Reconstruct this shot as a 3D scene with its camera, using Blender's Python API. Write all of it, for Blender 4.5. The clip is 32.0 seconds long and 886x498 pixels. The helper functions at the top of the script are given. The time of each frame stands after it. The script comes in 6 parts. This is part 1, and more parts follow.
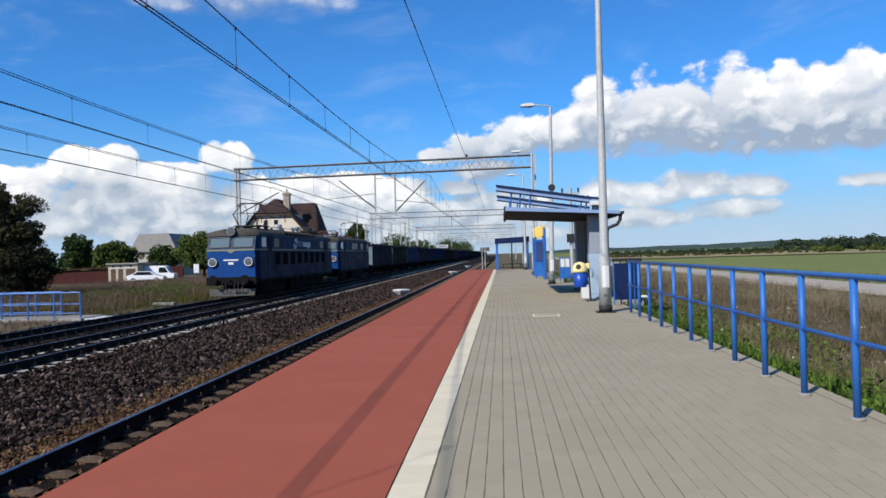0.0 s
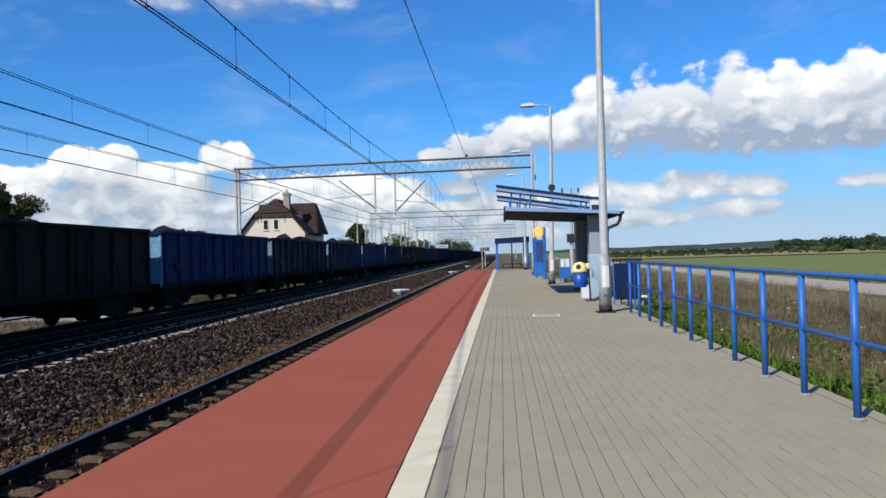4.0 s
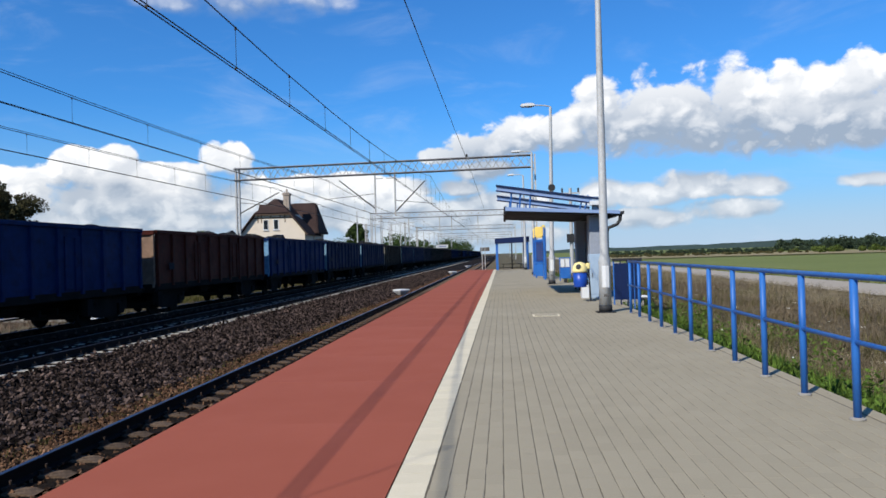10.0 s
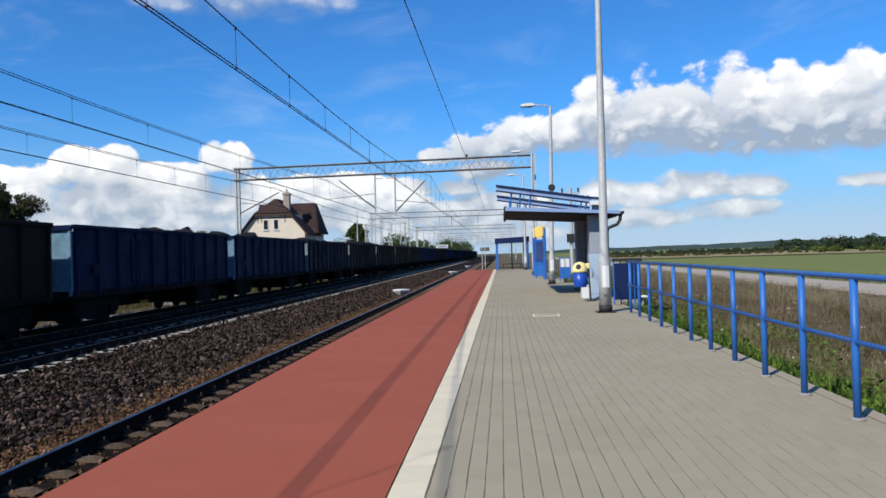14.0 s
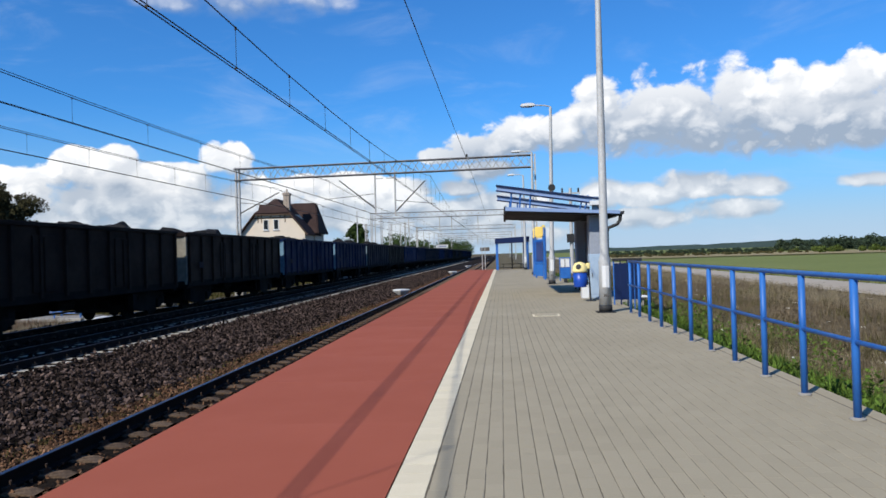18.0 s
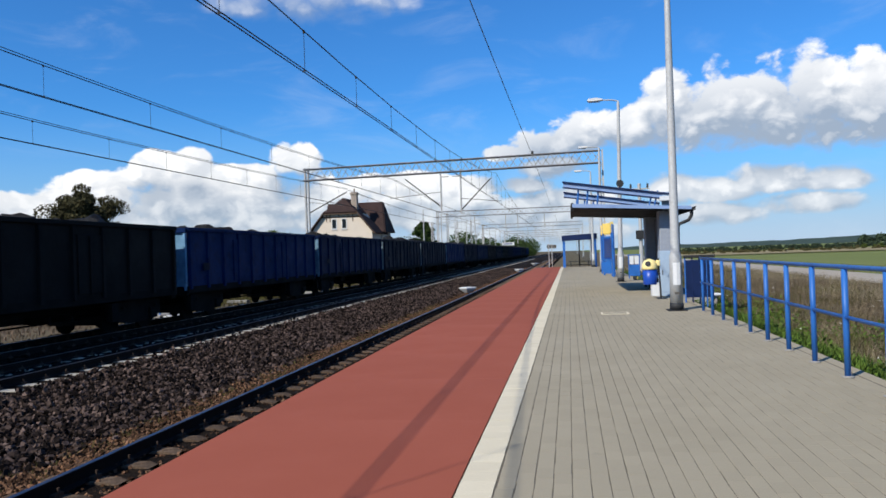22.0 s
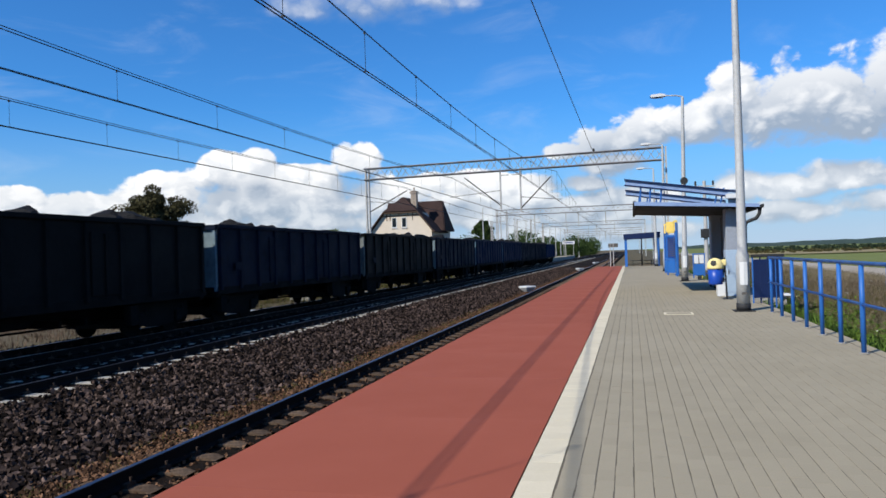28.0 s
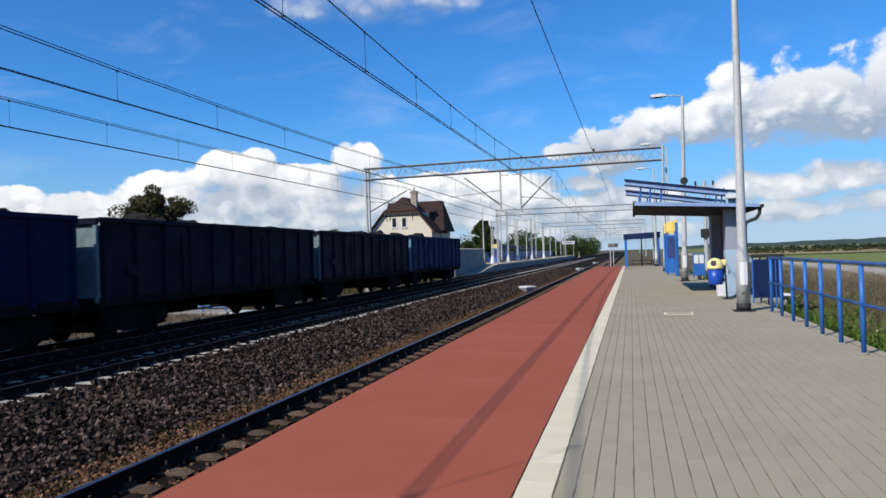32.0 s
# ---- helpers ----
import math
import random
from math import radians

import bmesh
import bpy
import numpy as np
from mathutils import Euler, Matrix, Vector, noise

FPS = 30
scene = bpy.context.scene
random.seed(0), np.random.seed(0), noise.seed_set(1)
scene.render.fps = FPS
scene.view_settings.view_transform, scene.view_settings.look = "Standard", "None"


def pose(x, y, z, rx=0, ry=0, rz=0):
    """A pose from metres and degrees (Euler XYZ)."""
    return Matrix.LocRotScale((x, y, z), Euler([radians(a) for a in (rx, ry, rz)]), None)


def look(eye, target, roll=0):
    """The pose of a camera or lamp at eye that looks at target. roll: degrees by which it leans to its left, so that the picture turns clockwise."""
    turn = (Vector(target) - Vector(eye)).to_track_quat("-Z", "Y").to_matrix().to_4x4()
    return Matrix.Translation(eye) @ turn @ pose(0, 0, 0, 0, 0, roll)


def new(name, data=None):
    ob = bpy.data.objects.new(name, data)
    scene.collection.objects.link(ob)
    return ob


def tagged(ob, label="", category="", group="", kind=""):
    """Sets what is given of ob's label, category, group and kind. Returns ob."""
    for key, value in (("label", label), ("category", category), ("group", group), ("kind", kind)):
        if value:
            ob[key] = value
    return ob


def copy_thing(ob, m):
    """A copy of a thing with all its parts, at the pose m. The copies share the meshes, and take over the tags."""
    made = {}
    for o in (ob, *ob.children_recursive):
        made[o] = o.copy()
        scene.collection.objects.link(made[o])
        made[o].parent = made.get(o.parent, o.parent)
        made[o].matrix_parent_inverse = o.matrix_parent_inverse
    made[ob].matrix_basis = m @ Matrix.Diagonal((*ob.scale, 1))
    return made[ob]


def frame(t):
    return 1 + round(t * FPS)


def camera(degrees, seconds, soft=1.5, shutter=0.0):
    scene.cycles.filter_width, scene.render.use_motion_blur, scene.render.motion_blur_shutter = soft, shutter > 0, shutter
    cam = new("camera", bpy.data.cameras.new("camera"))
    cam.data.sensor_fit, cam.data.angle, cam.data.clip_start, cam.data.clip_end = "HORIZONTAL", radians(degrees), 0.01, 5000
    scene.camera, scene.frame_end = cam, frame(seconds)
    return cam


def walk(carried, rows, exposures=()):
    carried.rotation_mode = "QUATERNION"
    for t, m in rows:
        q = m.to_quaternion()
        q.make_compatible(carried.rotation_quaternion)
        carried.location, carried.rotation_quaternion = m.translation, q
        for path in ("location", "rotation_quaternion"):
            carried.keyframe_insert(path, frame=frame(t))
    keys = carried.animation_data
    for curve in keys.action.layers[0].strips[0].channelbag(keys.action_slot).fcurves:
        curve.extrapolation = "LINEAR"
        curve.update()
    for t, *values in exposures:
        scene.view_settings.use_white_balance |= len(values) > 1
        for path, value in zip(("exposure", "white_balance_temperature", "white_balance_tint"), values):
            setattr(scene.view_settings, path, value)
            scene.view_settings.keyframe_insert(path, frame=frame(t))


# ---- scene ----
# ---- camera on a tripod: it stands, turns once to the left, and stands again ----
cam = camera(61.8, 32.0, soft=1.6, shutter=0.12)
EYE = 1.36


def view(yaw, pitch, roll):
    return pose(0, 0, EYE, 0, 0, yaw) @ pose(0, 0, 0, 90 + pitch) @ pose(0, 0, 0, 0, 0, roll)


PATH = [
    (0.0, view(4.525, 0.432, -1.642)),
    (10.0, view(4.525, 0.432, -1.642)),
    (19.5, view(4.530, 0.430, -1.645)),
    (20.0, view(4.595, 0.418, -1.665)),
    (20.5, view(4.733, 0.389, -1.768)),
    (21.0, view(5.347, 0.340, -1.918)),
    (21.5, view(7.150, 0.372, -2.000)),
    (22.0, view(9.643, 0.425, -1.960)),
    (22.5, view(11.596, 0.405, -1.965)),
    (23.0, view(13.514, 0.440, -1.980)),
    (23.5, view(14.622, 0.458, -1.985)),
    (24.0, view(14.644, 0.480, -1.923)),
    (24.5, view(14.235, 0.468, -1.870)),
    (25.0, view(14.237, 0.473, -1.859)),
    (28.0, view(14.237, 0.473, -1.859)),
    (32.0, view(14.237, 0.473, -1.859)),
]
walk(cam, PATH)

# ---- sun, sky and clouds ----
SUN_ELEVATION = radians(40.0)
SUN_FROM = Vector((-0.573 * math.cos(SUN_ELEVATION), -0.819 * math.cos(SUN_ELEVATION), math.sin(SUN_ELEVATION)))
sun = new("sun", bpy.data.lights.new("sun", "SUN"))
sun.data.energy, sun.data.angle, sun.data.color = 5.6, radians(0.53), (1.0, 0.955, 0.88)
sun.matrix_world = look(SUN_FROM * 300, (0, 0, 0))
scene.view_settings.exposure = 0.0

world = bpy.data.worlds.new("world")
scene.world = world
world.use_nodes = True


class Graph:
    """Short hand for building node trees."""

    def __init__(self, tree):
        self.tree = tree

    def node(self, kind, **settings):
        n = self.tree.nodes.new(kind)
        for key, value in settings.items():
            setattr(n, key, value)
        return n

    def put(self, socket, value):
        if isinstance(value, bpy.types.NodeSocket):
            self.tree.links.new(value, socket)
        else:
            socket.default_value = value

    def math(self, op, a, b=0.0, c=0.0, clamp=False):
        n = self.node("ShaderNodeMath", operation=op, use_clamp=clamp)
        for i, v in enumerate((a, b, c)):
            self.put(n.inputs[i], v)
        return n.outputs[0]

    def noise(self, vector, scale, detail=4.0, rough=0.55, distort=0.0):
        n = self.node("ShaderNodeTexNoise")
        if vector is not None:
            self.put(n.inputs["Vector"], vector)
        self.put(n.inputs["Scale"], scale)
        self.put(n.inputs["Detail"], detail)
        self.put(n.inputs["Roughness"], rough)
        self.put(n.inputs["Distortion"], distort)
        return n.outputs[0]

    def ramp(self, value, low, high, a=0.0, b=1.0, smooth=True):
        n = self.node("ShaderNodeMapRange", interpolation_type="SMOOTHSTEP" if smooth else "LINEAR")
        for i, v in enumerate((value, low, high, a, b)):
            self.put(n.inputs[i], v)
        return n.outputs[0]

    def mix(self, factor, a, b, blend="MIX"):
        n = self.node("ShaderNodeMix", data_type="RGBA", blend_type=blend)
        self.put(n.inputs[0], factor)
        self.put(n.inputs[6], a)
        self.put(n.inputs[7], b)
        return n.outputs[2]


def cloud_group():
    """Density of cloud over azimuth and elevation in degrees: soft heaps broken up by noise."""
    tree = bpy.data.node_groups.new("cloud_density", "ShaderNodeTree")
    tree.interface.new_socket("az", in_out="INPUT", socket_type="NodeSocketFloat")
    tree.interface.new_socket("el", in_out="INPUT", socket_type="NodeSocketFloat")
    tree.interface.new_socket("density", in_out="OUTPUT", socket_type="NodeSocketFloat")
    tree.interface.new_socket("heap", in_out="OUTPUT", socket_type="NodeSocketFloat")
    tree.interface.new_socket("hollow", in_out="OUTPUT", socket_type="NodeSocketFloat")
    g = Graph(tree)
    i, o = g.node("NodeGroupInput"), g.node("NodeGroupOutput")
    az, el = i.outputs[0], i.outputs[1]
    comb = g.node("ShaderNodeCombineXYZ")
    g.put(comb.inputs[0], g.math("MULTIPLY", az, 0.05))
    g.put(comb.inputs[1], g.math("MULTIPLY", el, 0.065))
    warp = g.node("ShaderNodeTexNoise")
    g.put(warp.inputs["Vector"], comb.outputs[0])
    g.put(warp.inputs["Scale"], 7.0)
    g.put(warp.inputs["Detail"], 4.0)
    bent = g.node("ShaderNodeVectorMath", operation="MULTIPLY_ADD")
    g.put(bent.inputs[0], warp.outputs["Color"])
    bent.inputs[1].default_value = (0.13, 0.13, 0.0)
    g.put(bent.inputs[2], comb.outputs[0])
    cells = g.node("ShaderNodeTexVoronoi", feature="SMOOTH_F1", voronoi_dimensions="2D")
    g.put(cells.inputs["Vector"], bent.outputs[0])
    for key, value in (("Scale", 7.0), ("Detail", 3.0), ("Roughness", 0.42), ("Lacunarity", 2.3), ("Smoothness", 0.45)):
        g.put(cells.inputs[key], value)
    puff = cells.outputs["Distance"]
    wisp = g.noise(comb.outputs[0], 9.0, 8.0, 0.6, 0.2)
    billow = g.noise(comb.outputs[0], 1.9, 3.0, 0.5)
    field = None
    # heaps: azimuth (right of the track), elevation, half width, height above, depth below
    heaps = CLOUD_HEAPS
    for a, e, w, up, down in heaps:
        w, up, down = 1.22 * w, 1.12 * up, 1.15 * down
        du = g.math("MULTIPLY", g.math("SUBTRACT", az, a), 1.0 / w)
        dv = g.math("SUBTRACT", el, e)
        dv = g.math("MAXIMUM", g.math("MULTIPLY", dv, 1.0 / up), g.math("MULTIPLY", dv, -1.0 / down))
        d2 = g.math("ADD", g.math("MULTIPLY", du, du), g.math("MULTIPLY", dv, dv))
        v = g.math("SUBTRACT", 1.0, d2)
        field = v if field is None else g.math("SMOOTH_MAX", field, v, 0.30)
    floor = g.ramp(g.math("ABSOLUTE", g.math("ADD", az, 5.0)), 44.0, 62.0, -1.6, -0.75)
    field = g.math("MAXIMUM", field, floor)
    rest = g.math("MULTIPLY", g.math("SUBTRACT", 0.72, puff), 1.05)
    rest = g.math("ADD", rest, g.math("MULTIPLY", g.math("SUBTRACT", billow, 0.5), 0.7))
    rest = g.math("ADD", rest, g.math("MULTIPLY", g.math("SUBTRACT", wisp, 0.5), 1.35))
    g.put(o.inputs[0], g.math("ADD", g.math("MULTIPLY", field, 1.30), rest))
    g.put(o.inputs[1], field)
    g.put(o.inputs[2], g.math("ADD", puff, g.math("SUBTRACT", 0.5, billow)))
    return tree

# heaps of cumulus: azimuth (right of the track), elevation, half width, height above, depth below, in degrees
BANK_RIGHT = [
    (12.5, 9.1, 7.5, 2.4, 2.1), (22.0, 9.0, 8.5, 2.6, 2.2),
    (7.7, 9.5, 2.2, 3.3, 2.2), (11.0, 9.6, 2.8, 3.4, 2.8), (14.0, 9.6, 2.6, 3.4, 3.0), (17.4, 9.5, 2.3, 3.5, 3.0), (20.8, 9.2, 2.1, 2.9, 2.8), (22.9, 9.1, 1.7, 3.1, 2.8),
    (25.1, 9.2, 2.1, 3.3, 2.8), (28.6, 9.0, 3.2, 3.5, 2.7), (14.9, 8.1, 7.8, 1.7, 1.5), (23.7, 7.9, 5.8, 1.9, 1.6), (4.7, 8.8, 2.6, 1.8, 1.4), (1.0, 8.4, 2.4, 2.0, 1.1), (-2.3, 7.8, 2.2, 1.4, 0.9), (-4.5, 7.6, 1.8, 0.8, 0.6),
]
BANK_LOW = [
    (7.9, 4.2, 2.0, 1.3, 1.1), (11.2, 3.9, 2.7, 1.0, 0.9), (14.4, 4.5, 2.8, 1.3, 0.9), (18.3, 4.2, 2.6, 1.1, 0.7), (16.7, 2.7, 3.2, 0.8, 0.7), (10.7, 2.3, 3.2, 0.9, 0.8), (26.2, 4.3, 2.6, 0.5, 0.6),
]
BANK_MIDDLE = [
    (-11.0, 3.4, 7.0, 1.7, 2.0), (-1.5, 3.0, 5.5, 1.6, 2.0),
    (-12.8, 5.7, 3.0, 0.8, 0.9), (-7.2, 5.1, 2.5, 0.9, 0.6), (-3.4, 5.0, 2.3, 0.8, 0.6), (-1.0, 6.6, 2.5, 0.6, 1.2), (-10.3, 3.5, 4.5, 0.9, 0.8), (-4.6, 2.9, 3.8, 1.0, 0.8), (-0.2, 3.8, 2.6, 1.0, 0.9), (-7.0, 1.3, 7.0, 0.8, 0.9), (0.5, 1.3, 4.5, 0.9, 0.9),
]
BANK_LEFT = [
    (-26.0, 4.4, 9.0, 2.6, 3.0), (-27.5, 5.6, 5.5, 1.6, 2.0), (-35.0, 4.1, 4.2, 1.5, 2.2), (-42.0, 3.8, 6.0, 0.7, 2.0),
    (-20.7, 7.1, 1.8, 1.7, 1.0), (-30.6, 7.2, 1.5, 1.0, 1.2), (-28.0, 7.4, 1.3, 1.0, 1.2), (-24.9, 6.6, 3.2, 0.7, 1.3), (-30.3, 4.9, 3.0, 0.9, 0.8), (-27.0, 4.7, 2.1, 1.0, 0.9), (-23.5, 4.6, 2.4, 1.0, 1.2), (-31.4, 2.7, 4.4, 1.1, 1.0),
    (-23.8, 2.7, 5.4, 1.0, 1.3), (-17.9, 4.9, 2.8, 0.8, 1.6), (-34.6, 5.7, 2.2, 1.0, 1.4), (-44.1, 4.8, 1.8, 0.7, 1.3), (-40.2, 4.4, 2.2, 0.8, 1.3), (-48.0, 4.7, 2.8, 0.8, 1.5),
]
HIGH_VEIL = [(-19.2, 18.8, 5.3, 2.2, 1.5), (-24.6, 18.3, 2.8, 2.0, 0.7), (-13.6, 19.2, 3.0, 1.4, 1.2)]


def make_sky():
    g = Graph(world.node_tree)
    world.node_tree.nodes.clear()
    out, back = g.node("ShaderNodeOutputWorld"), g.node("ShaderNodeBackground")
    g.tree.links.new(back.outputs[0], out.inputs[0])
    sky = g.node("ShaderNodeTexSky", sky_type="NISHITA", sun_disc=False, sun_elevation=SUN_ELEVATION)
    sky.sun_rotation = math.atan2(SUN_FROM.x, SUN_FROM.y)
    sky.air_density, sky.dust_density, sky.ozone_density = 1.0, 0.25, 3.0
    coord = g.node("ShaderNodeTexCoord")
    sep = g.node("ShaderNodeSeparateXYZ")
    g.put(sep.inputs[0], coord.outputs["Generated"])
    az = g.math("MULTIPLY", g.math("ARCTAN2", sep.outputs[0], sep.outputs[1]), 57.2958)
    el = g.math("MULTIPLY", g.math("ARCSINE", sep.outputs[2]), 57.2958)
    tree = cloud_group()

    def density(up, side):
        n = g.node("ShaderNodeGroup", node_tree=tree)
        g.put(n.inputs[0], g.math("ADD", az, side))
        g.put(n.inputs[1], g.math("ADD", el, up))
        return n.outputs[0], n.outputs[1], n.outputs[2]

    here, heap, hollow = density(0.0, 0.0)
    raised = density(2.3, 0.0)[1]
    edge = density(0.55, -0.45)[0]
    base = g.ramp(g.math("SUBTRACT", raised, heap), -1.35, 0.30)
    relief = g.ramp(g.math("SUBTRACT", edge, here), -0.35, 0.55)
    cover = g.ramp(here, 0.02, g.math("ADD", g.ramp(el, 12.5, 16.5, 0.48, 1.7), g.math("MULTIPLY", base, 0.60)))
    cover = g.math("MULTIPLY", cover, g.math("MULTIPLY", g.ramp(el, 13.0, 18.0, 1.0, 0.62), g.ramp(el, 2.0, 6.0, 0.82, 1.0)))
    shade = g.math("MULTIPLY", g.math("MULTIPLY", base, g.ramp(el, 2.0, 7.5, 0.60, 1.0)), 0.74)
    under = g.math("MULTIPLY", g.math("MULTIPLY", g.ramp(el, 7.3, 9.9, 1.0, 0.0), g.ramp(el, 5.6, 6.2)), g.ramp(az, -9.0, 3.0))
    shade = g.math("MAXIMUM", shade, g.math("MULTIPLY", under, 0.92))
    shade = g.math("ADD", shade, g.math("MULTIPLY", relief, 0.26))
    shade = g.math("ADD", shade, g.math("MULTIPLY", g.ramp(hollow, 0.22, 0.80), 0.40))
    shade = g.math("SUBTRACT", shade, 0.20, clamp=True)
    shade = g.math("ADD", shade, g.ramp(el, 13.5, 17.0, 0.0, 0.35), clamp=True)
    lit = g.mix(shade, (11.8, 11.8, 11.8, 1), (4.0, 4.9, 6.2, 1))
    low = g.ramp(el, 1.0, 8.0, 0.86, 1.0)
    grey = g.node("ShaderNodeVectorMath", operation="SCALE")
    g.put(grey.inputs[0], lit)
    g.put(grey.inputs["Scale"], low)
    lit = grey.outputs[0]
    blue = g.mix(1.0, sky.outputs[0], (0.37, 1.00, 1.66, 1), "MULTIPLY")
    haze = g.ramp(el, 0.0, 12.0, 0.75, 0.0)
    blue = g.mix(haze, blue, (3.5, 5.5, 8.2, 1))
    blue = g.mix(g.ramp(el, 0.0, 5.0, 0.65, 0.0), blue, (6.0, 7.3, 9.0, 1))
    veil = g.node("ShaderNodeCombineXYZ")
    g.put(veil.inputs[0], g.math("MULTIPLY", az, 0.03))
    g.put(veil.inputs[1], g.math("MULTIPLY", el, 0.10))
    thin = g.ramp(g.noise(veil.outputs[0], 3.0, 6.0, 0.6, 0.6), 0.48, 0.80, 0.0, 0.22)
    blue = g.mix(thin, blue, (7.5, 8.6, 10.0, 1))
    colour = g.mix(g.math("MULTIPLY", cover, g.ramp(el, -0.5, 2.5, 0.45, 0.97)), blue, lit)
    g.put(back.inputs[0], colour)
    back.inputs[1].default_value = 0.092


CLOUD_HEAPS = BANK_RIGHT + BANK_LOW + BANK_MIDDLE + BANK_LEFT + HIGH_VEIL
make_sky()


# ---- materials ----
def material(name, base, second=None, rough=0.8, metal=0.0, grain=30.0, patch=1.5, bump=0.2, depth=0.01, coat=0.0, random=0.0, island=0.0, dirt=None, dirt_at=0.62, spec=0.35, dirt_soft=0.12, skew=1.0):
    """A surface with colour that wanders at two scales, fine relief and a little dirt."""
    m = bpy.data.materials.new(name)
    m.use_nodes = True
    g = Graph(m.node_tree)
    bsdf = m.node_tree.nodes["Principled BSDF"]
    base = (*base, 1)
    second = (*(second or [c * 0.72 for c in base[:3]]), 1)
    coord = g.node("ShaderNodeTexCoord").outputs["Object"]
    fine, wide = g.noise(coord, grain, 5.0, 0.6), g.noise(coord, patch, 4.0, 0.6)
    share = g.math("ADD", g.math("MULTIPLY", g.ramp(fine, 0.3, 0.7), 0.55), g.math("MULTIPLY", g.ramp(wide, 0.3, 0.7), 0.45))
    colour = g.mix(share, base, second)
    if dirt:
        spot = g.noise(coord, patch * 3.1, 6.0, 0.65)
        colour = g.mix(g.ramp(spot, dirt_at, dirt_at + dirt_soft, 0.0, 0.8), colour, (*dirt, 1))
    for amount, kind, socket in ((random, "ShaderNodeObjectInfo", "Random"), (island, "ShaderNodeNewGeometry", "Random Per Island")):
        if amount:
            n = g.node("ShaderNodeHueSaturation")
            g.put(n.inputs["Value"], g.ramp(g.math("POWER", g.node(kind).outputs[socket], skew), 0.0, 1.0, 1 - amount, 1 + amount, False))
            g.put(n.inputs["Color"], colour)
            colour = n.outputs[0]
    g.put(bsdf.inputs["Base Color"], colour)
    g.put(bsdf.inputs["Roughness"], g.ramp(wide, 0.2, 0.8, max(rough - 0.12, 0.02), min(rough + 0.1, 1.0)))
    bsdf.inputs["Metallic"].default_value = metal
    bsdf.inputs["Specular IOR Level"].default_value = spec
    bsdf.inputs["Coat Weight"].default_value = coat
    if bump:
        b = g.node("ShaderNodeBump")
        g.put(b.inputs["Strength"], bump)
        g.put(b.inputs["Distance"], depth)
        g.put(b.inputs["Height"], fine)
        g.put(bsdf.inputs["Normal"], b.outputs[0])
    return m


def glass(name, tint, rough=0.05, spec=0.8):
    m = bpy.data.materials.new(name)
    m.use_nodes = True
    b = m.node_tree.nodes["Principled BSDF"]
    b.inputs["Base Color"].default_value = (*tint, 1)
    b.inputs["Roughness"].default_value = rough
    b.inputs["IOR"].default_value = 1.5
    b.inputs["Specular IOR Level"].default_value = spec
    return m


def clear_glass(name):
    m = bpy.data.materials.new(name)
    m.use_nodes = True
    b = m.node_tree.nodes["Principled BSDF"]
    b.inputs["Base Color"].default_value = (0.85, 0.92, 0.95, 1)
    b.inputs["Roughness"].default_value = 0.03
    b.inputs["Transmission Weight"].default_value = 1.0
    b.inputs["IOR"].default_value = 1.02
    return m


M = {}
M["red"] = material("red_platform_surface", (0.300, 0.082, 0.048), (0.258, 0.069, 0.042), 0.88, grain=140, patch=0.7, bump=0.25, depth=0.004, dirt=(0.22, 0.070, 0.045), dirt_at=0.64, random=0.03, spec=0.12)
M["paver"] = material("grey_concrete_paver", (0.322, 0.278, 0.194), (0.262, 0.227, 0.158), 0.9, grain=90, patch=1.2, bump=0.25, depth=0.002, random=0.035, dirt=(0.20, 0.174, 0.127), dirt_at=0.64, spec=0.15)
M["paver_far"] = material("grey_concrete_pavers", (0.322, 0.278, 0.194), (0.262, 0.227, 0.158), 0.9, grain=90, patch=0.5, bump=0.25, depth=0.002, island=0.035, dirt=(0.20, 0.174, 0.127), dirt_at=0.64, spec=0.15)
M["joint"] = material("sand_joint", (0.150, 0.128, 0.092), (0.105, 0.090, 0.066), 0.95, grain=120, patch=0.8, spec=0.1)
M["white_paver"] = material("white_concrete_paver", (0.64, 0.565, 0.41), (0.55, 0.48, 0.34), 0.85, grain=80, patch=2.0, random=0.05, dirt=(0.36, 0.30, 0.20), dirt_at=0.64, spec=0.2)
M["concrete"] = material("weathered_concrete", (0.30, 0.28, 0.245), (0.22, 0.205, 0.18), 0.9, grain=45, patch=0.9, dirt=(0.14, 0.125, 0.10))
M["sleeper"] = material("concrete_sleeper", (0.42, 0.39, 0.33), (0.32, 0.29, 0.24), 0.9, grain=40, patch=2.0, random=0.14, dirt=(0.16, 0.11, 0.07))
M["old_sleeper"] = material("rust_stained_sleeper", (0.165, 0.112, 0.074), (0.070, 0.048, 0.032), 0.9, grain=40, patch=3.0, random=0.2, dirt=(0.05, 0.034, 0.024), dirt_at=0.5, spec=0.1)
# sleeper colour lowered to hold the deep shade under the train
M["shade_sleeper"] = material("shade_blackened_sleeper", (0.035, 0.027, 0.022), (0.018, 0.014, 0.012), 0.92, grain=40, patch=3.0, random=0.15, spec=0.06)
M["rail"] = material("rusty_rail_steel", (0.016, 0.012, 0.010), (0.010, 0.008, 0.007), 0.85, metal=0.0, grain=60, spec=0.1)
M["rail_top"] = material("polished_rail_head", (0.24, 0.25, 0.29), (0.16, 0.165, 0.19), 0.42, metal=1.0, grain=30, bump=0.05)
M["clip"] = material("rusty_clip", (0.07, 0.045, 0.03), None, 0.8, metal=0.4)
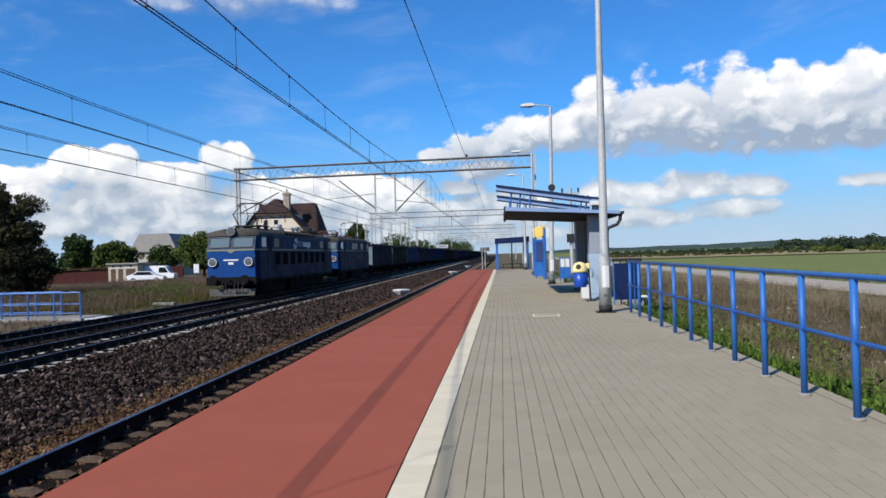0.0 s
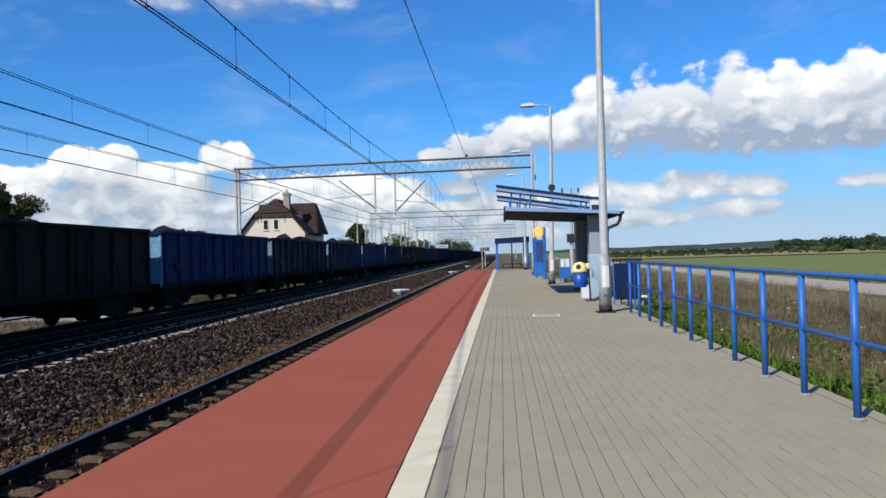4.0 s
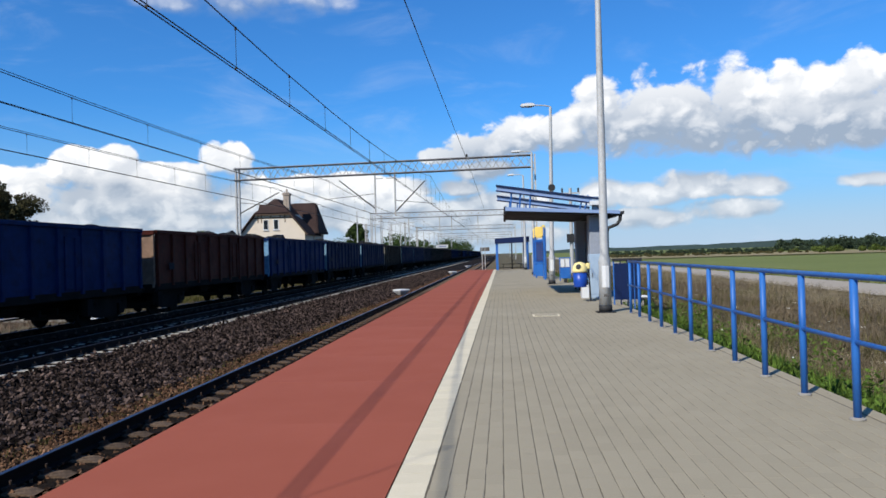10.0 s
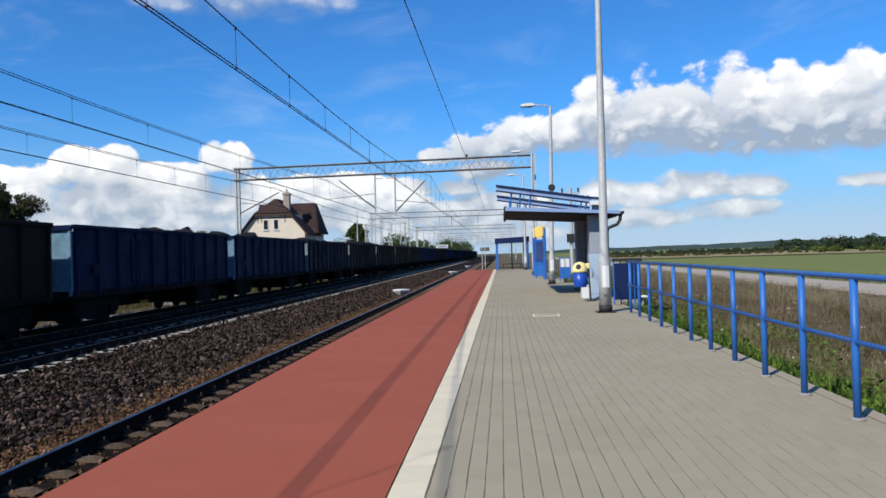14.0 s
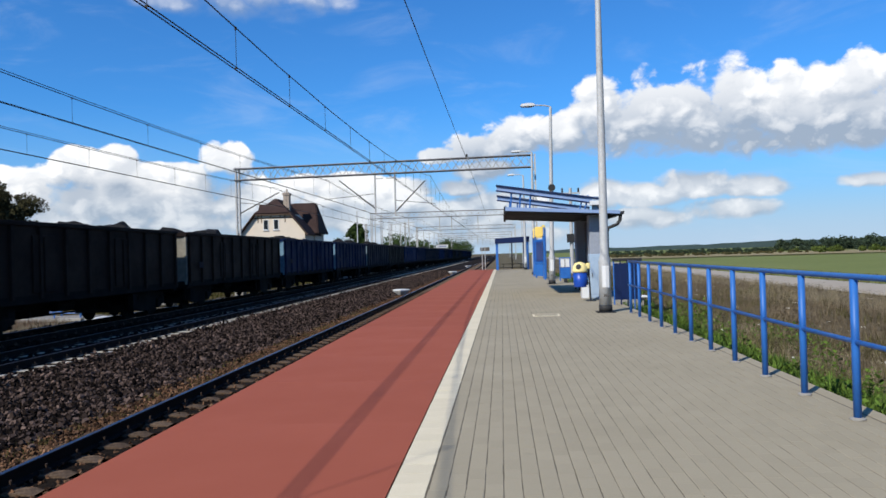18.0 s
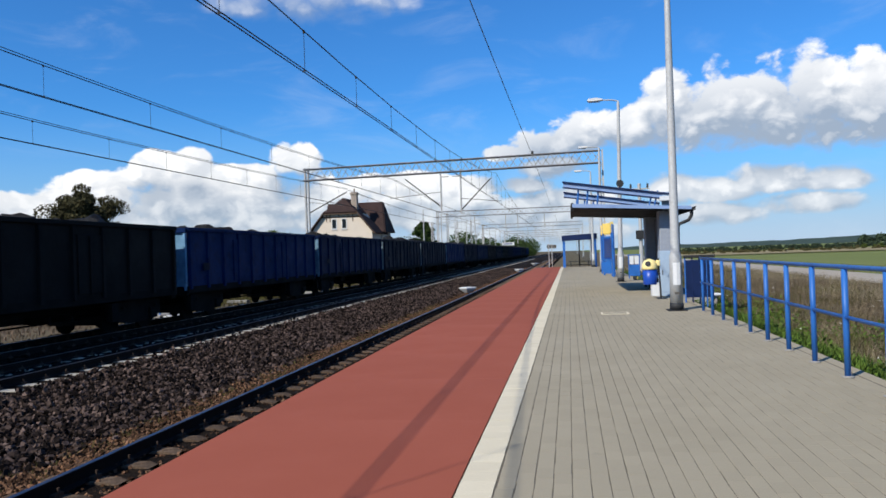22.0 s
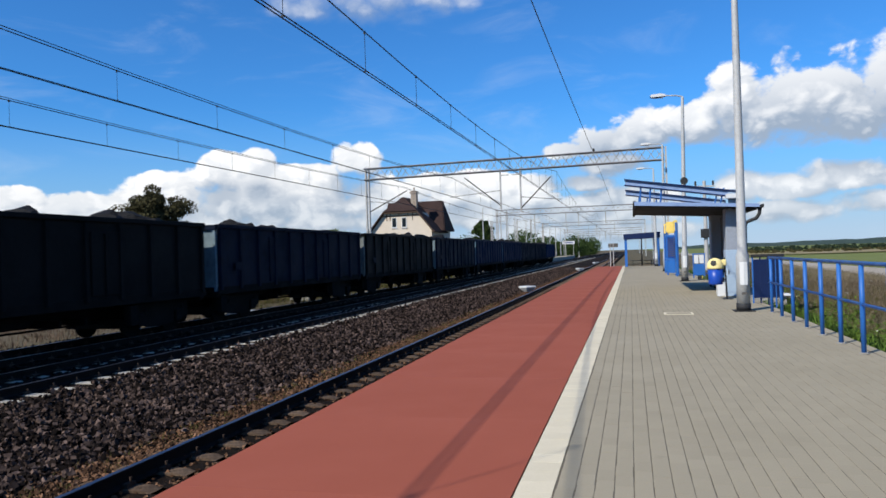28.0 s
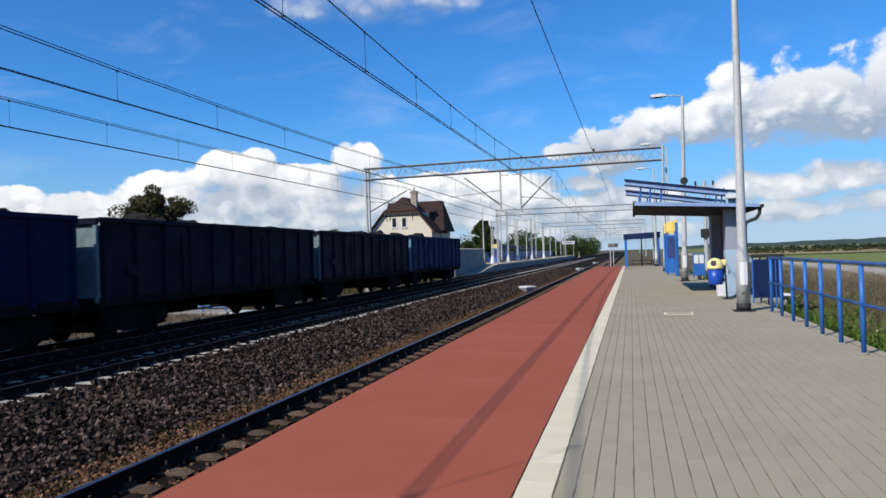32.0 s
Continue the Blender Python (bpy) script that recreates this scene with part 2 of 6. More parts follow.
# bed kept near black: the shade in the gaps between stones is its colour
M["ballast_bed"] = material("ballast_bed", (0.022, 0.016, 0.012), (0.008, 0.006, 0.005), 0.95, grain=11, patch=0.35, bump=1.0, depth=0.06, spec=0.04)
M["stone"] = material("grey_ballast_stone", (0.098, 0.068, 0.056), (0.034, 0.024, 0.020), 0.95, grain=14, patch=0.5, island=0.94, skew=2.4, spec=0.06)
M["brown_stone"] = material("rust_brown_ballast_stone", (0.145, 0.078, 0.044), (0.070, 0.040, 0.024), 0.95, grain=14, patch=0.5, island=0.8, skew=1.7, spec=0.05)
M["dirt"] = material("bare_earth", (0.125, 0.098, 0.060), (0.08, 0.065, 0.038), 0.95, grain=9, patch=0.25, bump=0.6, depth=0.05, spec=0.1)
M["blue_paint"] = material("blue_railing_paint", (0.026, 0.130, 0.40), (0.020, 0.105, 0.33), 0.45, grain=25, patch=2.5, bump=0.05, dirt=(0.03, 0.09, 0.24), dirt_at=0.66, spec=0.3)
M["dark_blue"] = material("dark_blue_paint", (0.012, 0.045, 0.20), (0.010, 0.035, 0.15), 0.45, grain=20, patch=1.5, bump=0.05)
M["pale_blue"] = material("pale_blue_paint", (0.33, 0.41, 0.49), (0.28, 0.36, 0.44), 0.5, grain=20, bump=0.05)
M["galv"] = material("galvanised_steel", (0.44, 0.44, 0.42), (0.33, 0.33, 0.32), 0.65, metal=0.1, grain=22, patch=2.2, bump=0.05, dirt=(0.24, 0.23, 0.21), dirt_at=0.62)
M["silver"] = material("silver_mast_paint", (0.46, 0.45, 0.42), (0.33, 0.32, 0.30), 0.6, metal=0.1, grain=20, patch=1.2, bump=0.05, dirt=(0.20, 0.15, 0.11), dirt_at=0.68)
M["black"] = material("black_bitumen_paint", (0.022, 0.022, 0.022), None, 0.7, grain=30)
M["wire"] = material("oxidised_copper_wire", (0.05, 0.046, 0.042), None, 0.6, metal=0.4)
M["yellow"] = material("yellow_plastic", (0.78, 0.56, 0.13), (0.70, 0.50, 0.12), 0.5, grain=15, bump=0.03)
M["cream_plastic"] = material("cream_yellow_plastic", (0.80, 0.66, 0.28), (0.72, 0.58, 0.24), 0.45, grain=15, bump=0.03)
M["bin_blue"] = material("blue_plastic", (0.012, 0.06, 0.34), (0.010, 0.05, 0.28), 0.4, grain=15, bump=0.03)
M["white"] = material("white_paint", (0.62, 0.62, 0.60), (0.54, 0.54, 0.52), 0.6, grain=25, bump=0.05)
M["grey_wall"] = material("dark_grey_cladding", (0.085, 0.088, 0.095), (0.06, 0.062, 0.068), 0.7, grain=25)
M["column_grey"] = material("blue_grey_column_cladding", (0.27, 0.295, 0.335), (0.22, 0.24, 0.275), 0.7, grain=18, patch=1.2, bump=0.05)
M["roof_dark"] = material("dark_roof_soffit", (0.016, 0.016, 0.018), (0.010, 0.010, 0.011), 0.8, grain=15, spec=0.15)
M["glass"] = glass("dark_window_glass", (0.012, 0.014, 0.016), 0.12, 0.22)
M["train_window"] = glass("dim_train_window", (0.006, 0.007, 0.009), 0.25, 0.06)
M["faded_white"] = material("faded_white_lettering", (0.20, 0.22, 0.25), (0.14, 0.15, 0.18), 0.7, grain=12, bump=0)
M["beam_web"] = material("slate_blue_beam_paint", (0.23, 0.32, 0.50), (0.18, 0.26, 0.42), 0.55, grain=20, patch=1.2, bump=0.05)
# shading along the gantry chords painted in as a grey below the silver
M["chord"] = material("weathered_shaded_chord", (0.22, 0.215, 0.205), (0.12, 0.115, 0.11), 0.7, grain=18, patch=1.5, bump=0.05, dirt=(0.05, 0.045, 0.04), dirt_at=0.56)
M["withered"] = material("withered_brown_grass", (0.150, 0.114, 0.072), (0.086, 0.068, 0.042), 0.92, grain=2, patch=0.2, bump=0, island=0.45, spec=0.08)
M["fallow"] = material("pale_fallow_soil", (0.27, 0.225, 0.12), (0.19, 0.155, 0.08), 0.95, grain=1.2, patch=0.08, bump=0.4, depth=0.05, spec=0.08)
# pale tint holds part of the sky reflection as plain colour
M["screen"] = glass("windscreen_glass", (0.10, 0.13, 0.14), 0.04)
M["pane"] = clear_glass("shelter_glass")
M["coal"] = material("coal", (0.014, 0.014, 0.015), (0.006, 0.006, 0.007), 0.7, grain=9, patch=2.5, bump=1.0, depth=0.08, spec=0.12)
M["cream"] = material("cream_render", (0.60, 0.515, 0.405), (0.54, 0.46, 0.36), 0.9, grain=20, patch=0.5, spec=0.2)
M["tile_roof"] = material("brown_clay_tiles", (0.050, 0.030, 0.026), (0.029, 0.019, 0.017), 0.9, grain=5, patch=0.6, bump=0.6, depth=0.05, spec=0.12)
M["brick"] = material("chimney_brick", (0.36, 0.30, 0.24), (0.24, 0.19, 0.15), 0.9, grain=9)
M["timber"] = material("dark_timber", (0.09, 0.055, 0.035), None, 0.8)
M["red_wall"] = material("red_brown_boards", (0.065, 0.020, 0.017), (0.040, 0.015, 0.013), 0.9, grain=6, spec=0.1)
M["garage_wall"] = material("grey_cream_plaster", (0.42, 0.38, 0.30), (0.32, 0.29, 0.23), 0.9, grain=10)
M["grey_roof"] = material("grey_roof_sheet", (0.28, 0.26, 0.23), (0.22, 0.20, 0.18), 0.85, grain=6)
M["car_white"] = material("white_car_paint", (0.80, 0.80, 0.80), (0.76, 0.76, 0.76), 0.25, bump=0.0, coat=0.6)
M["tyre"] = material("black_rubber", (0.02, 0.02, 0.02), None, 0.85)
M["leaf"] = material("tree_leaves", (0.045, 0.072, 0.017), (0.026, 0.045, 0.011), 0.8, grain=3, patch=0.4, bump=0, island=0.45, spec=0.12)
M["leaf_dark"] = material("dark_tree_leaves", (0.068, 0.060, 0.026), (0.034, 0.032, 0.015), 0.85, grain=3, patch=0.4, bump=0, island=0.55, spec=0.08)
M["leaf_deep"] = material("deep_dark_shrub_leaves", (0.028, 0.029, 0.014), (0.015, 0.016, 0.008), 0.88, grain=3, patch=0.4, bump=0, island=0.5, spec=0.06)
M["leaf_light"] = material("yellow_green_leaves", (0.078, 0.100, 0.020), (0.045, 0.066, 0.014), 0.8, grain=3, patch=0.4, bump=0, island=0.4, spec=0.12)
M["bark"] = material("grey_brown_bark", (0.10, 0.08, 0.06), (0.06, 0.048, 0.036), 0.95, grain=12, bump=0.8, depth=0.03)
M["green_grass"] = material("green_weeds", (0.085, 0.135, 0.020), (0.046, 0.080, 0.012), 0.85, grain=2, patch=0.3, bump=0, island=0.45, spec=0.12)
M["dry_grass"] = material("dry_grass", (0.235, 0.192, 0.122), (0.150, 0.122, 0.076), 0.9, grain=2, patch=0.25, bump=0, island=0.4, spec=0.08)
M["olive_grass"] = material("half_dry_grass", (0.115, 0.100, 0.040), (0.070, 0.064, 0.026), 0.9, grain=2, patch=0.25, bump=0, island=0.42, spec=0.1)
M["flower"] = material("white_flower_heads", (0.72, 0.70, 0.62), None, 0.8, bump=0, island=0.2)
M["field"] = material("green_field", (0.160, 0.178, 0.056), (0.116, 0.140, 0.042), 0.95, grain=1.5, patch=0.03, bump=0.5, depth=0.1, spec=0.08)
M["track_gravel"] = material("pale_gravel_road", (0.36, 0.31, 0.24), (0.28, 0.24, 0.185), 0.95, grain=12, patch=0.4, bump=0.4, depth=0.03)
M["far_wood"] = material("far_woodland", (0.038, 0.054, 0.030), (0.024, 0.037, 0.022), 0.9, grain=0.4, patch=0.03, bump=0, island=0.35, spec=0.1)
# paler, bluer green than the woods: distance haze mixed into the colour
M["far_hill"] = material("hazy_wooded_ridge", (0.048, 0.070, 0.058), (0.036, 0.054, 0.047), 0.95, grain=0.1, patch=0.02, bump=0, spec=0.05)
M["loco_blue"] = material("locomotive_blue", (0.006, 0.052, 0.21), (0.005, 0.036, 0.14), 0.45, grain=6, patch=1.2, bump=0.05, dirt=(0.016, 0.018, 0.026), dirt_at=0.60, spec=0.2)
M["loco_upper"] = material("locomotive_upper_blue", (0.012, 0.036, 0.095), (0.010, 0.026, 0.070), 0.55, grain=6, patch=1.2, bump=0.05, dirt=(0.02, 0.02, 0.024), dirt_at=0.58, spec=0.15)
M["loco_stripe"] = material("cream_stripe_paint", (0.24, 0.25, 0.17), (0.16, 0.17, 0.12), 0.6, bump=0.03, spec=0.1)
M["loco_roof"] = material("grey_brown_roof_paint", (0.075, 0.068, 0.055), (0.045, 0.040, 0.034), 0.8, grain=8, patch=1.0, dirt=(0.03, 0.026, 0.022), dirt_at=0.55, spec=0.12)
M["underframe"] = material("grimy_underframe", (0.011, 0.010, 0.009), (0.007, 0.0065, 0.006), 0.9, grain=20, spec=0.08)
M["grime_grey"] = material("dusty_grey_steel", (0.115, 0.108, 0.098), (0.065, 0.060, 0.052), 0.85, grain=12, patch=2.0, spec=0.15)
M["lamp_glass"] = glass("headlamp_glass", (0.09, 0.09, 0.085), 0.12)
M["lens_pale"] = glass("pale_headlamp_glass", (0.11, 0.11, 0.10), 0.1)
M["red_copper"] = material("red_insulator_paint", (0.12, 0.035, 0.025), None, 0.5)
# shade of the flanks put into darker copies of the two body blues
M["loco_side_shade"] = material("shade_dark_locomotive_side", (0.0030, 0.0115, 0.046), (0.0026, 0.0075, 0.026), 0.6, grain=6, patch=1.0, bump=0.05, dirt=(0.006, 0.0072, 0.012), dirt_at=0.56, spec=0.05)
M["loco_upper_shade"] = material("shade_dark_locomotive_upper_side", (0.010, 0.030, 0.088), (0.0075, 0.020, 0.054), 0.6, grain=6, patch=1.0, bump=0.05, dirt=(0.012, 0.014, 0.020), dirt_at=0.60, spec=0.06)
M["louvre"] = material("dark_louvre", (0.0025, 0.0025, 0.003), None, 0.8, grain=40, spec=0.02)
M["navy"] = material("navy_steel_paint", (0.007, 0.018, 0.070), (0.006, 0.014, 0.050), 0.5, grain=20, patch=1.5, bump=0.05, spec=0.2)
M["rust_grass"] = material("rusty_dead_grass", (0.150, 0.104, 0.074), (0.088, 0.064, 0.044), 0.92, grain=2, patch=0.12, bump=0, island=0.45, spec=0.08)
M["rust_green"] = material("dull_yellow_green_grass", (0.085, 0.076, 0.022), (0.048, 0.046, 0.015), 0.92, grain=2, patch=0.12, bump=0, island=0.45, spec=0.08)
M["scrub"] = material("brown_yellow_scrub", (0.095, 0.080, 0.034), (0.055, 0.052, 0.022), 0.9, grain=0.6, patch=0.05, bump=0, island=0.4, spec=0.08)
# the train's shadow on the ballast is put into this near-black stone colour
M["shade_stone"] = material("shade_darkened_ballast_stone", (0.018, 0.014, 0.012), (0.008, 0.0068, 0.006), 0.95, grain=14, patch=0.5, island=0.7, skew=1.3, spec=0.04)
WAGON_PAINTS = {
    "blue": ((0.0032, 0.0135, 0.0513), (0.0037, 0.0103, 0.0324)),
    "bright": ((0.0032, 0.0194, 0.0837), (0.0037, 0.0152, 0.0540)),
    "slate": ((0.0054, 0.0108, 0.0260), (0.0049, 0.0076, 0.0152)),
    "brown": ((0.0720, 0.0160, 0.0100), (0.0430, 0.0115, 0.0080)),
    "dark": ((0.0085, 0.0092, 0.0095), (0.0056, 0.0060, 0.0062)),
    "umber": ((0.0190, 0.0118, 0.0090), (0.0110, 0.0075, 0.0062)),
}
# front ends: dust plus sunlight painted in as a much paler colour than the sides
END_SUNLIT = {"blue": (0.14, 0.25, 0.33), "bright": (0.15, 0.31, 0.47), "slate": (0.165, 0.225, 0.25), "brown": (0.24, 0.15, 0.10), "dark": (0.17, 0.19, 0.185), "umber": (0.24, 0.22, 0.175)}
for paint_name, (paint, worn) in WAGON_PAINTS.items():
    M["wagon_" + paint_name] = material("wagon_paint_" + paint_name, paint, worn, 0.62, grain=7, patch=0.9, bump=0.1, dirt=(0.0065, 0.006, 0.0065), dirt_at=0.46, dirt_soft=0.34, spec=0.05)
    faded = END_SUNLIT[paint_name]
    M["end_" + paint_name] = material("dusty_sunlit_wagon_end_" + paint_name, faded, [0.55 * c for c in faded], 0.85, grain=5, patch=1.3, bump=0.1, dirt=(0.06, 0.06, 0.058), dirt_at=0.62)


# ---- mesh helpers ----
def finish(name, bm, mat, smooth=False):
    me = bpy.data.meshes.new(name)
    bm.normal_update()
    bm.to_mesh(me)
    bm.free()
    for m in (mat if isinstance(mat, (list, tuple)) else [mat]):
        me.materials.append(m)
    if smooth:
        for p in me.polygons:
            p.use_smooth = True
    return me


def part(name, bm, mat=None, parent=None, label="", smooth=False):
    ob = new(name, finish(name, bm, mat, smooth) if isinstance(bm, bmesh.types.BMesh) else bm)
    ob.parent = parent
    return tagged(ob, label)


def thing(name, at, label, category, group="", kind=""):
    ob = new(name)
    ob.empty_display_size = 0.2
    ob.matrix_basis = at if isinstance(at, Matrix) else Matrix.Translation(at)
    return tagged(ob, label, category, group, kind)


def box(x0, x1, y0, y1, z0, z1, bevel=0.0, bm=None):
    own = bm or bmesh.new()
    vs = [own.verts.new((x, y, z)) for z in (z0, z1) for y in (y0, y1) for x in (x0, x1)]
    fs = [own.faces.new([vs[i] for i in f]) for f in ((0, 2, 3, 1), (4, 5, 7, 6), (0, 1, 5, 4), (2, 6, 7, 3), (0, 4, 6, 2), (1, 3, 7, 5))]
    if bevel:
        edges = list({e for f in fs for e in f.edges})
        bmesh.ops.bevel(own, geom=edges, offset=bevel, segments=1, affect="EDGES", profile=0.5)
    return own


def prism(points, axis, a, b, bm=None):
    """A flat outline (two coordinates a point) drawn out along an axis from a to b."""
    own = bm or bmesh.new()

    def at(p, s):
        return {"x": (s, p[0], p[1]), "y": (p[0], s, p[1]), "z": (p[0], p[1], s)}[axis]
    lo, hi = [own.verts.new(at(p, a)) for p in points], [own.verts.new(at(p, b)) for p in points]
    n = len(points)
    made = [own.faces.new(lo), own.faces.new(hi[::-1])]
    for i in range(n):
        made.append(own.faces.new((lo[i], hi[i], hi[(i + 1) % n], lo[(i + 1) % n])))
    bmesh.ops.recalc_face_normals(own, faces=made)
    return own


def tube(a, b, r, r2=None, sides=8, bm=None):
    own = bm or bmesh.new()
    a, b = Vector(a), Vector(b)
    turn = (b - a).to_track_quat("Z", "Y")
    rings = []
    for p, rad in ((a, r), (b, r if r2 is None else r2)):
        rings.append([own.verts.new(p + turn @ Vector((rad * math.cos(2 * math.pi * i / sides), rad * math.sin(2 * math.pi * i / sides), 0))) for i in range(sides)])
    for i in range(sides):
        own.faces.new((rings[0][i], rings[0][(i + 1) % sides], rings[1][(i + 1) % sides], rings[1][i]))
    own.faces.new(rings[0][::-1])
    own.faces.new(rings[1])
    return own


def pipe(points, r, sides=8, bm=None):
    """A bent pipe or wire through points."""
    own = bm or bmesh.new()
    points = [Vector(p) for p in points]
    rings = []
    for i, p in enumerate(points):
        way = (points[min(i + 1, len(points) - 1)] - points[max(i - 1, 0)]).to_track_quat("Z", "Y")
        rings.append([own.verts.new(p + way @ Vector((r * math.cos(2 * math.pi * k / sides), r * math.sin(2 * math.pi * k / sides), 0))) for k in range(sides)])
    for a, b in zip(rings, rings[1:]):
        for k in range(sides):
            own.faces.new((a[k], a[(k + 1) % sides], b[(k + 1) % sides], b[k]))
    own.faces.new(rings[0][::-1])
    own.faces.new(rings[-1])
    return own


def lathe(profile, sides=20, bm=None, at=(0, 0, 0)):
    """A turned shape: (radius, height) points from bottom to top."""
    own = bm or bmesh.new()
    rings = [[own.verts.new((at[0] + r * math.cos(2 * math.pi * k / sides), at[1] + r * math.sin(2 * math.pi * k / sides), at[2] + z)) for k in range(sides)] for r, z in profile]
    for a, b in zip(rings, rings[1:]):
        for k in range(sides):
            own.faces.new((a[k], a[(k + 1) % sides], b[(k + 1) % sides], b[k]))
    own.faces.new(rings[0][::-1])
    own.faces.new(rings[-1])
    return own


def disc(centre, r, axis, depth, sides=16, bm=None):
    c, v = Vector(centre), Vector(axis).normalized() * depth
    return tube(c, c + v, r, sides=sides, bm=bm)


def mesh_of(name, verts, faces, mat):
    """A large mesh straight from arrays of corners and of equal-sized faces."""
    verts, faces = np.asarray(verts, np.float32), np.asarray(faces, np.int32)
    me = bpy.data.meshes.new(name)
    me.vertices.add(len(verts))
    me.vertices.foreach_set("co", verts.ravel())
    me.loops.add(faces.size)
    me.loops.foreach_set("vertex_index", faces.ravel())
    me.polygons.add(len(faces))
    me.polygons.foreach_set("loop_start", np.arange(0, faces.size, faces.shape[1], dtype=np.int32))
    me.update(calc_edges=True)
    me.polygons.foreach_set("use_smooth", np.zeros(len(faces), dtype=bool))
    me.materials.append(mat)
    return me


rng = np.random.default_rng(7)


def stones(name, n, place, size, mat, parent=None):
    """Loose broken stones, each a skewed block; place(u, v) gives centres from random numbers."""
    cube = np.array([[x, y, z] for z in (-1, 1) for y in (-1, 1) for x in (-1, 1)], float) * 0.5
    quads = np.array([[0, 2, 3, 1], [4, 5, 7, 6], [0, 1, 5, 4], [2, 6, 7, 3], [0, 4, 6, 2], [1, 3, 7, 5]])
    c = place(rng.random(n), rng.random(n))
    local = cube[None] * (rng.uniform(0.6, 1.35, (n, 1, 3)) * rng.uniform(size[0], size[1], (n, 1, 1)))
    local = local * rng.uniform(0.55, 1.2, (n, 8, 1))
    q = rng.normal(size=(n, 4))
    q /= np.linalg.norm(q, axis=1)[:, None]
    w, x, y, z = q.T
    rot = np.stack([1 - 2 * (y * y + z * z), 2 * (x * y - z * w), 2 * (x * z + y * w), 2 * (x * y + z * w), 1 - 2 * (x * x + z * z), 2 * (y * z - x * w),
                    2 * (x * z - y * w), 2 * (y * z + x * w), 1 - 2 * (x * x + y * y)], 1).reshape(n, 3, 3)
    v = np.einsum("nij,nkj->nki", rot, local) + c[:, None]
    f = quads[None] + (np.arange(n) * 8)[:, None, None]
    return part(name, mesh_of(name, v.reshape(-1, 3), f.reshape(-1, 4), mat), None, parent)


def blades(name, centres, height, width, lean, mat):
    """Grass: bent blades of two faces each, rooted at centres."""
    n = len(centres)
    h = rng.uniform(height[0], height[1], n)
    w = rng.uniform(width[0], width[1], n)
    turn, bend = rng.uniform(0, 2 * np.pi, n), rng.uniform(0.1, 1.0, n) * lean
    side = np.stack([np.cos(turn), np.sin(turn), np.zeros(n)], 1)
    fwd = np.stack([-np.sin(turn), np.cos(turn), np.zeros(n)], 1)
    up = np.array([0, 0, 1.0])
    c = np.asarray(centres, float)
    mid = c + up * (h * 0.55)[:, None] + fwd * (h * bend * 0.3)[:, None]
    tip = c + up * h[:, None] + fwd * (h * bend)[:, None]
    s = side * (w * 0.5)[:, None]
    v = np.stack([c - s, c + s, mid + s * 0.8, mid - s * 0.8, tip], 1)
    i = np.arange(n)[:, None] * 5
    f = np.concatenate([i + [0, 1, 2], i + [0, 2, 3], i + [3, 2, 4]], 1).reshape(-1, 3)
    return mesh_of(name, v.reshape(-1, 3), f, mat)


def leaves(name, centres, size, mat):
    """Leaf sprays: small tilted quads round centres."""
    n = len(centres)
    a = rng.normal(size=(n, 3))
    a /= np.linalg.norm(a, axis=1)[:, None]
    b = np.cross(a, rng.normal(size=(n, 3)))
    b /= np.linalg.norm(b, axis=1)[:, None]
    s = rng.uniform(size[0], size[1], (n, 1))
    c = np.asarray(centres)
    v = np.stack([c - a * s, c + b * s * 0.55, c + a * s, c - b * s * 0.55], 1)
    f = np.arange(n * 4).reshape(-1, 4)
    return mesh_of(name, v.reshape(-1, 3), f, mat)

# ---- the ground, the tracks and the platform ----
RAIL_NEAR, RAIL_MID, RAIL_TRAIN = -0.75, -0.675, -0.70
X_NEAR, X_MID, X_TRAIN = -4.42, -11.2, -14.68
Y_BACK, Y_FAR = -620.0, 720.0
GROUND = -1.05


def make_ground():
    bm = bmesh.new()
    xs = [-2500, -600, -200, -90, -45, -25, -18.6, -17, 2.88, 2.96, 3.6, 4.6, 6.5, 12, 16, 21, 40, 90, 250, 700, 2500]
    ys = [-2500, -700, -200, -60, -20, 0, 10, 20, 30, 45, 60, 63, 80, 120, 180, 300, 500, 900, 2800]

    def height(x, y):
        z = GROUND
        if 2.9 < x < 3.5 and y <= 61:
            z = -0.16
        elif 3.5 <= x < 4.5 and y <= 60:
            z = -0.5
        elif 4.5 <= x < 6 and y <= 60:
            z = -0.9
        elif -18 < x < 2.9:
            z = -1.25
        return z + (0.12 * noise.noise(Vector((x * 0.11, y * 0.11, 0))) if 12 < abs(x) < 100 else 0)
    grid = [[bm.verts.new((x, y, height(x, y))) for x in xs] for y in ys]
    for a, b in zip(grid, grid[1:]):
        for i in range(len(xs) - 1):
            f = bm.faces.new((a[i], a[i + 1], b[i + 1], b[i]))
            x = (xs[i] + xs[i + 1]) / 2
            f.material_index = 1 if x > 20 or x < -90 else 0
    ob = part("ground", bm, [M["dirt"], M["field"]], None, "dry grassy earth and a green field reaching the horizon", True)
    tagged(ob, category="ground", kind="structure")


make_ground()


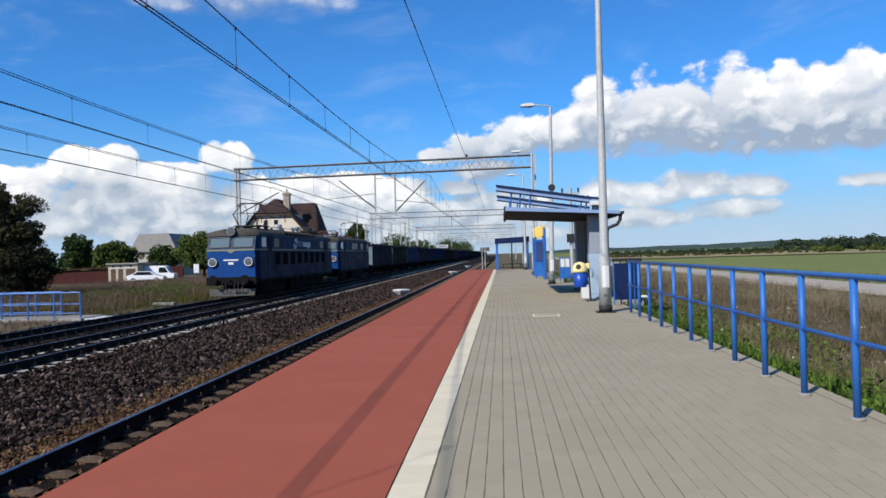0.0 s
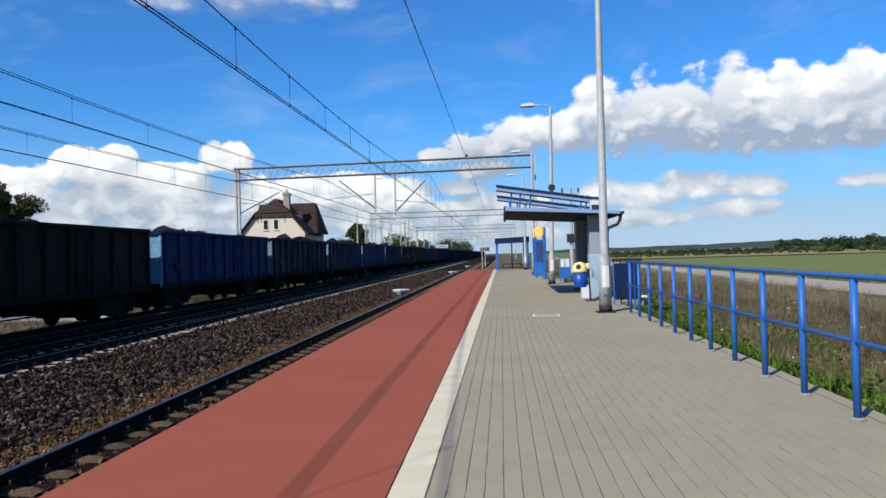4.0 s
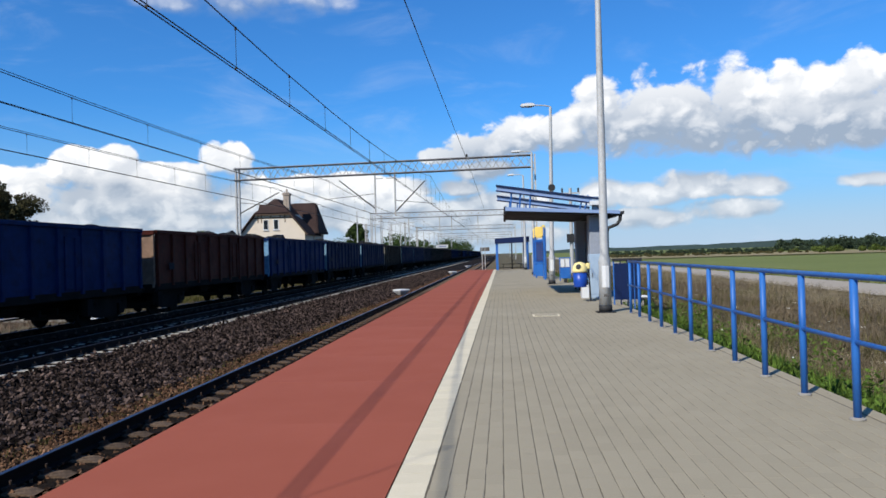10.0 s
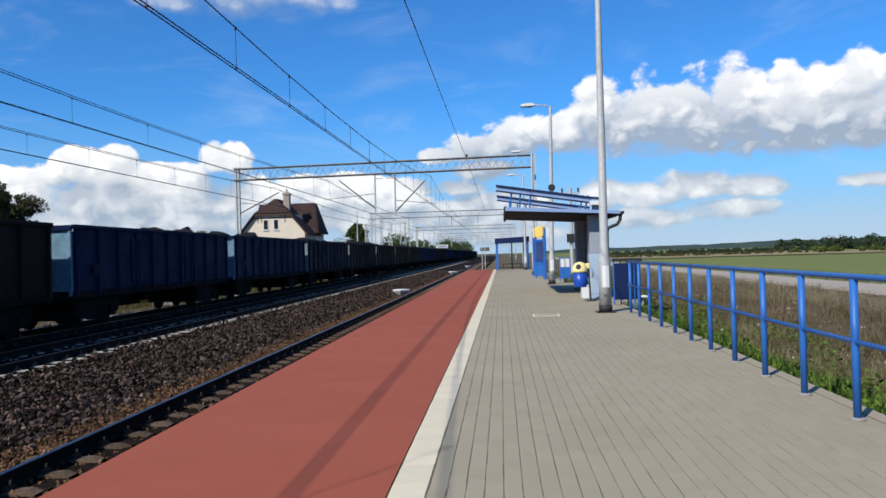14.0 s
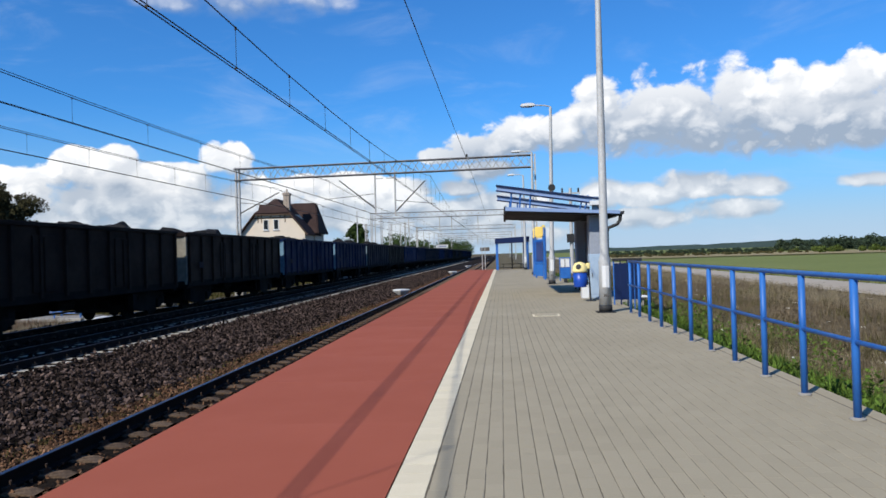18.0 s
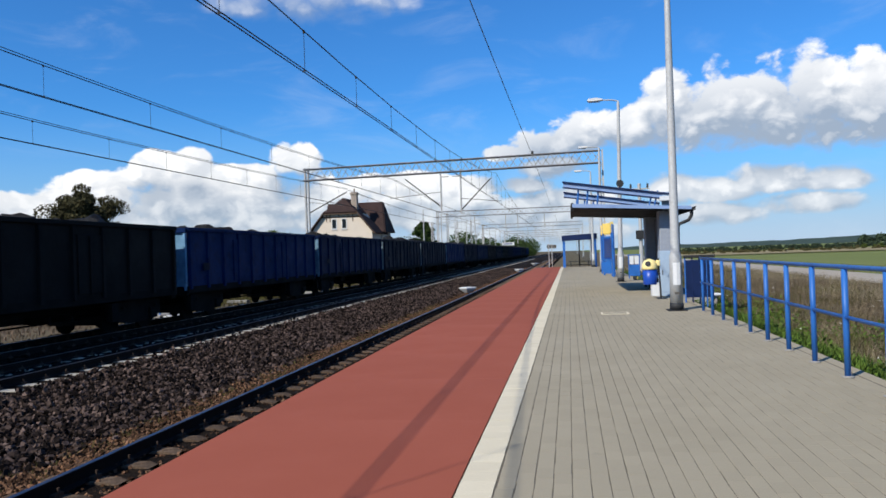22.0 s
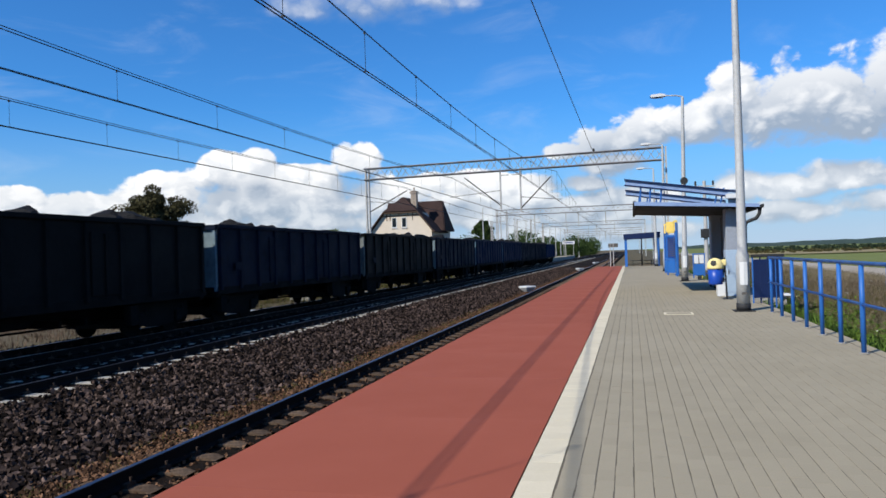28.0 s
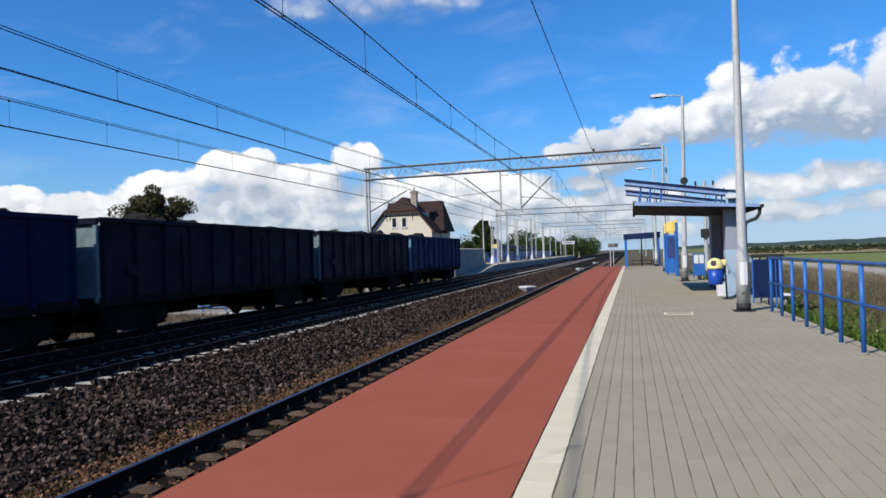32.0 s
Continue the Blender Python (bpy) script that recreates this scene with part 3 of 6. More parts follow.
def gravel_road():
    bm = bmesh.new()
    rows = []
    for i in range(90):
        y = -60 + i * 4.0
        drift = 1.2 * noise.noise(Vector((0, y * 0.02, 3)))
        rows.append([bm.verts.new((x + drift + 0.15 * noise.noise(Vector((x, y * 0.3, 1))), y, z)) for x, z in ((16.2, -0.99), (16.9, -0.93), (18.6, -0.90), (20.2, -0.93), (21.0, -0.99))])
    for a, b in zip(rows, rows[1:]):
        for k in range(4):
            bm.faces.new((a[k], a[k + 1], b[k + 1], b[k]))
    tagged(part("road", bm, M["track_gravel"], None, "pale gravel field road beside the meadow", True), category="road", kind="structure")


gravel_road()


def ballast():
    outline = [(-19.2, -1.3), (-17.6, -1.02), (-16.4, -0.90), (-13.2, -0.875), (-12.9, -0.860), (-10.4, -0.860), (-9.88, -0.864), (-9.5, -0.95), (-9.2, -0.975), (-7.4, -1.04), (-6.0, -0.99), (-5.2, -0.95), (-2.95, -0.95), (-2.95, -1.3)]
    ob = part("ballast_bed", prism(outline, "y", Y_BACK, Y_FAR), M["ballast_bed"], None, "near-black ballast bed of the three tracks, shade between stones in its colour")
    tagged(ob, category="ballast", kind="structure")

    def bed(x):
        return np.interp(x, [p[0] for p in outline[1:-1]], [p[1] for p in outline[1:-1]])

    def grey(u, v):
        x = -9.84 + 3.6 * u + rng.normal(0, 0.12, len(u))
        y = 2.5 + 105 * v ** 2.2
        return np.stack([x, y, bed(x) + 0.012 + rng.uniform(-0.035, 0.06, len(u))], 1)

    def brown(u, v):
        x = -6.45 + 1.25 * u + rng.normal(0, 0.10, len(u))
        y = 2.0 + 105 * v ** 2.1
        return np.stack([x, y, bed(x) + 0.008 + rng.uniform(-0.015, 0.03, len(u))], 1)

    def between(u, v):
        x = -3.0 - 2.1 * u
        y = 2.0 + 40 * v ** 1.5
        return np.stack([x, y, bed(x) - 0.005 + rng.uniform(-0.02, 0.02, len(u))], 1)

    def far(u, v):
        x = -18.0 + 7.4 * u
        y = 8 + 70 * v ** 1.5
        return np.stack([x, y, bed(x) - 0.008 + rng.uniform(-0.02, 0.015, len(u))], 1)
    for place, n, size, mat, label in ((grey, 72000, (0.030, 0.072), M["stone"], "crushed grey stone ballast between the tracks"), (brown, 46000, (0.018, 0.048), M["brown_stone"], "rust-brown stained ballast along the rail"),
                                       (between, 5000, (0.02, 0.05), M["brown_stone"], "rust-brown ballast between the sleepers"), (far, 22000, (0.04, 0.09), M["shade_stone"], "ballast between the far rails, the train's shade in its dark colour")):
        ob = stones("ballast_stones", n, place, size, mat)
        tagged(ob, label, "ballast", kind="stuff")


ballast()


def rail_outline(z):
    return [(-0.075, z - 0.17), (0.075, z - 0.17), (0.07, z - 0.155), (0.012, z - 0.135), (0.012, z - 0.045), (0.036, z - 0.035), (0.036, z - 0.004), (-0.036, z - 0.004), (-0.036, z - 0.035), (-0.012, z - 0.045), (-0.012, z - 0.135), (-0.07, z - 0.155)]


def track(x, top, name, label, mat_sleeper, first, last):
    owner = thing(name, (x, 0, 0), label, "track", kind="structure")
    for side in (-0.7535, 0.7535):
        rail = part("rail", prism([(side + px, pz) for px, pz in rail_outline(top)], "y", Y_BACK, Y_FAR), M["rail"], owner, "rusty steel rail with a worn bright head")
        part("rail_head", box(side - 0.030, side + 0.030, Y_BACK, Y_FAR, top - 0.004, top), M["rail_top"], rail, "polished running surface")
    z = top - 0.17
    sl = finish("sleeper", prism([(-1.30, z - 0.16), (1.30, z - 0.16), (1.28, z - 0.01), (1.26, z), (0.45, z), (0.35, z - 0.03), (-0.35, z - 0.03), (-0.45, z), (-1.26, z), (-1.28, z - 0.01)], "y", -0.105, 0.105), mat_sleeper)
    cb = bmesh.new()
    for s in (-0.7535, 0.7535):
        for k in (-1, 1):
            box(s + k * 0.085 - 0.03, s + k * 0.085 + 0.03, -0.07, 0.07, z, z + 0.045, bm=cb)
            tube((s + k * 0.105, 0, z), (s + k * 0.105, 0, z + 0.10), 0.016, sides=6, bm=cb)
    cl = finish("rail_fastening", cb, M["clip"])
    n = 0
    y = first
    while y < last:
        s = new("sleeper", sl)
        s.parent, s.location = owner, (rng.normal(0, 0.006), y, 0)
        c = new("rail_fastening", cl)
        c.parent, c.location = s, (0, 0, 0)
        y += 0.6
        n += 1
    rest = bmesh.new()
    while y < last + 150:
        box(-1.28, 1.28, y - 0.13, y + 0.13, z - 0.1, z, bm=rest)
        y += 0.6
    far = part("far_sleepers", rest, mat_sleeper, owner)
    tagged(far, kind="stuff")
    return owner


track(X_NEAR, RAIL_NEAR, "track_1", "railway track with rusty rails along the red platform edge", M["old_sleeper"], 1.8, 48)
track(X_MID, RAIL_MID, "track_2", "railway track on pale concrete sleepers", M["sleeper"], 3.0, 72)
track(X_TRAIN, RAIL_TRAIN, "track_3", "railway track on which the coal train runs", M["shade_sleeper"], 8.0, 62)

for sx, sy in ((-5.98, 43.5), (-5.75, 86.0), (-5.75, 125.0)):
    stone = thing("mast_footing", (sx, sy, -1.02), "white-painted concrete footing standing in the ballast", "footing", "footings between the tracks")
    bm = lathe([(0.14, 0.0), (0.52, 0.32), (0.52, 0.38), (0.44, 0.40)], 4)
    part("footing_block", bm, M["white"], stone)

# ---- platform ----
P_BACK, P_END = -40.0, 62.0
EDGE, RED_IN, WHITE_IN, RIGHT = -2.76, -0.69, -0.475, 2.98


def platform():
    owner = thing("platform", (0, 0, 0), "station platform with a red edge strip, white line and grey pavers", "platform", kind="structure")
    part("platform_body", box(EDGE + 0.12, RIGHT, P_BACK, P_END, -1.3, -0.09), M["concrete"], owner, "grey concrete platform wall")
    part("paving_bed", box(RED_IN, RIGHT - 0.14, P_BACK, P_END, -0.09, -0.0038), M["joint"], owner, "sandy bed under the pavers")
    y, slab = P_BACK, {}
    while y < P_END:
        length = 10.0 if y < 0 else 2.0
        if length not in slab:
            slab[length] = finish("red_slab", box(EDGE, RED_IN - 0.006, 0.0004, length - 0.0004, -0.16, 0.0), M["red"])
        s = new("red_slab", slab[length])
        s.parent, s.location = owner, (0, y, rng.uniform(-0.0006, 0.0006))
        y += length
    part("kerb", box(RIGHT - 0.14, RIGHT, P_BACK, P_END, -0.09, -0.002, 0.008), M["paver_far"], owner, "concrete edging strip")
    part("shelter_slab", box(RIGHT + 0.004, 3.7, 20.8, 28.5, -1.2, -0.004), M["concrete"], owner, "concrete slab under the shelter")
    return owner


PLATFORM = platform()

# ---- the coal train ----
TRAVEL = [(0.0, 0.0), (2.4, 45.5), (6.5, 122.6), (12.5, 236.0), (18.5, 349.8), (24.5, 464.6), (30.0, 569.5), (32.0, 607.5)]
FIRST_WAGON, PITCH = 75.65, 14.05
RUNNING = []


def wheelset(owner, y, r):
    for s in (-1, 1):
        bm = disc((s * 0.69, y, r), r, (s, 0, 0), 0.10, 20)
        disc((s * 0.79, y, r), r * 0.62, (s, 0, 0), 0.02, 16, bm)
        part("wheel", bm, M["underframe"], owner, "grimy steel wheel")
    part("axle", tube((-0.69, y, r), (0.69, y, r), 0.08), M["underframe"], owner)


TURNING = []


def turning_wheelset(owner, y, r):
    """Wheels and axle in one piece round the axle's centre, with spokes that show the turn."""
    bm = tube((-0.79, 0, 0), (0.79, 0, 0), 0.08)
    for s in (-1, 1):
        for a, b, w in ((r, r * 0.84, 0.10), (r * 0.26, 0.08, 0.12)):
            rings = []
            for rad, x in ((a, 0.69), (a, 0.69 + w), (b, 0.69 + w), (b, 0.69)):
                rings.append([bm.verts.new((s * x, rad * math.cos(2 * math.pi * k / 24), rad * math.sin(2 * math.pi * k / 24))) for k in range(24)])
            for k in range(4):
                for i in range(24):
                    bm.faces.new((rings[k][i], rings[k][(i + 1) % 24], rings[(k + 1) % 4][(i + 1) % 24], rings[(k + 1) % 4][i]))
        for k in range(8):
            c, t = math.cos(math.pi * k / 4), math.sin(math.pi * k / 4)
            tube((s * 0.74, c * r * 0.2, t * r * 0.2), (s * 0.74, c * r * 0.88, t * r * 0.88), 0.05, sides=5, bm=bm)
    bmesh.ops.recalc_face_normals(bm, faces=bm.faces[:])
    w = part("wheelset", bm, M["underframe"], owner, "spoked steel wheelset")
    w.matrix_basis = pose(0, y, r)
    TURNING.append((w, y, r))


def bogie(owner, y, axles, r, half):
    b = part("bogie", box(-0.55, 0.55, y - 0.25, y + 0.25, 0.45, 0.85), M["underframe"], owner, "dark grimy bogie")
    for s in (-1, 1):
        lo = half - 0.35
        side = prism([(y - half - 0.55, 0.46), (y - lo * 0.7, 0.24), (y + lo * 0.7, 0.24), (y + half + 0.55, 0.46), (y + half + 0.55, 0.90), (y + lo * 0.5, 0.98), (y - lo * 0.5, 0.98), (y - half - 0.55, 0.90)], "x", s * 0.93, s * 1.05)
        part("side_frame", side, M["underframe"], b)
        for a in axles:
            part("axle_box", box(s * 1.0 - 0.13, s * 1.0 + 0.13, y + a - 0.15, y + a + 0.15, r - 0.15, r + 0.22, 0.03), M["underframe"], b)
            part("spring", lathe([(0.08, 0.62), (0.10, 0.66), (0.08, 0.70), (0.10, 0.74), (0.08, 0.80)], 8, at=(s * 1.0, y + a + 0.24, 0)), M["underframe"], b)
    for a in axles:
        if r > 0.5:
            turning_wheelset(b, y + a, r)
        else:
            wheelset(b, y + a, r)


def buffers(owner, y, out):
    for s in (-1, 1):
        bm = tube((s * 0.875, y, 1.05), (s * 0.875, y + out * 0.36, 1.05), 0.10, sides=12)
        disc((s * 0.875, y + out * 0.36, 1.05), 0.23, (0, out, 0), 0.05, 16, bm)
        part("buffer", bm, M["underframe"], owner, "round black buffer")
    bm = pipe([(0, y, 1.0), (0, y + out * 0.30, 0.95), (0, y + out * 0.42, 0.75), (0, y + out * 0.30, 0.62)], 0.05, 6)
    part("coupling", bm, M["underframe"], owner, "hanging screw coupling")


def coal_heap(seed):
    r = np.random.default_rng(seed)
    bm = bmesh.new()
    rows = []
    nx, ny = 11, 60
    peaks = [(r.uniform(1.0, 11.8), r.uniform(-0.7, 0.7), r.uniform(0.42, 0.74), r.uniform(0.18, 0.5)) for _ in range(5)]
    for j in range(ny):
        y = 0.12 + 12.68 * j / (ny - 1)
        row = []
        for i in range(nx):
            x = -1.32 + 2.64 * i / (nx - 1)
            z = 2.96 + 0.10 * noise.noise(Vector((x * 1.3, y * 0.9, seed)))
            z += max(h * math.exp(-((y - py) / w) ** 4 - ((x - px) / 0.7) ** 4) for py, px, h, w in peaks)
            z += 0.16 * noise.noise(Vector((x * 3.1, y * 2.7, seed + 5))) * (0 if i in (0, nx - 1) else 1)
            row.append(bm.verts.new((x, y, z if 0 < i < nx - 1 else min(z, 3.1))))
        rows.append(row)
    for a, b in zip(rows, rows[1:]):
        for i in range(nx - 1):
            bm.faces.new((a[i], a[i + 1], b[i + 1], b[i]))
    return finish("coal_load", bm, M["coal"])


HEAPS = [coal_heap(s) for s in range(5)]


def wagon(paint, label, length):
    """An open bogie coal wagon: front end at y = 0, rail top at z = 0."""
    w = thing("coal_wagon", (0, 0, 0), label, "coal wagon", "wagons of the coal train")
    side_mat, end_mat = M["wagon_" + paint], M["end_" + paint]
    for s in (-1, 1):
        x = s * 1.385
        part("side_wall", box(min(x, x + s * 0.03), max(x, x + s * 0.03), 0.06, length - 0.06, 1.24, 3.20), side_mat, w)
        rib = finish("rib", prism([(s * 1.415, -0.085), (s * 1.49, -0.055), (s * 1.49, 0.055), (s * 1.415, 0.085)], "z", 1.14, 3.19), side_mat)
        for k in range(11):
            o = new("rib", rib)
            o.parent, o.location = w, (0, 0.16 + (length - 0.32) / 10 * k, 0)
        part("top_rail", box(min(s * 1.36, s * 1.50), max(s * 1.36, s * 1.50), 0.0, length, 3.20, 3.33, 0.015), side_mat, w)
        part("solebar", box(min(s * 1.30, s * 1.43), max(s * 1.30, s * 1.43), 0.0, length, 1.0, 1.24), M["underframe"], w)
        for y in (3.6, 8.1):
            d = part("door_leaf", box(min(s * 1.416, s * 1.452), max(s * 1.416, s * 1.452), y, y + 1.05, 1.3, 2.95, 0.01), side_mat, w)
            part("door_bar", tube((s * 1.47, y + 0.5, 1.25), (s * 1.47, y + 0.5, 2.9), 0.02, sides=6), side_mat, d)
        part("marking_plate", box(min(s * 1.492, s * 1.496), max(s * 1.492, s * 1.496), 1.0, 1.45, 1.78, 2.05), M["wagon_slate"], w, "small worn marking panel")
    for y, o in ((0.0, -1), (length, 1)):
        a, b = (y, y + 0.05) if o < 0 else (y - 0.05, y)
        # sun-facing front takes the pale lit colour, shaded rear the dark side paint
        part("end_wall", box(-1.37, 1.37, a, b, 1.24, 3.20), end_mat if o < 0 else side_mat, w, "dusty end wall with sunlight put into its pale colour" if o < 0 else "")
        part("end_rail", box(-1.42, 1.42, min(y, y + o * 0.09), max(y, y + o * 0.09), 3.14, 3.31, 0.012), side_mat, w)
        for x in (-1.33, 1.33):
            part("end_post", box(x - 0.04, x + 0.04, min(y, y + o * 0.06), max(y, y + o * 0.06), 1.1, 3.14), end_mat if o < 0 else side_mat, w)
        part("headstock", box(-1.35, 1.35, min(y, y - o * 0.2), max(y, y - o * 0.2), 0.90, 1.24), M["underframe"], w)
        buffers(w, y, o)
    part("floor", box(-1.38, 1.38, 0.05, length - 0.05, 1.14, 1.24), M["underframe"], w)
    part("centre_sill", box(-0.25, 0.25, 0.2, length - 0.2, 0.62, 1.14), M["underframe"], w)
    part("brake_cylinder", tube((0.5, 6.0, 0.78), (0.5, 6.9, 0.78), 0.18, sides=10), M["underframe"], w)
    part("air_tank", tube((-0.55, 5.4, 0.80), (-0.55, 6.6, 0.80), 0.2, sides=10), M["underframe"], w)
    for y in (4.1, 5.0, 7.5, 8.4):
        part("brake_lever", box(-1.0, 1.0, y - 0.03, y + 0.03, 0.55, 0.75), M["underframe"], w)
    part("brake_rod", tube((0.2, 2.8, 0.50), (0.2, 10.0, 0.50), 0.03, sides=6), M["underframe"], w)
    for y in (1.9, length - 1.9):
        for d in (-1.45, -0.35, 0.35, 1.45):
            part("brake_beam", box(-0.92, 0.92, y + d - 0.05, y + d + 0.05, 0.30, 0.56), M["underframe"], w)
        for s in (-1, 1):
            part("foot_step", box(min(s * 1.22, s * 1.42), max(s * 1.22, s * 1.42), y - 1.75, y - 1.45, 0.40, 0.95), M["underframe"], w)
        bogie(w, y, (-0.9, 0.9), 0.46, 0.9)
    return w


def train_pose(y):
    return pose(X_TRAIN, y, RAIL_TRAIN)


PAINT_LABEL = {
    "blue": "dull dark-blue open coal wagon loaded with coal", "bright": "brighter blue open coal wagon loaded with coal", "slate": "slate-grey grimy open coal wagon loaded with coal",
    "brown": "rust-brown open coal wagon loaded with coal", "dark": "blackish-grey open coal wagon loaded with coal", "umber": "dark umber-brown open coal wagon loaded with coal",
}
ORDER = "slate dark bright slate blue bright blue umber umber bright brown bright blue blue umber blue blue slate dark dark umber umber blue blue slate dark bright blue slate slate bright slate blue dark slate dark slate blue blue slate slate bright".split()
made_wagons = {}
for k, paint in enumerate(ORDER):
    y0 = FIRST_WAGON + PITCH * k + (0.2 if k > 35 else 0.0)
    length = 12.95 if k < 24 else 13.25
    if (paint, length) not in made_wagons:
        w = made_wagons[paint, length] = wagon(paint, PAINT_LABEL[paint], length)
        w.matrix_basis = train_pose(y0)
        load = new("coal_load", HEAPS[k % 5])
        load.parent = w
        tagged(load, "heaped black coal")
    else:
        w = copy_thing(made_wagons[paint, length], train_pose(y0))
        for child in w.children:
            if child.name.startswith("coal_load"):
                child.data = HEAPS[(k * 3) % 5]
    RUNNING.append((w, y0))
w = RUNNING[7][0]
tagged(w, "dark umber-brown coal wagon with pale sprayed patches on its side")
for gy, gz, gw, gh in ((4.2, 1.62, 0.55, 1.0), (5.0, 1.80, 0.40, 0.85), (5.55, 1.55, 0.62, 0.75), (6.4, 1.75, 0.36, 0.95), (6.95, 1.60, 0.48, 0.6)):
    outline = [(gy + gw * 0.5 + gw * 0.5 * math.cos(a) * (1 + 0.25 * math.sin(3 * a + gy)), gz + gh * 0.5 + gh * 0.5 * math.sin(a) * (1 + 0.2 * math.cos(2 * a + gz))) for a in [2 * math.pi * q / 14 for q in range(14)]]
    part("sprayed_patch", prism(outline, "x", 1.412, 1.417), M["faded_white"], w, "faded pale sprayed patch")


def pantograph(owner, y, raised, mat):
    p = part("pantograph", box(-0.75, 0.75, y - 0.9, y + 0.9, 4.02, 4.08), mat, owner, "steel pantograph on the roof")
    base, knee, top = 4.10, (4.74 if raised else 4.22), (5.38 if raised else 4.34)
    for s in (-1, 1):
        for d in (-1, 1):
            reach = 1.30 if raised else 1.35
            part("lower_arm", tube((s * 0.55, y + d * 0.55, base), (s * 0.62, y + d * reach, knee), 0.038, sides=6), mat, p)
            part("upper_arm", tube((s * 0.62, y + d * reach, knee), (s * 0.42, y + d * 0.12, top), 0.022, sides=6), mat, p)
        part("cross_tube", tube((-0.62, y + s * (1.30 if raised else 1.35), knee), (0.62, y + s * (1.30 if raised else 1.35), knee), 0.02, sides=6), mat, p)
        part("contact_strip", pipe([(-0.82, y + s * 0.17, top - 0.16), (-0.55, y + s * 0.17, top + 0.02), (0.55, y + s * 0.17, top + 0.02), (0.82, y + s * 0.17, top - 0.16)], 0.028, 6), mat, p)
        for d in (-1, 1):
            part("insulator", lathe([(0.07, 0), (0.10, 0.04), (0.06, 0.08), (0.10, 0.12), (0.06, 0.17)], 10, at=(s * 0.62, y + d * 0.75, 3.86)), mat if raised else M["red_copper"], p)


def locomotive(length, front, label, big, panto, panto_mat):
    """A box-shaped electric locomotive with a cab at both ends; front at y = 0."""
    e = thing("locomotive", (0, 0, 0), label, "locomotive", "locomotives of the coal train")
    half, floor, belt, eaves, crown = 1.485, 1.02, 2.62, 3.42, 3.88
    rake = 0.30

    def shell(name, z0, z1, o0, o1, mat, text=""):
        bm = bmesh.new()
        ring = []
        for z, o in ((z0, o0), (z1, o1)):
            pts = [(-half + 0.16, o), (half - 0.16, o), (half, o + 0.42), (half, length - o - 0.42), (half - 0.16, length - o), (-half + 0.16, length - o), (-half, length - o - 0.42), (-half, o + 0.42)]
            ring.append([bm.verts.new((x, y, z)) for x, y in pts])
        for i in range(8):
            bm.faces.new((ring[0][i], ring[0][(i + 1) % 8], ring[1][(i + 1) % 8], ring[1][i]))
        # end faces keep the plain blue; flanks and corners take the shade-dark copy
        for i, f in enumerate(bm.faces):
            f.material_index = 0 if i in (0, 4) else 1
        bm.faces.new(ring[0][::-1])
        bm.faces.new(ring[1])
        return part(name, bm, mat, e, text)
    shell("lower_body", floor, belt - 0.03, 0.03, 0.0, [M["loco_blue"], M["loco_side_shade"]], "glossy blue lower body with sides coloured dark as in shade")
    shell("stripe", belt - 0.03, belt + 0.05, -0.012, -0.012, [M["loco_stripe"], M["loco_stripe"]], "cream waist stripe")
    shell("upper_body", belt + 0.05, eaves, 0.02, rake, [M["loco_upper"], M["loco_upper_shade"]], "dusty blue upper body with sides toned darker as in shade")
    # rounded roof
    bm = bmesh.new()
    arcs = []
    for y, k in ((rake - 0.06, 0.80), (rake + 0.5, 0.97), (rake + 1.1, 1.0), (length - rake - 1.1, 1.0), (length - rake - 0.5, 0.97), (length - rake + 0.06, 0.80)):
        arcs.append([bm.verts.new((half * 1.0 * math.cos(a) * (0.98 if k < 0.9 else 1.0), y, eaves - 0.01 + (crown - eaves) * k * math.sin(a) ** 0.8 if a not in (0, math.pi) else eaves - 0.01)) for a in [math.pi * i / 12 for i in range(13)]])
    for a, b in zip(arcs, arcs[1:]):
        for i in range(12):
            bm.faces.new((a[i], a[i + 1], b[i + 1], b[i]))
    for a in (arcs[0], arcs[-1]):
        bm.faces.new(a)
    bmesh.ops.recalc_face_normals(bm, faces=bm.faces[:])
    part("roof", bm, M["loco_roof"], e, "sooty grey-brown rounded roof", True)
    for y, o in ((0.0, -1), (length, 1)):
        def fy(z):
            return y - o * (0.02 + (rake - 0.02) * (z - belt) / (eaves - belt)) + o * 0.012
        for s in (-1, 1):
            bm = bmesh.new()
            x0, x1, z0, z1 = s * 0.10, s * 1.20, belt + 0.16, eaves - 0.10
            q = [(x0, z0), (x1, z0), (x1, z1), (x0, z1)]
            f = bm.faces.new([bm.verts.new((px, fy(pz), pz)) for px, pz in q])
            ext = bmesh.ops.extrude_face_region(bm, geom=[f])
            bmesh.ops.translate(bm, verts=[v for v in ext["geom"] if isinstance(v, bmesh.types.BMVert)], vec=(0, o * 0.02, 0))
            bmesh.ops.recalc_face_normals(bm, faces=bm.faces[:])
            scr = part("windscreen", bm, M["screen"], e, "pale reflecting windscreen")
            fr = bmesh.new()
            for (ax, az), (bx, bz) in zip(q, q[1:] + q[:1]):
                tube((ax, fy(az) + o * 0.02, az), (bx, fy(bz) + o * 0.02, bz), 0.035, sides=6, bm=fr)
            part("windscreen_frame", fr, M["grime_grey"], scr)
            lamp = part("headlamp", lathe([(0.24, 0.0), (0.26, 0.05), (0.24, 0.10)], 18), M["grime_grey"], e, "round headlamp with a pale rim")
            lamp.matrix_basis = pose(s * 1.0, y + o * 0.0, 1.98, 90 if o < 0 else -90)
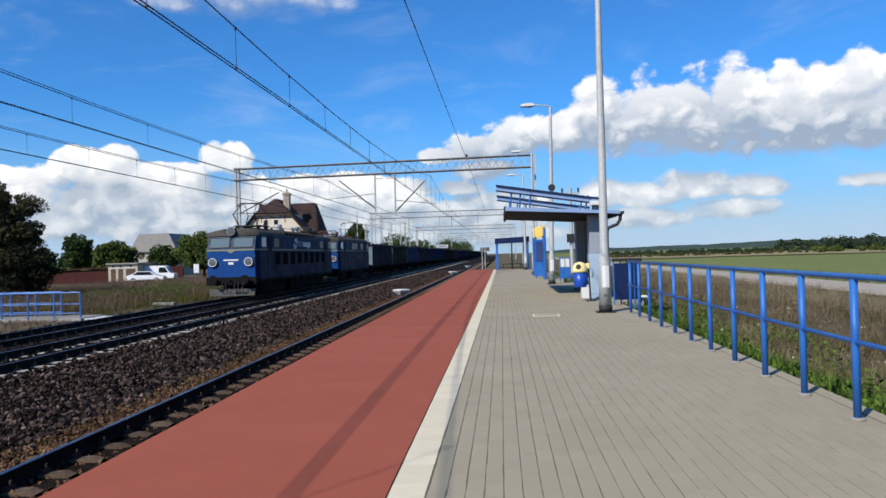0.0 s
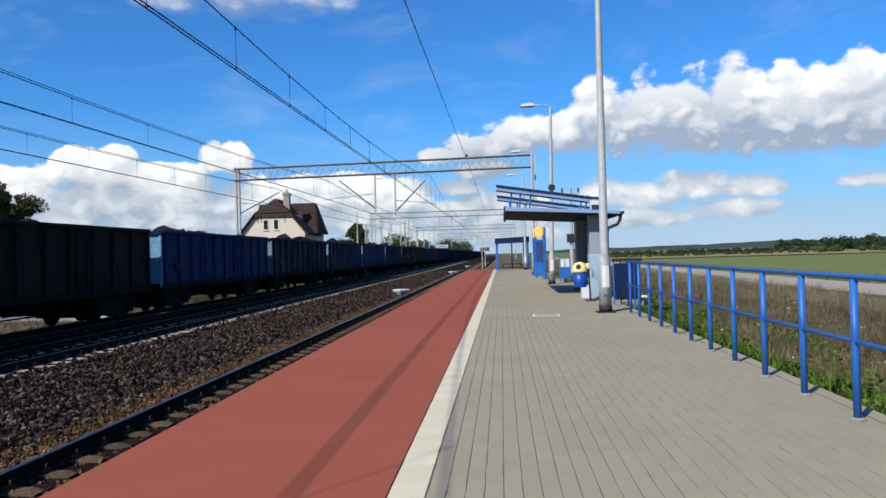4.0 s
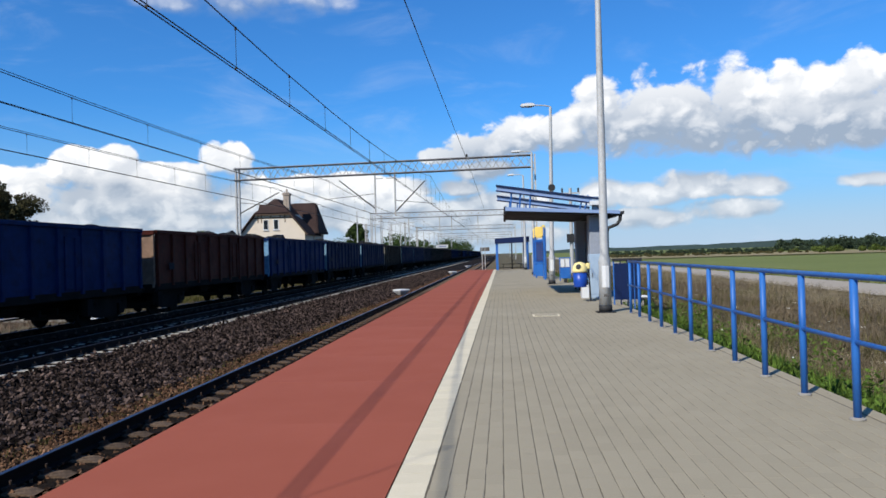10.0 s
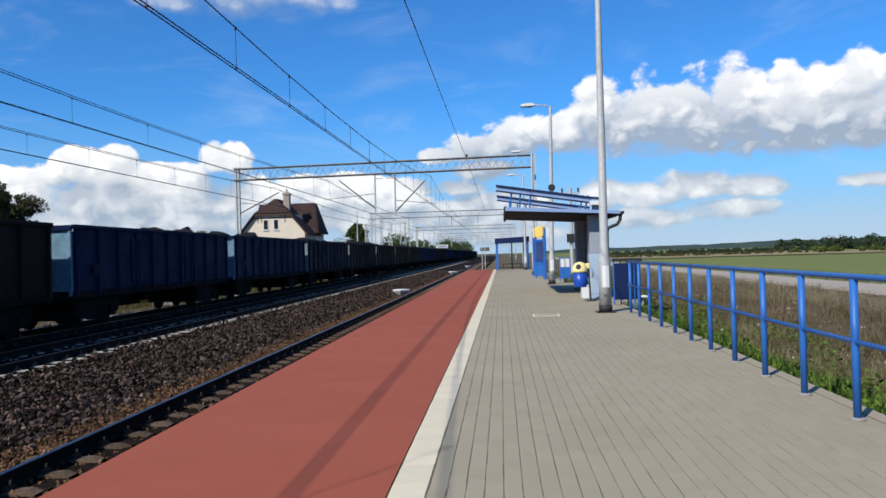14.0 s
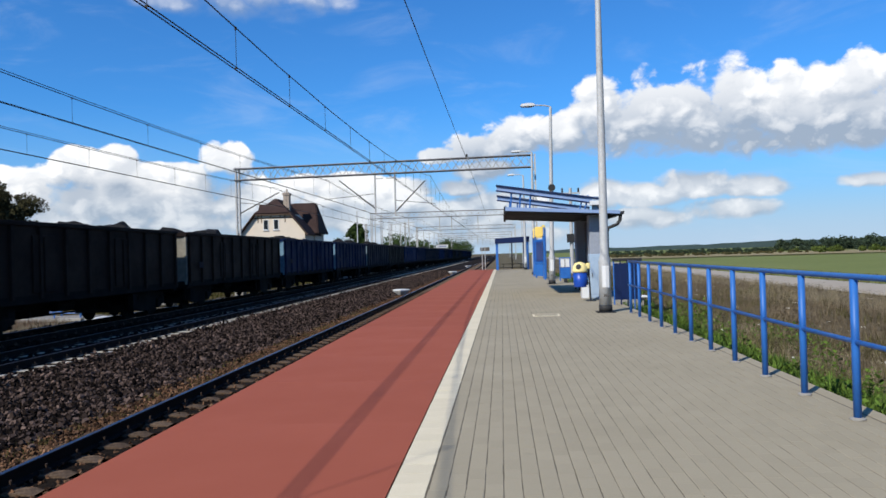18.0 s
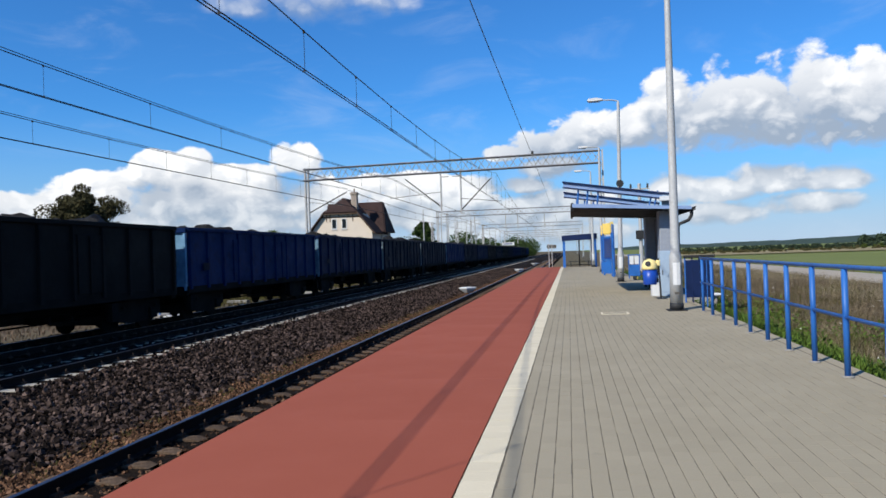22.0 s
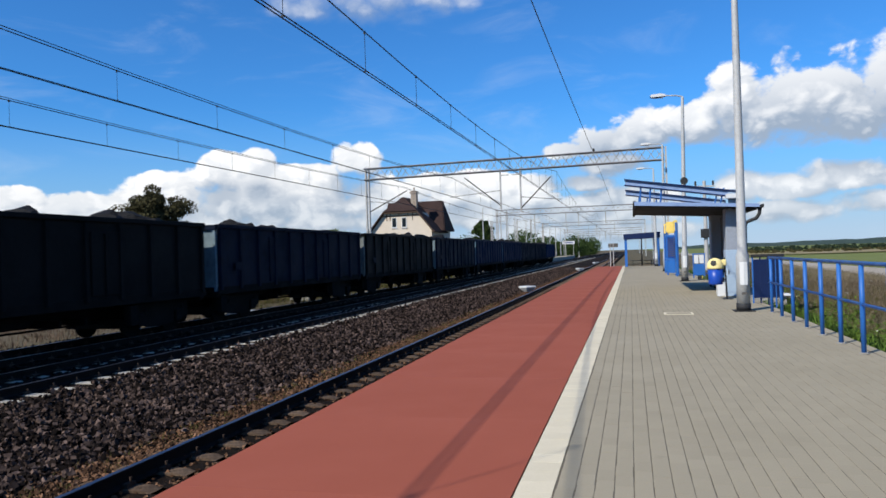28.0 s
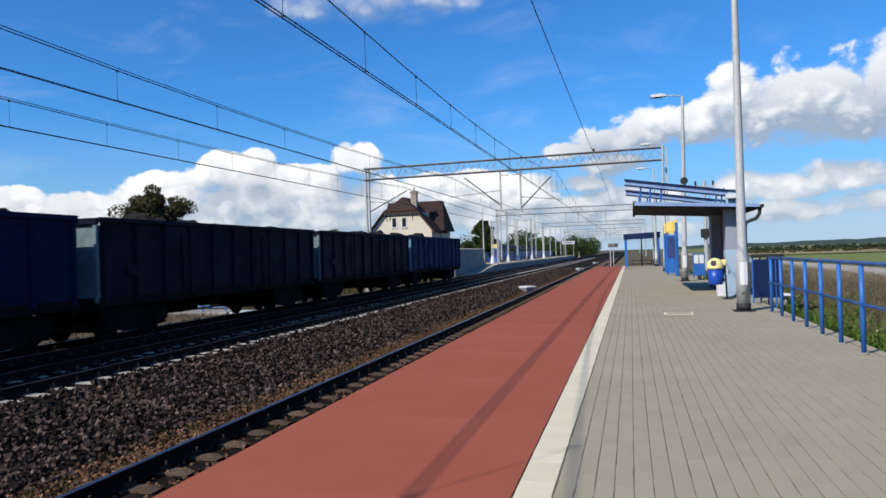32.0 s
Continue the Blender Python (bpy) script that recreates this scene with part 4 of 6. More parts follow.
            lens = part("lamp_lens", lathe([(0.205, 0.1005), (0.12, 0.112), (0.02, 0.13)], 18), M["lens_pale"], lamp, "clear lamp glass")
            part("lamp_rim", lathe([(0.235, 0.101), (0.235, 0.115), (0.205, 0.115), (0.205, 0.101)], 18), M["white"], lamp, "white lamp ring")
            part("handrail", pipe([(s * 1.36, y + o * 0.04, 1.75), (s * 1.36, y + o * 0.10, 1.8), (s * 1.36, y + o * 0.10, 2.3), (s * 1.36, y + o * 0.04, 2.35)], 0.018, 6), M["grime_grey"], e)
        top = part("top_headlamp", lathe([(0.21, 0.0), (0.25, 0.08), (0.25, 0.22), (0.22, 0.25)], 18), M["loco_roof"], e, "round headlamp on the roof edge")
        top.matrix_basis = pose(0, y - o * (rake + 0.02), 3.66, 90 if o < 0 else -90)
        part("lamp_rim", lathe([(0.235, 0.249), (0.235, 0.27), (0.19, 0.27), (0.19, 0.249)], 18), M["faded_white"], top, "pale lamp ring")
        part("lamp_lens", lathe([(0.19, 0.25), (0.14, 0.262), (0.02, 0.27)], 18), M["lamp_glass"], top, "clear lamp glass")
        part("number_panel", box(-0.42, 0.42, min(y, y + o * 0.015), max(y, y + o * 0.015), 2.05, 2.13), M["white"], e, "white number bar")
        part("emblem", box(-0.14, 0.14, min(y, y + o * 0.012), max(y, y + o * 0.012), 1.84, 1.98), M["white"], e, "small white mark")
        part("cream_chevron", prism([(-0.26, belt - 0.03), (0, belt - 0.17), (0.26, belt - 0.03)], "y", y + o * 0.004, y + o * 0.016), M["loco_stripe"], e)
        part("buffer_beam", box(-1.4, 1.4, min(y + o * 0.05, y - o * 0.3), max(y + o * 0.05, y - o * 0.3), 0.72, 1.16, 0.02), M["underframe"], e, "grimy black buffer beam")
        part("plough", prism([(-1.25, 0.14), (1.25, 0.14), (1.30, 0.52), (-1.30, 0.52)], "y", y - o * 0.10, y - o * 0.04), M["grime_grey"], e, "dusty steel plough plate")
        for x in (-0.72, -0.45, -0.25, 0.25, 0.45, 0.72):
            part("air_hose", pipe([(x, y + o * 0.05, 0.9), (x, y + o * 0.22, 0.85), (x, y + o * 0.24, 0.62), (x * 0.7, y + o * 0.2, 0.48)], 0.03, 6), M["black"], e)
        for s in (-1, 1):
            part("cab_step", box(s * 1.30 - 0.12, s * 1.30 + 0.12, y - o * 0.35 - 0.12, y - o * 0.35 + 0.12, 0.35, 0.40), M["underframe"], e)
        buffers(e, y, o)
    bands = []
    for s in (-1, 1):
        x = s * half
        def flat(name, y0, y1, z0, z1, mat, text="", d=0.014):
            return part(name, box(min(x - s * 0.03, x + s * d), max(x - s * 0.03, x + s * d), y0, y1, z0, z1, 0.004), mat, e, text)
        for y0 in (0.75, length - 1.50):
            # front panes take the pale glass, a reflection put into its tint
            flat("cab_window", y0, y0 + 0.75, belt + 0.16, eaves - 0.12, M["screen"] if y0 < 2 else M["train_window"], "cab side window")
        for y0 in (1.85, length - 2.55):
            flat("cab_door", y0, y0 + 0.70, floor + 0.1, eaves - 0.05, M["loco_side_shade"], "narrow blue cab door coloured dark as in shade", 0.022)
            part("door_handrail", tube((x + s * 0.05, y0 - 0.08, 1.3), (x + s * 0.05, y0 - 0.08, 2.8), 0.016, sides=6), M["grime_grey"], e)
        if big:
            n = 8
            for k in range(n):
                y0 = 3.2 + (length - 6.9) * k / (n - 1)
                flat("louvre_window", y0, y0 + 0.95, 1.75, 2.48, M["louvre"], "dark louvred opening")
            for y0 in (3.0, length - 4.1):
                flat("side_window", y0, y0 + 0.95, belt + 0.16, eaves - 0.14, M["train_window"])
            for a in range(2):
                sgn = -1 if a else 1
                c = 7.42
                bm = pipe([(x + s * 0.004, c + sgn * 0.26 * math.cos(t) + sgn * 0.12, 3.04 + sgn * 0.31 * math.sin(t) - sgn * 0.03) for t in [math.pi * (0.05 + 0.85 * i / 8) for i in range(9)]], 0.08, 6)
                part("emblem_arc", bm, M["white"], e, "pale swirl of the emblem")
            for y0, y1, z0, z1 in ((8.12, 8.42, 2.86, 3.22), (8.54, 8.82, 2.86, 3.22), (8.94, 9.18, 2.86, 3.22), (9.32, 9.62, 2.84, 3.16), (9.70, 10.02, 2.84, 3.16), (10.10, 10.32, 2.84, 3.16), (10.40, 10.72, 2.74, 3.16), (10.80, 11.14, 2.84, 3.16)):
                flat("lettering_bar", y0, y1, z0, z1, M["faded_white"] if y0 < 9.2 else M["white"], "", 0.016)
        else:
            for y0, y1 in ((5.2, 6.4), (6.6, 7.6), (9.2, 10.3)):
                flat("side_window", y0, y1, belt + 0.14, eaves - 0.12, M["train_window"], "dark side window")
            for a in range(2):
                sgn = -1 if a else 1
                bm = pipe([(x + s * 0.008, 6.3 + sgn * 0.26 * math.cos(t), 2.05 + sgn * 0.24 * math.sin(t)) for t in [math.pi * (0.05 + 0.85 * i / 8) for i in range(9)]], 0.045, 6)
                part("emblem_arc", bm, M["grime_grey"], e, "faded swirl of the emblem")
            for k in range(7):
                flat("lettering_bar", 7.0 + k * 0.36, 7.28 + k * 0.36, 1.94, 2.16, M["grime_grey"], "", 0.016)
        part("side_skirt", box(min(x, x - s * 0.08), max(x, x - s * 0.08), 0.5, length - 0.5, 0.86, 1.03), M["underframe"], e)
        for y0 in (length / 2 - 1.2, length / 2 + 0.3):
            part("battery_box", box(min(s * 0.9, s * 1.38), max(s * 0.9, s * 1.38), y0, y0 + 0.95, 0.45, 0.9, 0.03), M["underframe"], e)
        if big:
            for k in range(8):
                y0 = 5.3 + k * 0.92
                for name, ya, yb, lift, mat in (("roof_intake", y0 + 0.07, y0 + 0.85, 0.035, M["louvre"]), ("roof_rib", y0 - 0.06, y0 + 0.06, 0.07, M["loco_roof"])):
                    bm, rows = bmesh.new(), []
                    for i in range(6):
                        a = radians(12 + 7.5 * i)
                        p = Vector((s * half * math.cos(a), 0, eaves + (crown - eaves) * math.sin(a) ** 0.8))
                        q = p * (1 + lift / p.length)
                        rows.append([bm.verts.new((v.x, yy + 0.045 * i, v.z)) for v in (p, q) for yy in (ya, yb)])
                    for u, v in zip(rows, rows[1:]):
                        for m, n in ((0, 1), (1, 3), (3, 2), (2, 0)):
                            bm.faces.new((u[m], u[n], v[n], v[m]))
                    for u in (rows[0], rows[-1]):
                        bm.faces.new((u[0], u[1], u[3], u[2]))
                    bmesh.ops.recalc_face_normals(bm, faces=bm.faces[:])
                    part(name, bm, mat, e, "dark curved roof air intake" if name == "roof_intake" else "curved roof rib")
        for y0 in ((1.2, length - 7.1) if big else (0.9, length - 5.7)):
            part("bogie_skirt", prism([(y0, 0.40), (y0 + 0.5, 0.14), (y0 + (5.4 if big else 4.3), 0.14), (y0 + (5.9 if big else 4.8), 0.55), (y0 + (5.9 if big else 4.8), 0.98), (y0, 0.98)], "x", s * 0.88, s * 0.92), M["underframe"], e)
        part("equipment_case", box(min(s * 0.5, s * 1.25), max(s * 0.5, s * 1.25), length / 2 - (1.9 if big else 1.3), length / 2 + (1.9 if big else 1.3), 0.20, 0.98, 0.03), M["underframe"], e, "grimy black equipment case")
    for y in ((8.1, 12.2) if big else (4.4,)):
        part("roof_vent", lathe([(0.27, 3.8), (0.29, 4.25), (0.27, 4.32)], 14, at=(0.15, y, 0)), M["galv"], e, "grey drum roof ventilator")
    part("roof_walkway", box(-0.35, 0.35, 3.4, length - 3.4, 3.90, 3.94), M["loco_roof"], e)
    for x in (-0.6, 0.6):
        part("roof_busbar", pipe([(x, 2.6, 4.02), (x, length / 2, 4.06), (x, length - 2.6, 4.02)], 0.02, 6), M["wire"], e)
        for k in range(6):
            part("insulator", lathe([(0.05, 3.78), (0.08, 3.84), (0.05, 3.9), (0.08, 3.96), (0.04, 4.02)], 8, at=(x, 3.0 + (length - 6) * k / 5, 0)), M["wire"] if big else M["red_copper"], e)
    pantograph(e, 3.45 if big else 2.6, panto == 0, M["black"] if panto == 0 else panto_mat)
    pantograph(e, length - 2.6, panto == 1, M["wire"])
    axles, h = ((-1.75, 0, 1.75), 1.75) if big else ((-1.5, 1.5), 1.5)
    for y in ((3.9, length - 3.9) if big else (3.2, length - 3.2)):
        bogie(e, y, axles, 0.62, h)
    part("underframe", box(-1.1, 1.1, 0.4, length - 0.4, 0.80, 1.02), M["underframe"], e)
    return e


for length, y0, label, big, panto in ((17.9, 39.2, "blue six-axle electric locomotive with cream stripe and raised pantograph", True, 0), (13.9, 59.45, "grimy dark-blue four-axle electric locomotive behind the leading one", False, 1)):
    e = locomotive(length, 0, label, big, panto, M["wire"] if big else M["red_copper"])
    e.matrix_basis = train_pose(y0)
    RUNNING.append((e, y0))

# ---- overhead line ----
CONTACT = {X_NEAR: (4.63, 5.25), X_MID: (5.11, 5.78), X_TRAIN: (4.85, 5.49)}
GANTRY_LEFT, GANTRY_RIGHT = Vector((-17.45, 48.2, 0)), Vector((2.13, 46.7, 0))


def lattice_mast(owner, x, y, z0, z1, name="mast"):
    """A mast of two channels laced together."""
    m = part(name, box(x - 0.15, x - 0.06, y - 0.10, y + 0.10, z0, z1), M["silver"], owner, "weathered silver lattice mast")
    part("mast_channel", box(x + 0.06, x + 0.15, y - 0.10, y + 0.10, z0, z1), M["silver"], m)
    lace = bmesh.new()
    z, s = z0 + 0.2, 1
    while z < z1 - 0.6:
        tube((x - 0.1 * s, y - 0.09, z), (x + 0.1 * s, y - 0.09, z + 0.45), 0.018, sides=4, bm=lace)
        z, s = z + 0.45, -s
    part("lacing", lace, M["silver"], m)
    return m


def gantry(left, right, low, high, label, n=26):
    """A portal of two masts and a light truss across all tracks."""
    g = thing("catenary_gantry", (0, 0, 0), label, "gantry", "catenary gantries")
    lattice_mast(g, left.x, left.y, -1.1, high + 0.1)
    lattice_mast(g, right.x, right.y, -0.2, high + 0.05)
    part("mast_foot", box(left.x - 0.3, left.x + 0.3, left.y - 0.3, left.y + 0.3, -1.2, -0.75, 0.03), M["concrete"], g)
    along = right - left

    def at(u, z, off=0.0):
        p = left + along * u
        return Vector((p.x, p.y + off, z))
    for off in (-0.16, 0.16):
        part("top_chord", tube(at(-0.01, high, off), at(1.0, high, off), 0.05, sides=4), M["chord"], g)
        part("bottom_chord", tube(at(-0.01, low, off), at(1.0, low, off), 0.05, sides=4), M["chord"], g)
        for k in range(n):
            a, b = (low, high) if (k + (off > 0)) % 2 else (high, low)
            part("truss_brace", tube(at(k / n, a, off), at((k + 1) / n, b, off), 0.019, sides=4), M["silver"], g)
    for k in (0.125, 0.25, 0.375, 0.5, 0.625, 0.75, 0.875):
        part("truss_tie", tube(at(k, high, -0.16), at(k, high, 0.16), 0.02, sides=4), M["silver"], g)
    return g


def hanger(owner, x, y, low, high, side, wire_x, contact, foot, tip):
    """A drop post under the gantry with a slanting cantilever to one track."""
    h = part("drop_post", tube((x, y, low + 0.1), (x, y, foot - 0.25), 0.055, sides=6), M["silver"], owner, "grey drop post")
    part("stub_arm", box(min(x, x - side * 0.55), max(x, x - side * 0.55), y - 0.04, y + 0.04, low - 0.33, low - 0.27), M["silver"], h)
    part("cantilever_tube", tube((x, y, foot), tip, 0.04, sides=6), M["wire"], h)
    for k in range(5):
        a, b = Vector((x, y, foot)), Vector(tip)
        part("insulator", lathe([(0.035, -0.03), (0.075, 0.0), (0.035, 0.03)], 8, at=a.lerp(b, 0.08 + 0.035 * k)), M["wire"], h)
    part("steady_arm", tube((x, y, contact + 0.32), (wire_x + side * 0.25, y, contact + 0.03), 0.02, sides=6), M["wire"], h)


def overhead():
    low, high = 6.70, 7.45
    g = gantry(GANTRY_LEFT, GANTRY_RIGHT, low, high, "silver lattice gantry spanning the tracks with drop posts", 38)
    y = 47.4
    hanger(g, -8.05, y, low, high, -1, X_MID, CONTACT[X_MID][0], 4.45, (-10.4, y, 6.36))
    hanger(g, -6.75, y, low, high, 1, X_NEAR, CONTACT[X_NEAR][0], 4.21, (-4.8, y, 6.15))
    part("cantilever_tube", tube((-17.3, 48.2, 4.5), (X_TRAIN + 0.1, 48.0, CONTACT[X_TRAIN][1] + 0.3), 0.04, sides=6), M["wire"], g)
    part("steady_arm", tube((-17.3, 48.2, 5.2), (X_TRAIN - 0.2, 48.0, CONTACT[X_TRAIN][0] + 0.05), 0.02, sides=6), M["wire"], g)
    part("wire_cap", lathe([(0.05, 0), (0.09, 0.05), (0.05, 0.1), (0.09, 0.15), (0.04, 0.2)], 8, at=(-2.05, 47.0, high + 0.05)), M["wire"], g)
    for k, gy in enumerate((104.0, 160.0, 216.0, 272.0)):
        far = gantry(Vector((-18.3, gy, 0)), Vector((3.0, gy, 0)), low, high, "distant silver lattice gantry across the tracks")
        for x in (-8.6, -6.9, -13.0, -3.2):
            part("drop_post", tube((x, gy, low), (x, gy, 4.6), 0.06, sides=5), M["silver"], far)
    for x, (contact, messenger) in CONTACT.items():
        line = thing("overhead_line", (x, 0, 0), "dark twin contact wire hung from a carrying cable by droppers", "overhead wire", "overhead lines")
        supports = [-120.0, -64.0, -8.6, 47.4, 104.0, 160.0, 216.0, 272.0, 340.0]
        for off in (-0.035, 0.035):
            pts = []
            for i, sy in enumerate(supports):
                pts.append((off + (0.18 if i % 2 else -0.18) * (0 if x == X_NEAR else 1), sy, contact))
            part("contact_wire", pipe(pts, 0.0100, 6), M["wire"], line)
        carrier, drops = [], []
        rise = {X_NEAR: 1.20, X_MID: 0.60, X_TRAIN: 0.50}[x]
        for a, b in zip(supports, supports[1:]):
            steps = 12
            for k in range(steps):
                u = k / steps
                carrier.append((0, a + (b - a) * u, messenger + rise * 4 * (u - 0.5) ** 2))
        part("carrying_cable", pipe(carrier, 0.0115, 6), M["wire"], line)
        if x != X_NEAR:
            part("feeder_cable", pipe([(px + 0.05, py, pz + 0.04) for px, py, pz in carrier], 0.009, 6), M["wire"], line)
        first, gap = {X_NEAR: (12.3, 3.2), X_MID: (18.7, 4.2), X_TRAIN: (22.0, 3.5)}[x]
        for k in range(-8, 28):
            dy = first + gap * k
            drops.append((dy, float(np.interp(dy, [c[1] for c in carrier], [c[2] for c in carrier]))))
        for dy, dz in drops:
            if -20 < dy < 120:
                d = part("dropper", tube((0, dy, contact), (0, dy, dz), 0.0055, sides=4), M["wire"], line)
                part("dropper_clip", box(-0.025, 0.025, dy - 0.010, dy + 0.010, contact - 0.005, contact + 0.02), M["black"], d)
                part("cable_clip", box(-0.014, 0.014, dy - 0.018, dy + 0.018, dz - 0.04, dz + 0.016), M["black"], d)
    earth = thing("earth_wire", (-2.24, 0, 0), "single thin dark wire running above the platform edge", "overhead wire")
    part("wire", pipe([(0, y, 7.75 + 0.006 * (y - 19) ** 2 / 30) for y in (-60, -30, 0, 10, 20, 30, 40, 47)] + [(0, 104, 7.6), (0, 160, 7.6)], 0.0145, 6), M["wire"], earth)


overhead()


# ---- things on the platform ----
def railing(y0, y1, x, step=1.0):
    r = thing("railing", (x, 0, 0), "blue-painted tubular steel railing along the platform edge", "railing")
    post = finish("post", tube((0, 0, 0.0), (0, 0, 1.08), 0.030, sides=12), M["blue_paint"], True)
    foot = finish("post_foot", lathe([(0.06, 0.0), (0.06, 0.010), (0.035, 0.018)], 12), M["concrete"])
    n = 0
    y = y0
    while y <= y1 + 0.01:
        p = new("post", post)
        p.parent, p.location = r, (0, y, 0)
        f = new("post_foot", foot)
        f.parent, f.location = p, (0, 0, 0.001)
        tagged(f, "pale mortar collar")
        y += step
    part("top_rail", tube((0, y0 - 0.3, 1.10), (0, y1 + 0.2, 1.10), 0.023, sides=12), M["blue_paint"], r, smooth=True)
    part("middle_rail", tube((0, y0 - 0.3, 0.60), (0, y1 + 0.2, 0.60), 0.0195, sides=12), M["blue_paint"], r, smooth=True)
    return r


railing(-8.07, 15.93, 2.69)


def street_lamp(x, y, paper=True):
    l = thing("platform_lamp", (x, y, 0), "grey galvanised platform lamp post with a black painted base", "lamp post", "platform lamps")
    part("base_plate", box(-0.2, 0.2, -0.2, 0.2, 0.0, 0.02), M["black"], l)
    part("base_band", lathe([(0.145, 0.02), (0.145, 0.16)], 20), M["black"], l, "black bitumen band", True)
    part("pole", lathe([(0.135, 0.16), (0.128, 1.15), (0.095, 1.25), (0.072, 5.5), (0.055, 7.35), (0.03, 7.42)], 20), M["galv"], l, "tapering galvanised pole", True)
    part("service_door", box(-0.05, 0.05, -0.137, -0.118, 0.35, 0.40), M["grime_grey"], l)
    part("arm", pipe([(0, 0, 7.30), (-0.02, 0, 7.42), (-0.25, 0, 7.47), (-0.75, 0, 7.49)], 0.028, 8), M["galv"], l)
    head = part("lamp_head", prism([(-1.25, 7.47), (-1.20, 7.54), (-0.85, 7.57), (-0.65, 7.53), (-0.65, 7.46), (-1.20, 7.43)], "y", -0.13, 0.13), M["white"], l, "white flat lamp head")
    part("lamp_glass", box(-1.15, -0.75, -0.09, 0.09, 7.41, 7.445), M["lamp_glass"], head)
    if paper:
        part("notice", prism([(-0.075, -0.120), (0.0, -0.138), (0.075, -0.120), (0.072, -0.115), (0.0, -0.132), (-0.072, -0.115)], "z", 0.55, 1.02), M["white"], l, "white paper notice round the pole")
    return l


lamp = street_lamp(2.225, 16.39)
lamp.matrix_basis = pose(2.225, 16.39, 0, 0, 0.25, 0)
for lx, ly, lean in ((2.06, 31.17, 1.1), (1.93, 45.2, 0.4), (1.85, 58.6, 0.0)):
    copy_thing(lamp, pose(lx, ly, 0, 0, lean, 0))


def litter_bin(x, y):
    b = thing("litter_bin", (x, y, 0), "blue plastic litter bin with cream-yellow lid on a black post", "litter bin")
    part("post", tube((0.27, 0, 0.0), (0.225, 0, 1.06), 0.022, sides=8), M["black"], b, "black steel post")
    part("foot", box(0.17, 0.40, -0.09, 0.09, 0.0, 0.015), M["black"], b)
    for z in (0.48, 0.70):
        part("bracket", box(0.15, 0.26, -0.025, 0.025, z, z + 0.03), M["black"], b)
    part("bucket", lathe([(0.160, 0.38), (0.172, 0.40), (0.188, 0.79)], 24), M["bin_blue"], b, "blue bucket", True)
    lid = part("lid", lathe([(0.205, 0.78), (0.205, 0.83), (0.19, 0.93), (0.135, 1.02), (0.03, 1.06)], 24), M["cream_plastic"], b, "cream-yellow domed lid", True)
    o = part("opening", lathe([(0.072, 0.0), (0.072, 0.012)], 16), M["black"], lid, "dark opening")
    o.matrix_basis = pose(-0.055, -0.172, 0.93, 74, 0, -16)
    part("lid_block", box(0.16, 0.27, -0.06, 0.06, 0.86, 1.02, 0.02), M["cream_plastic"], lid)
    return b


litter_bin(2.08, 20.14)


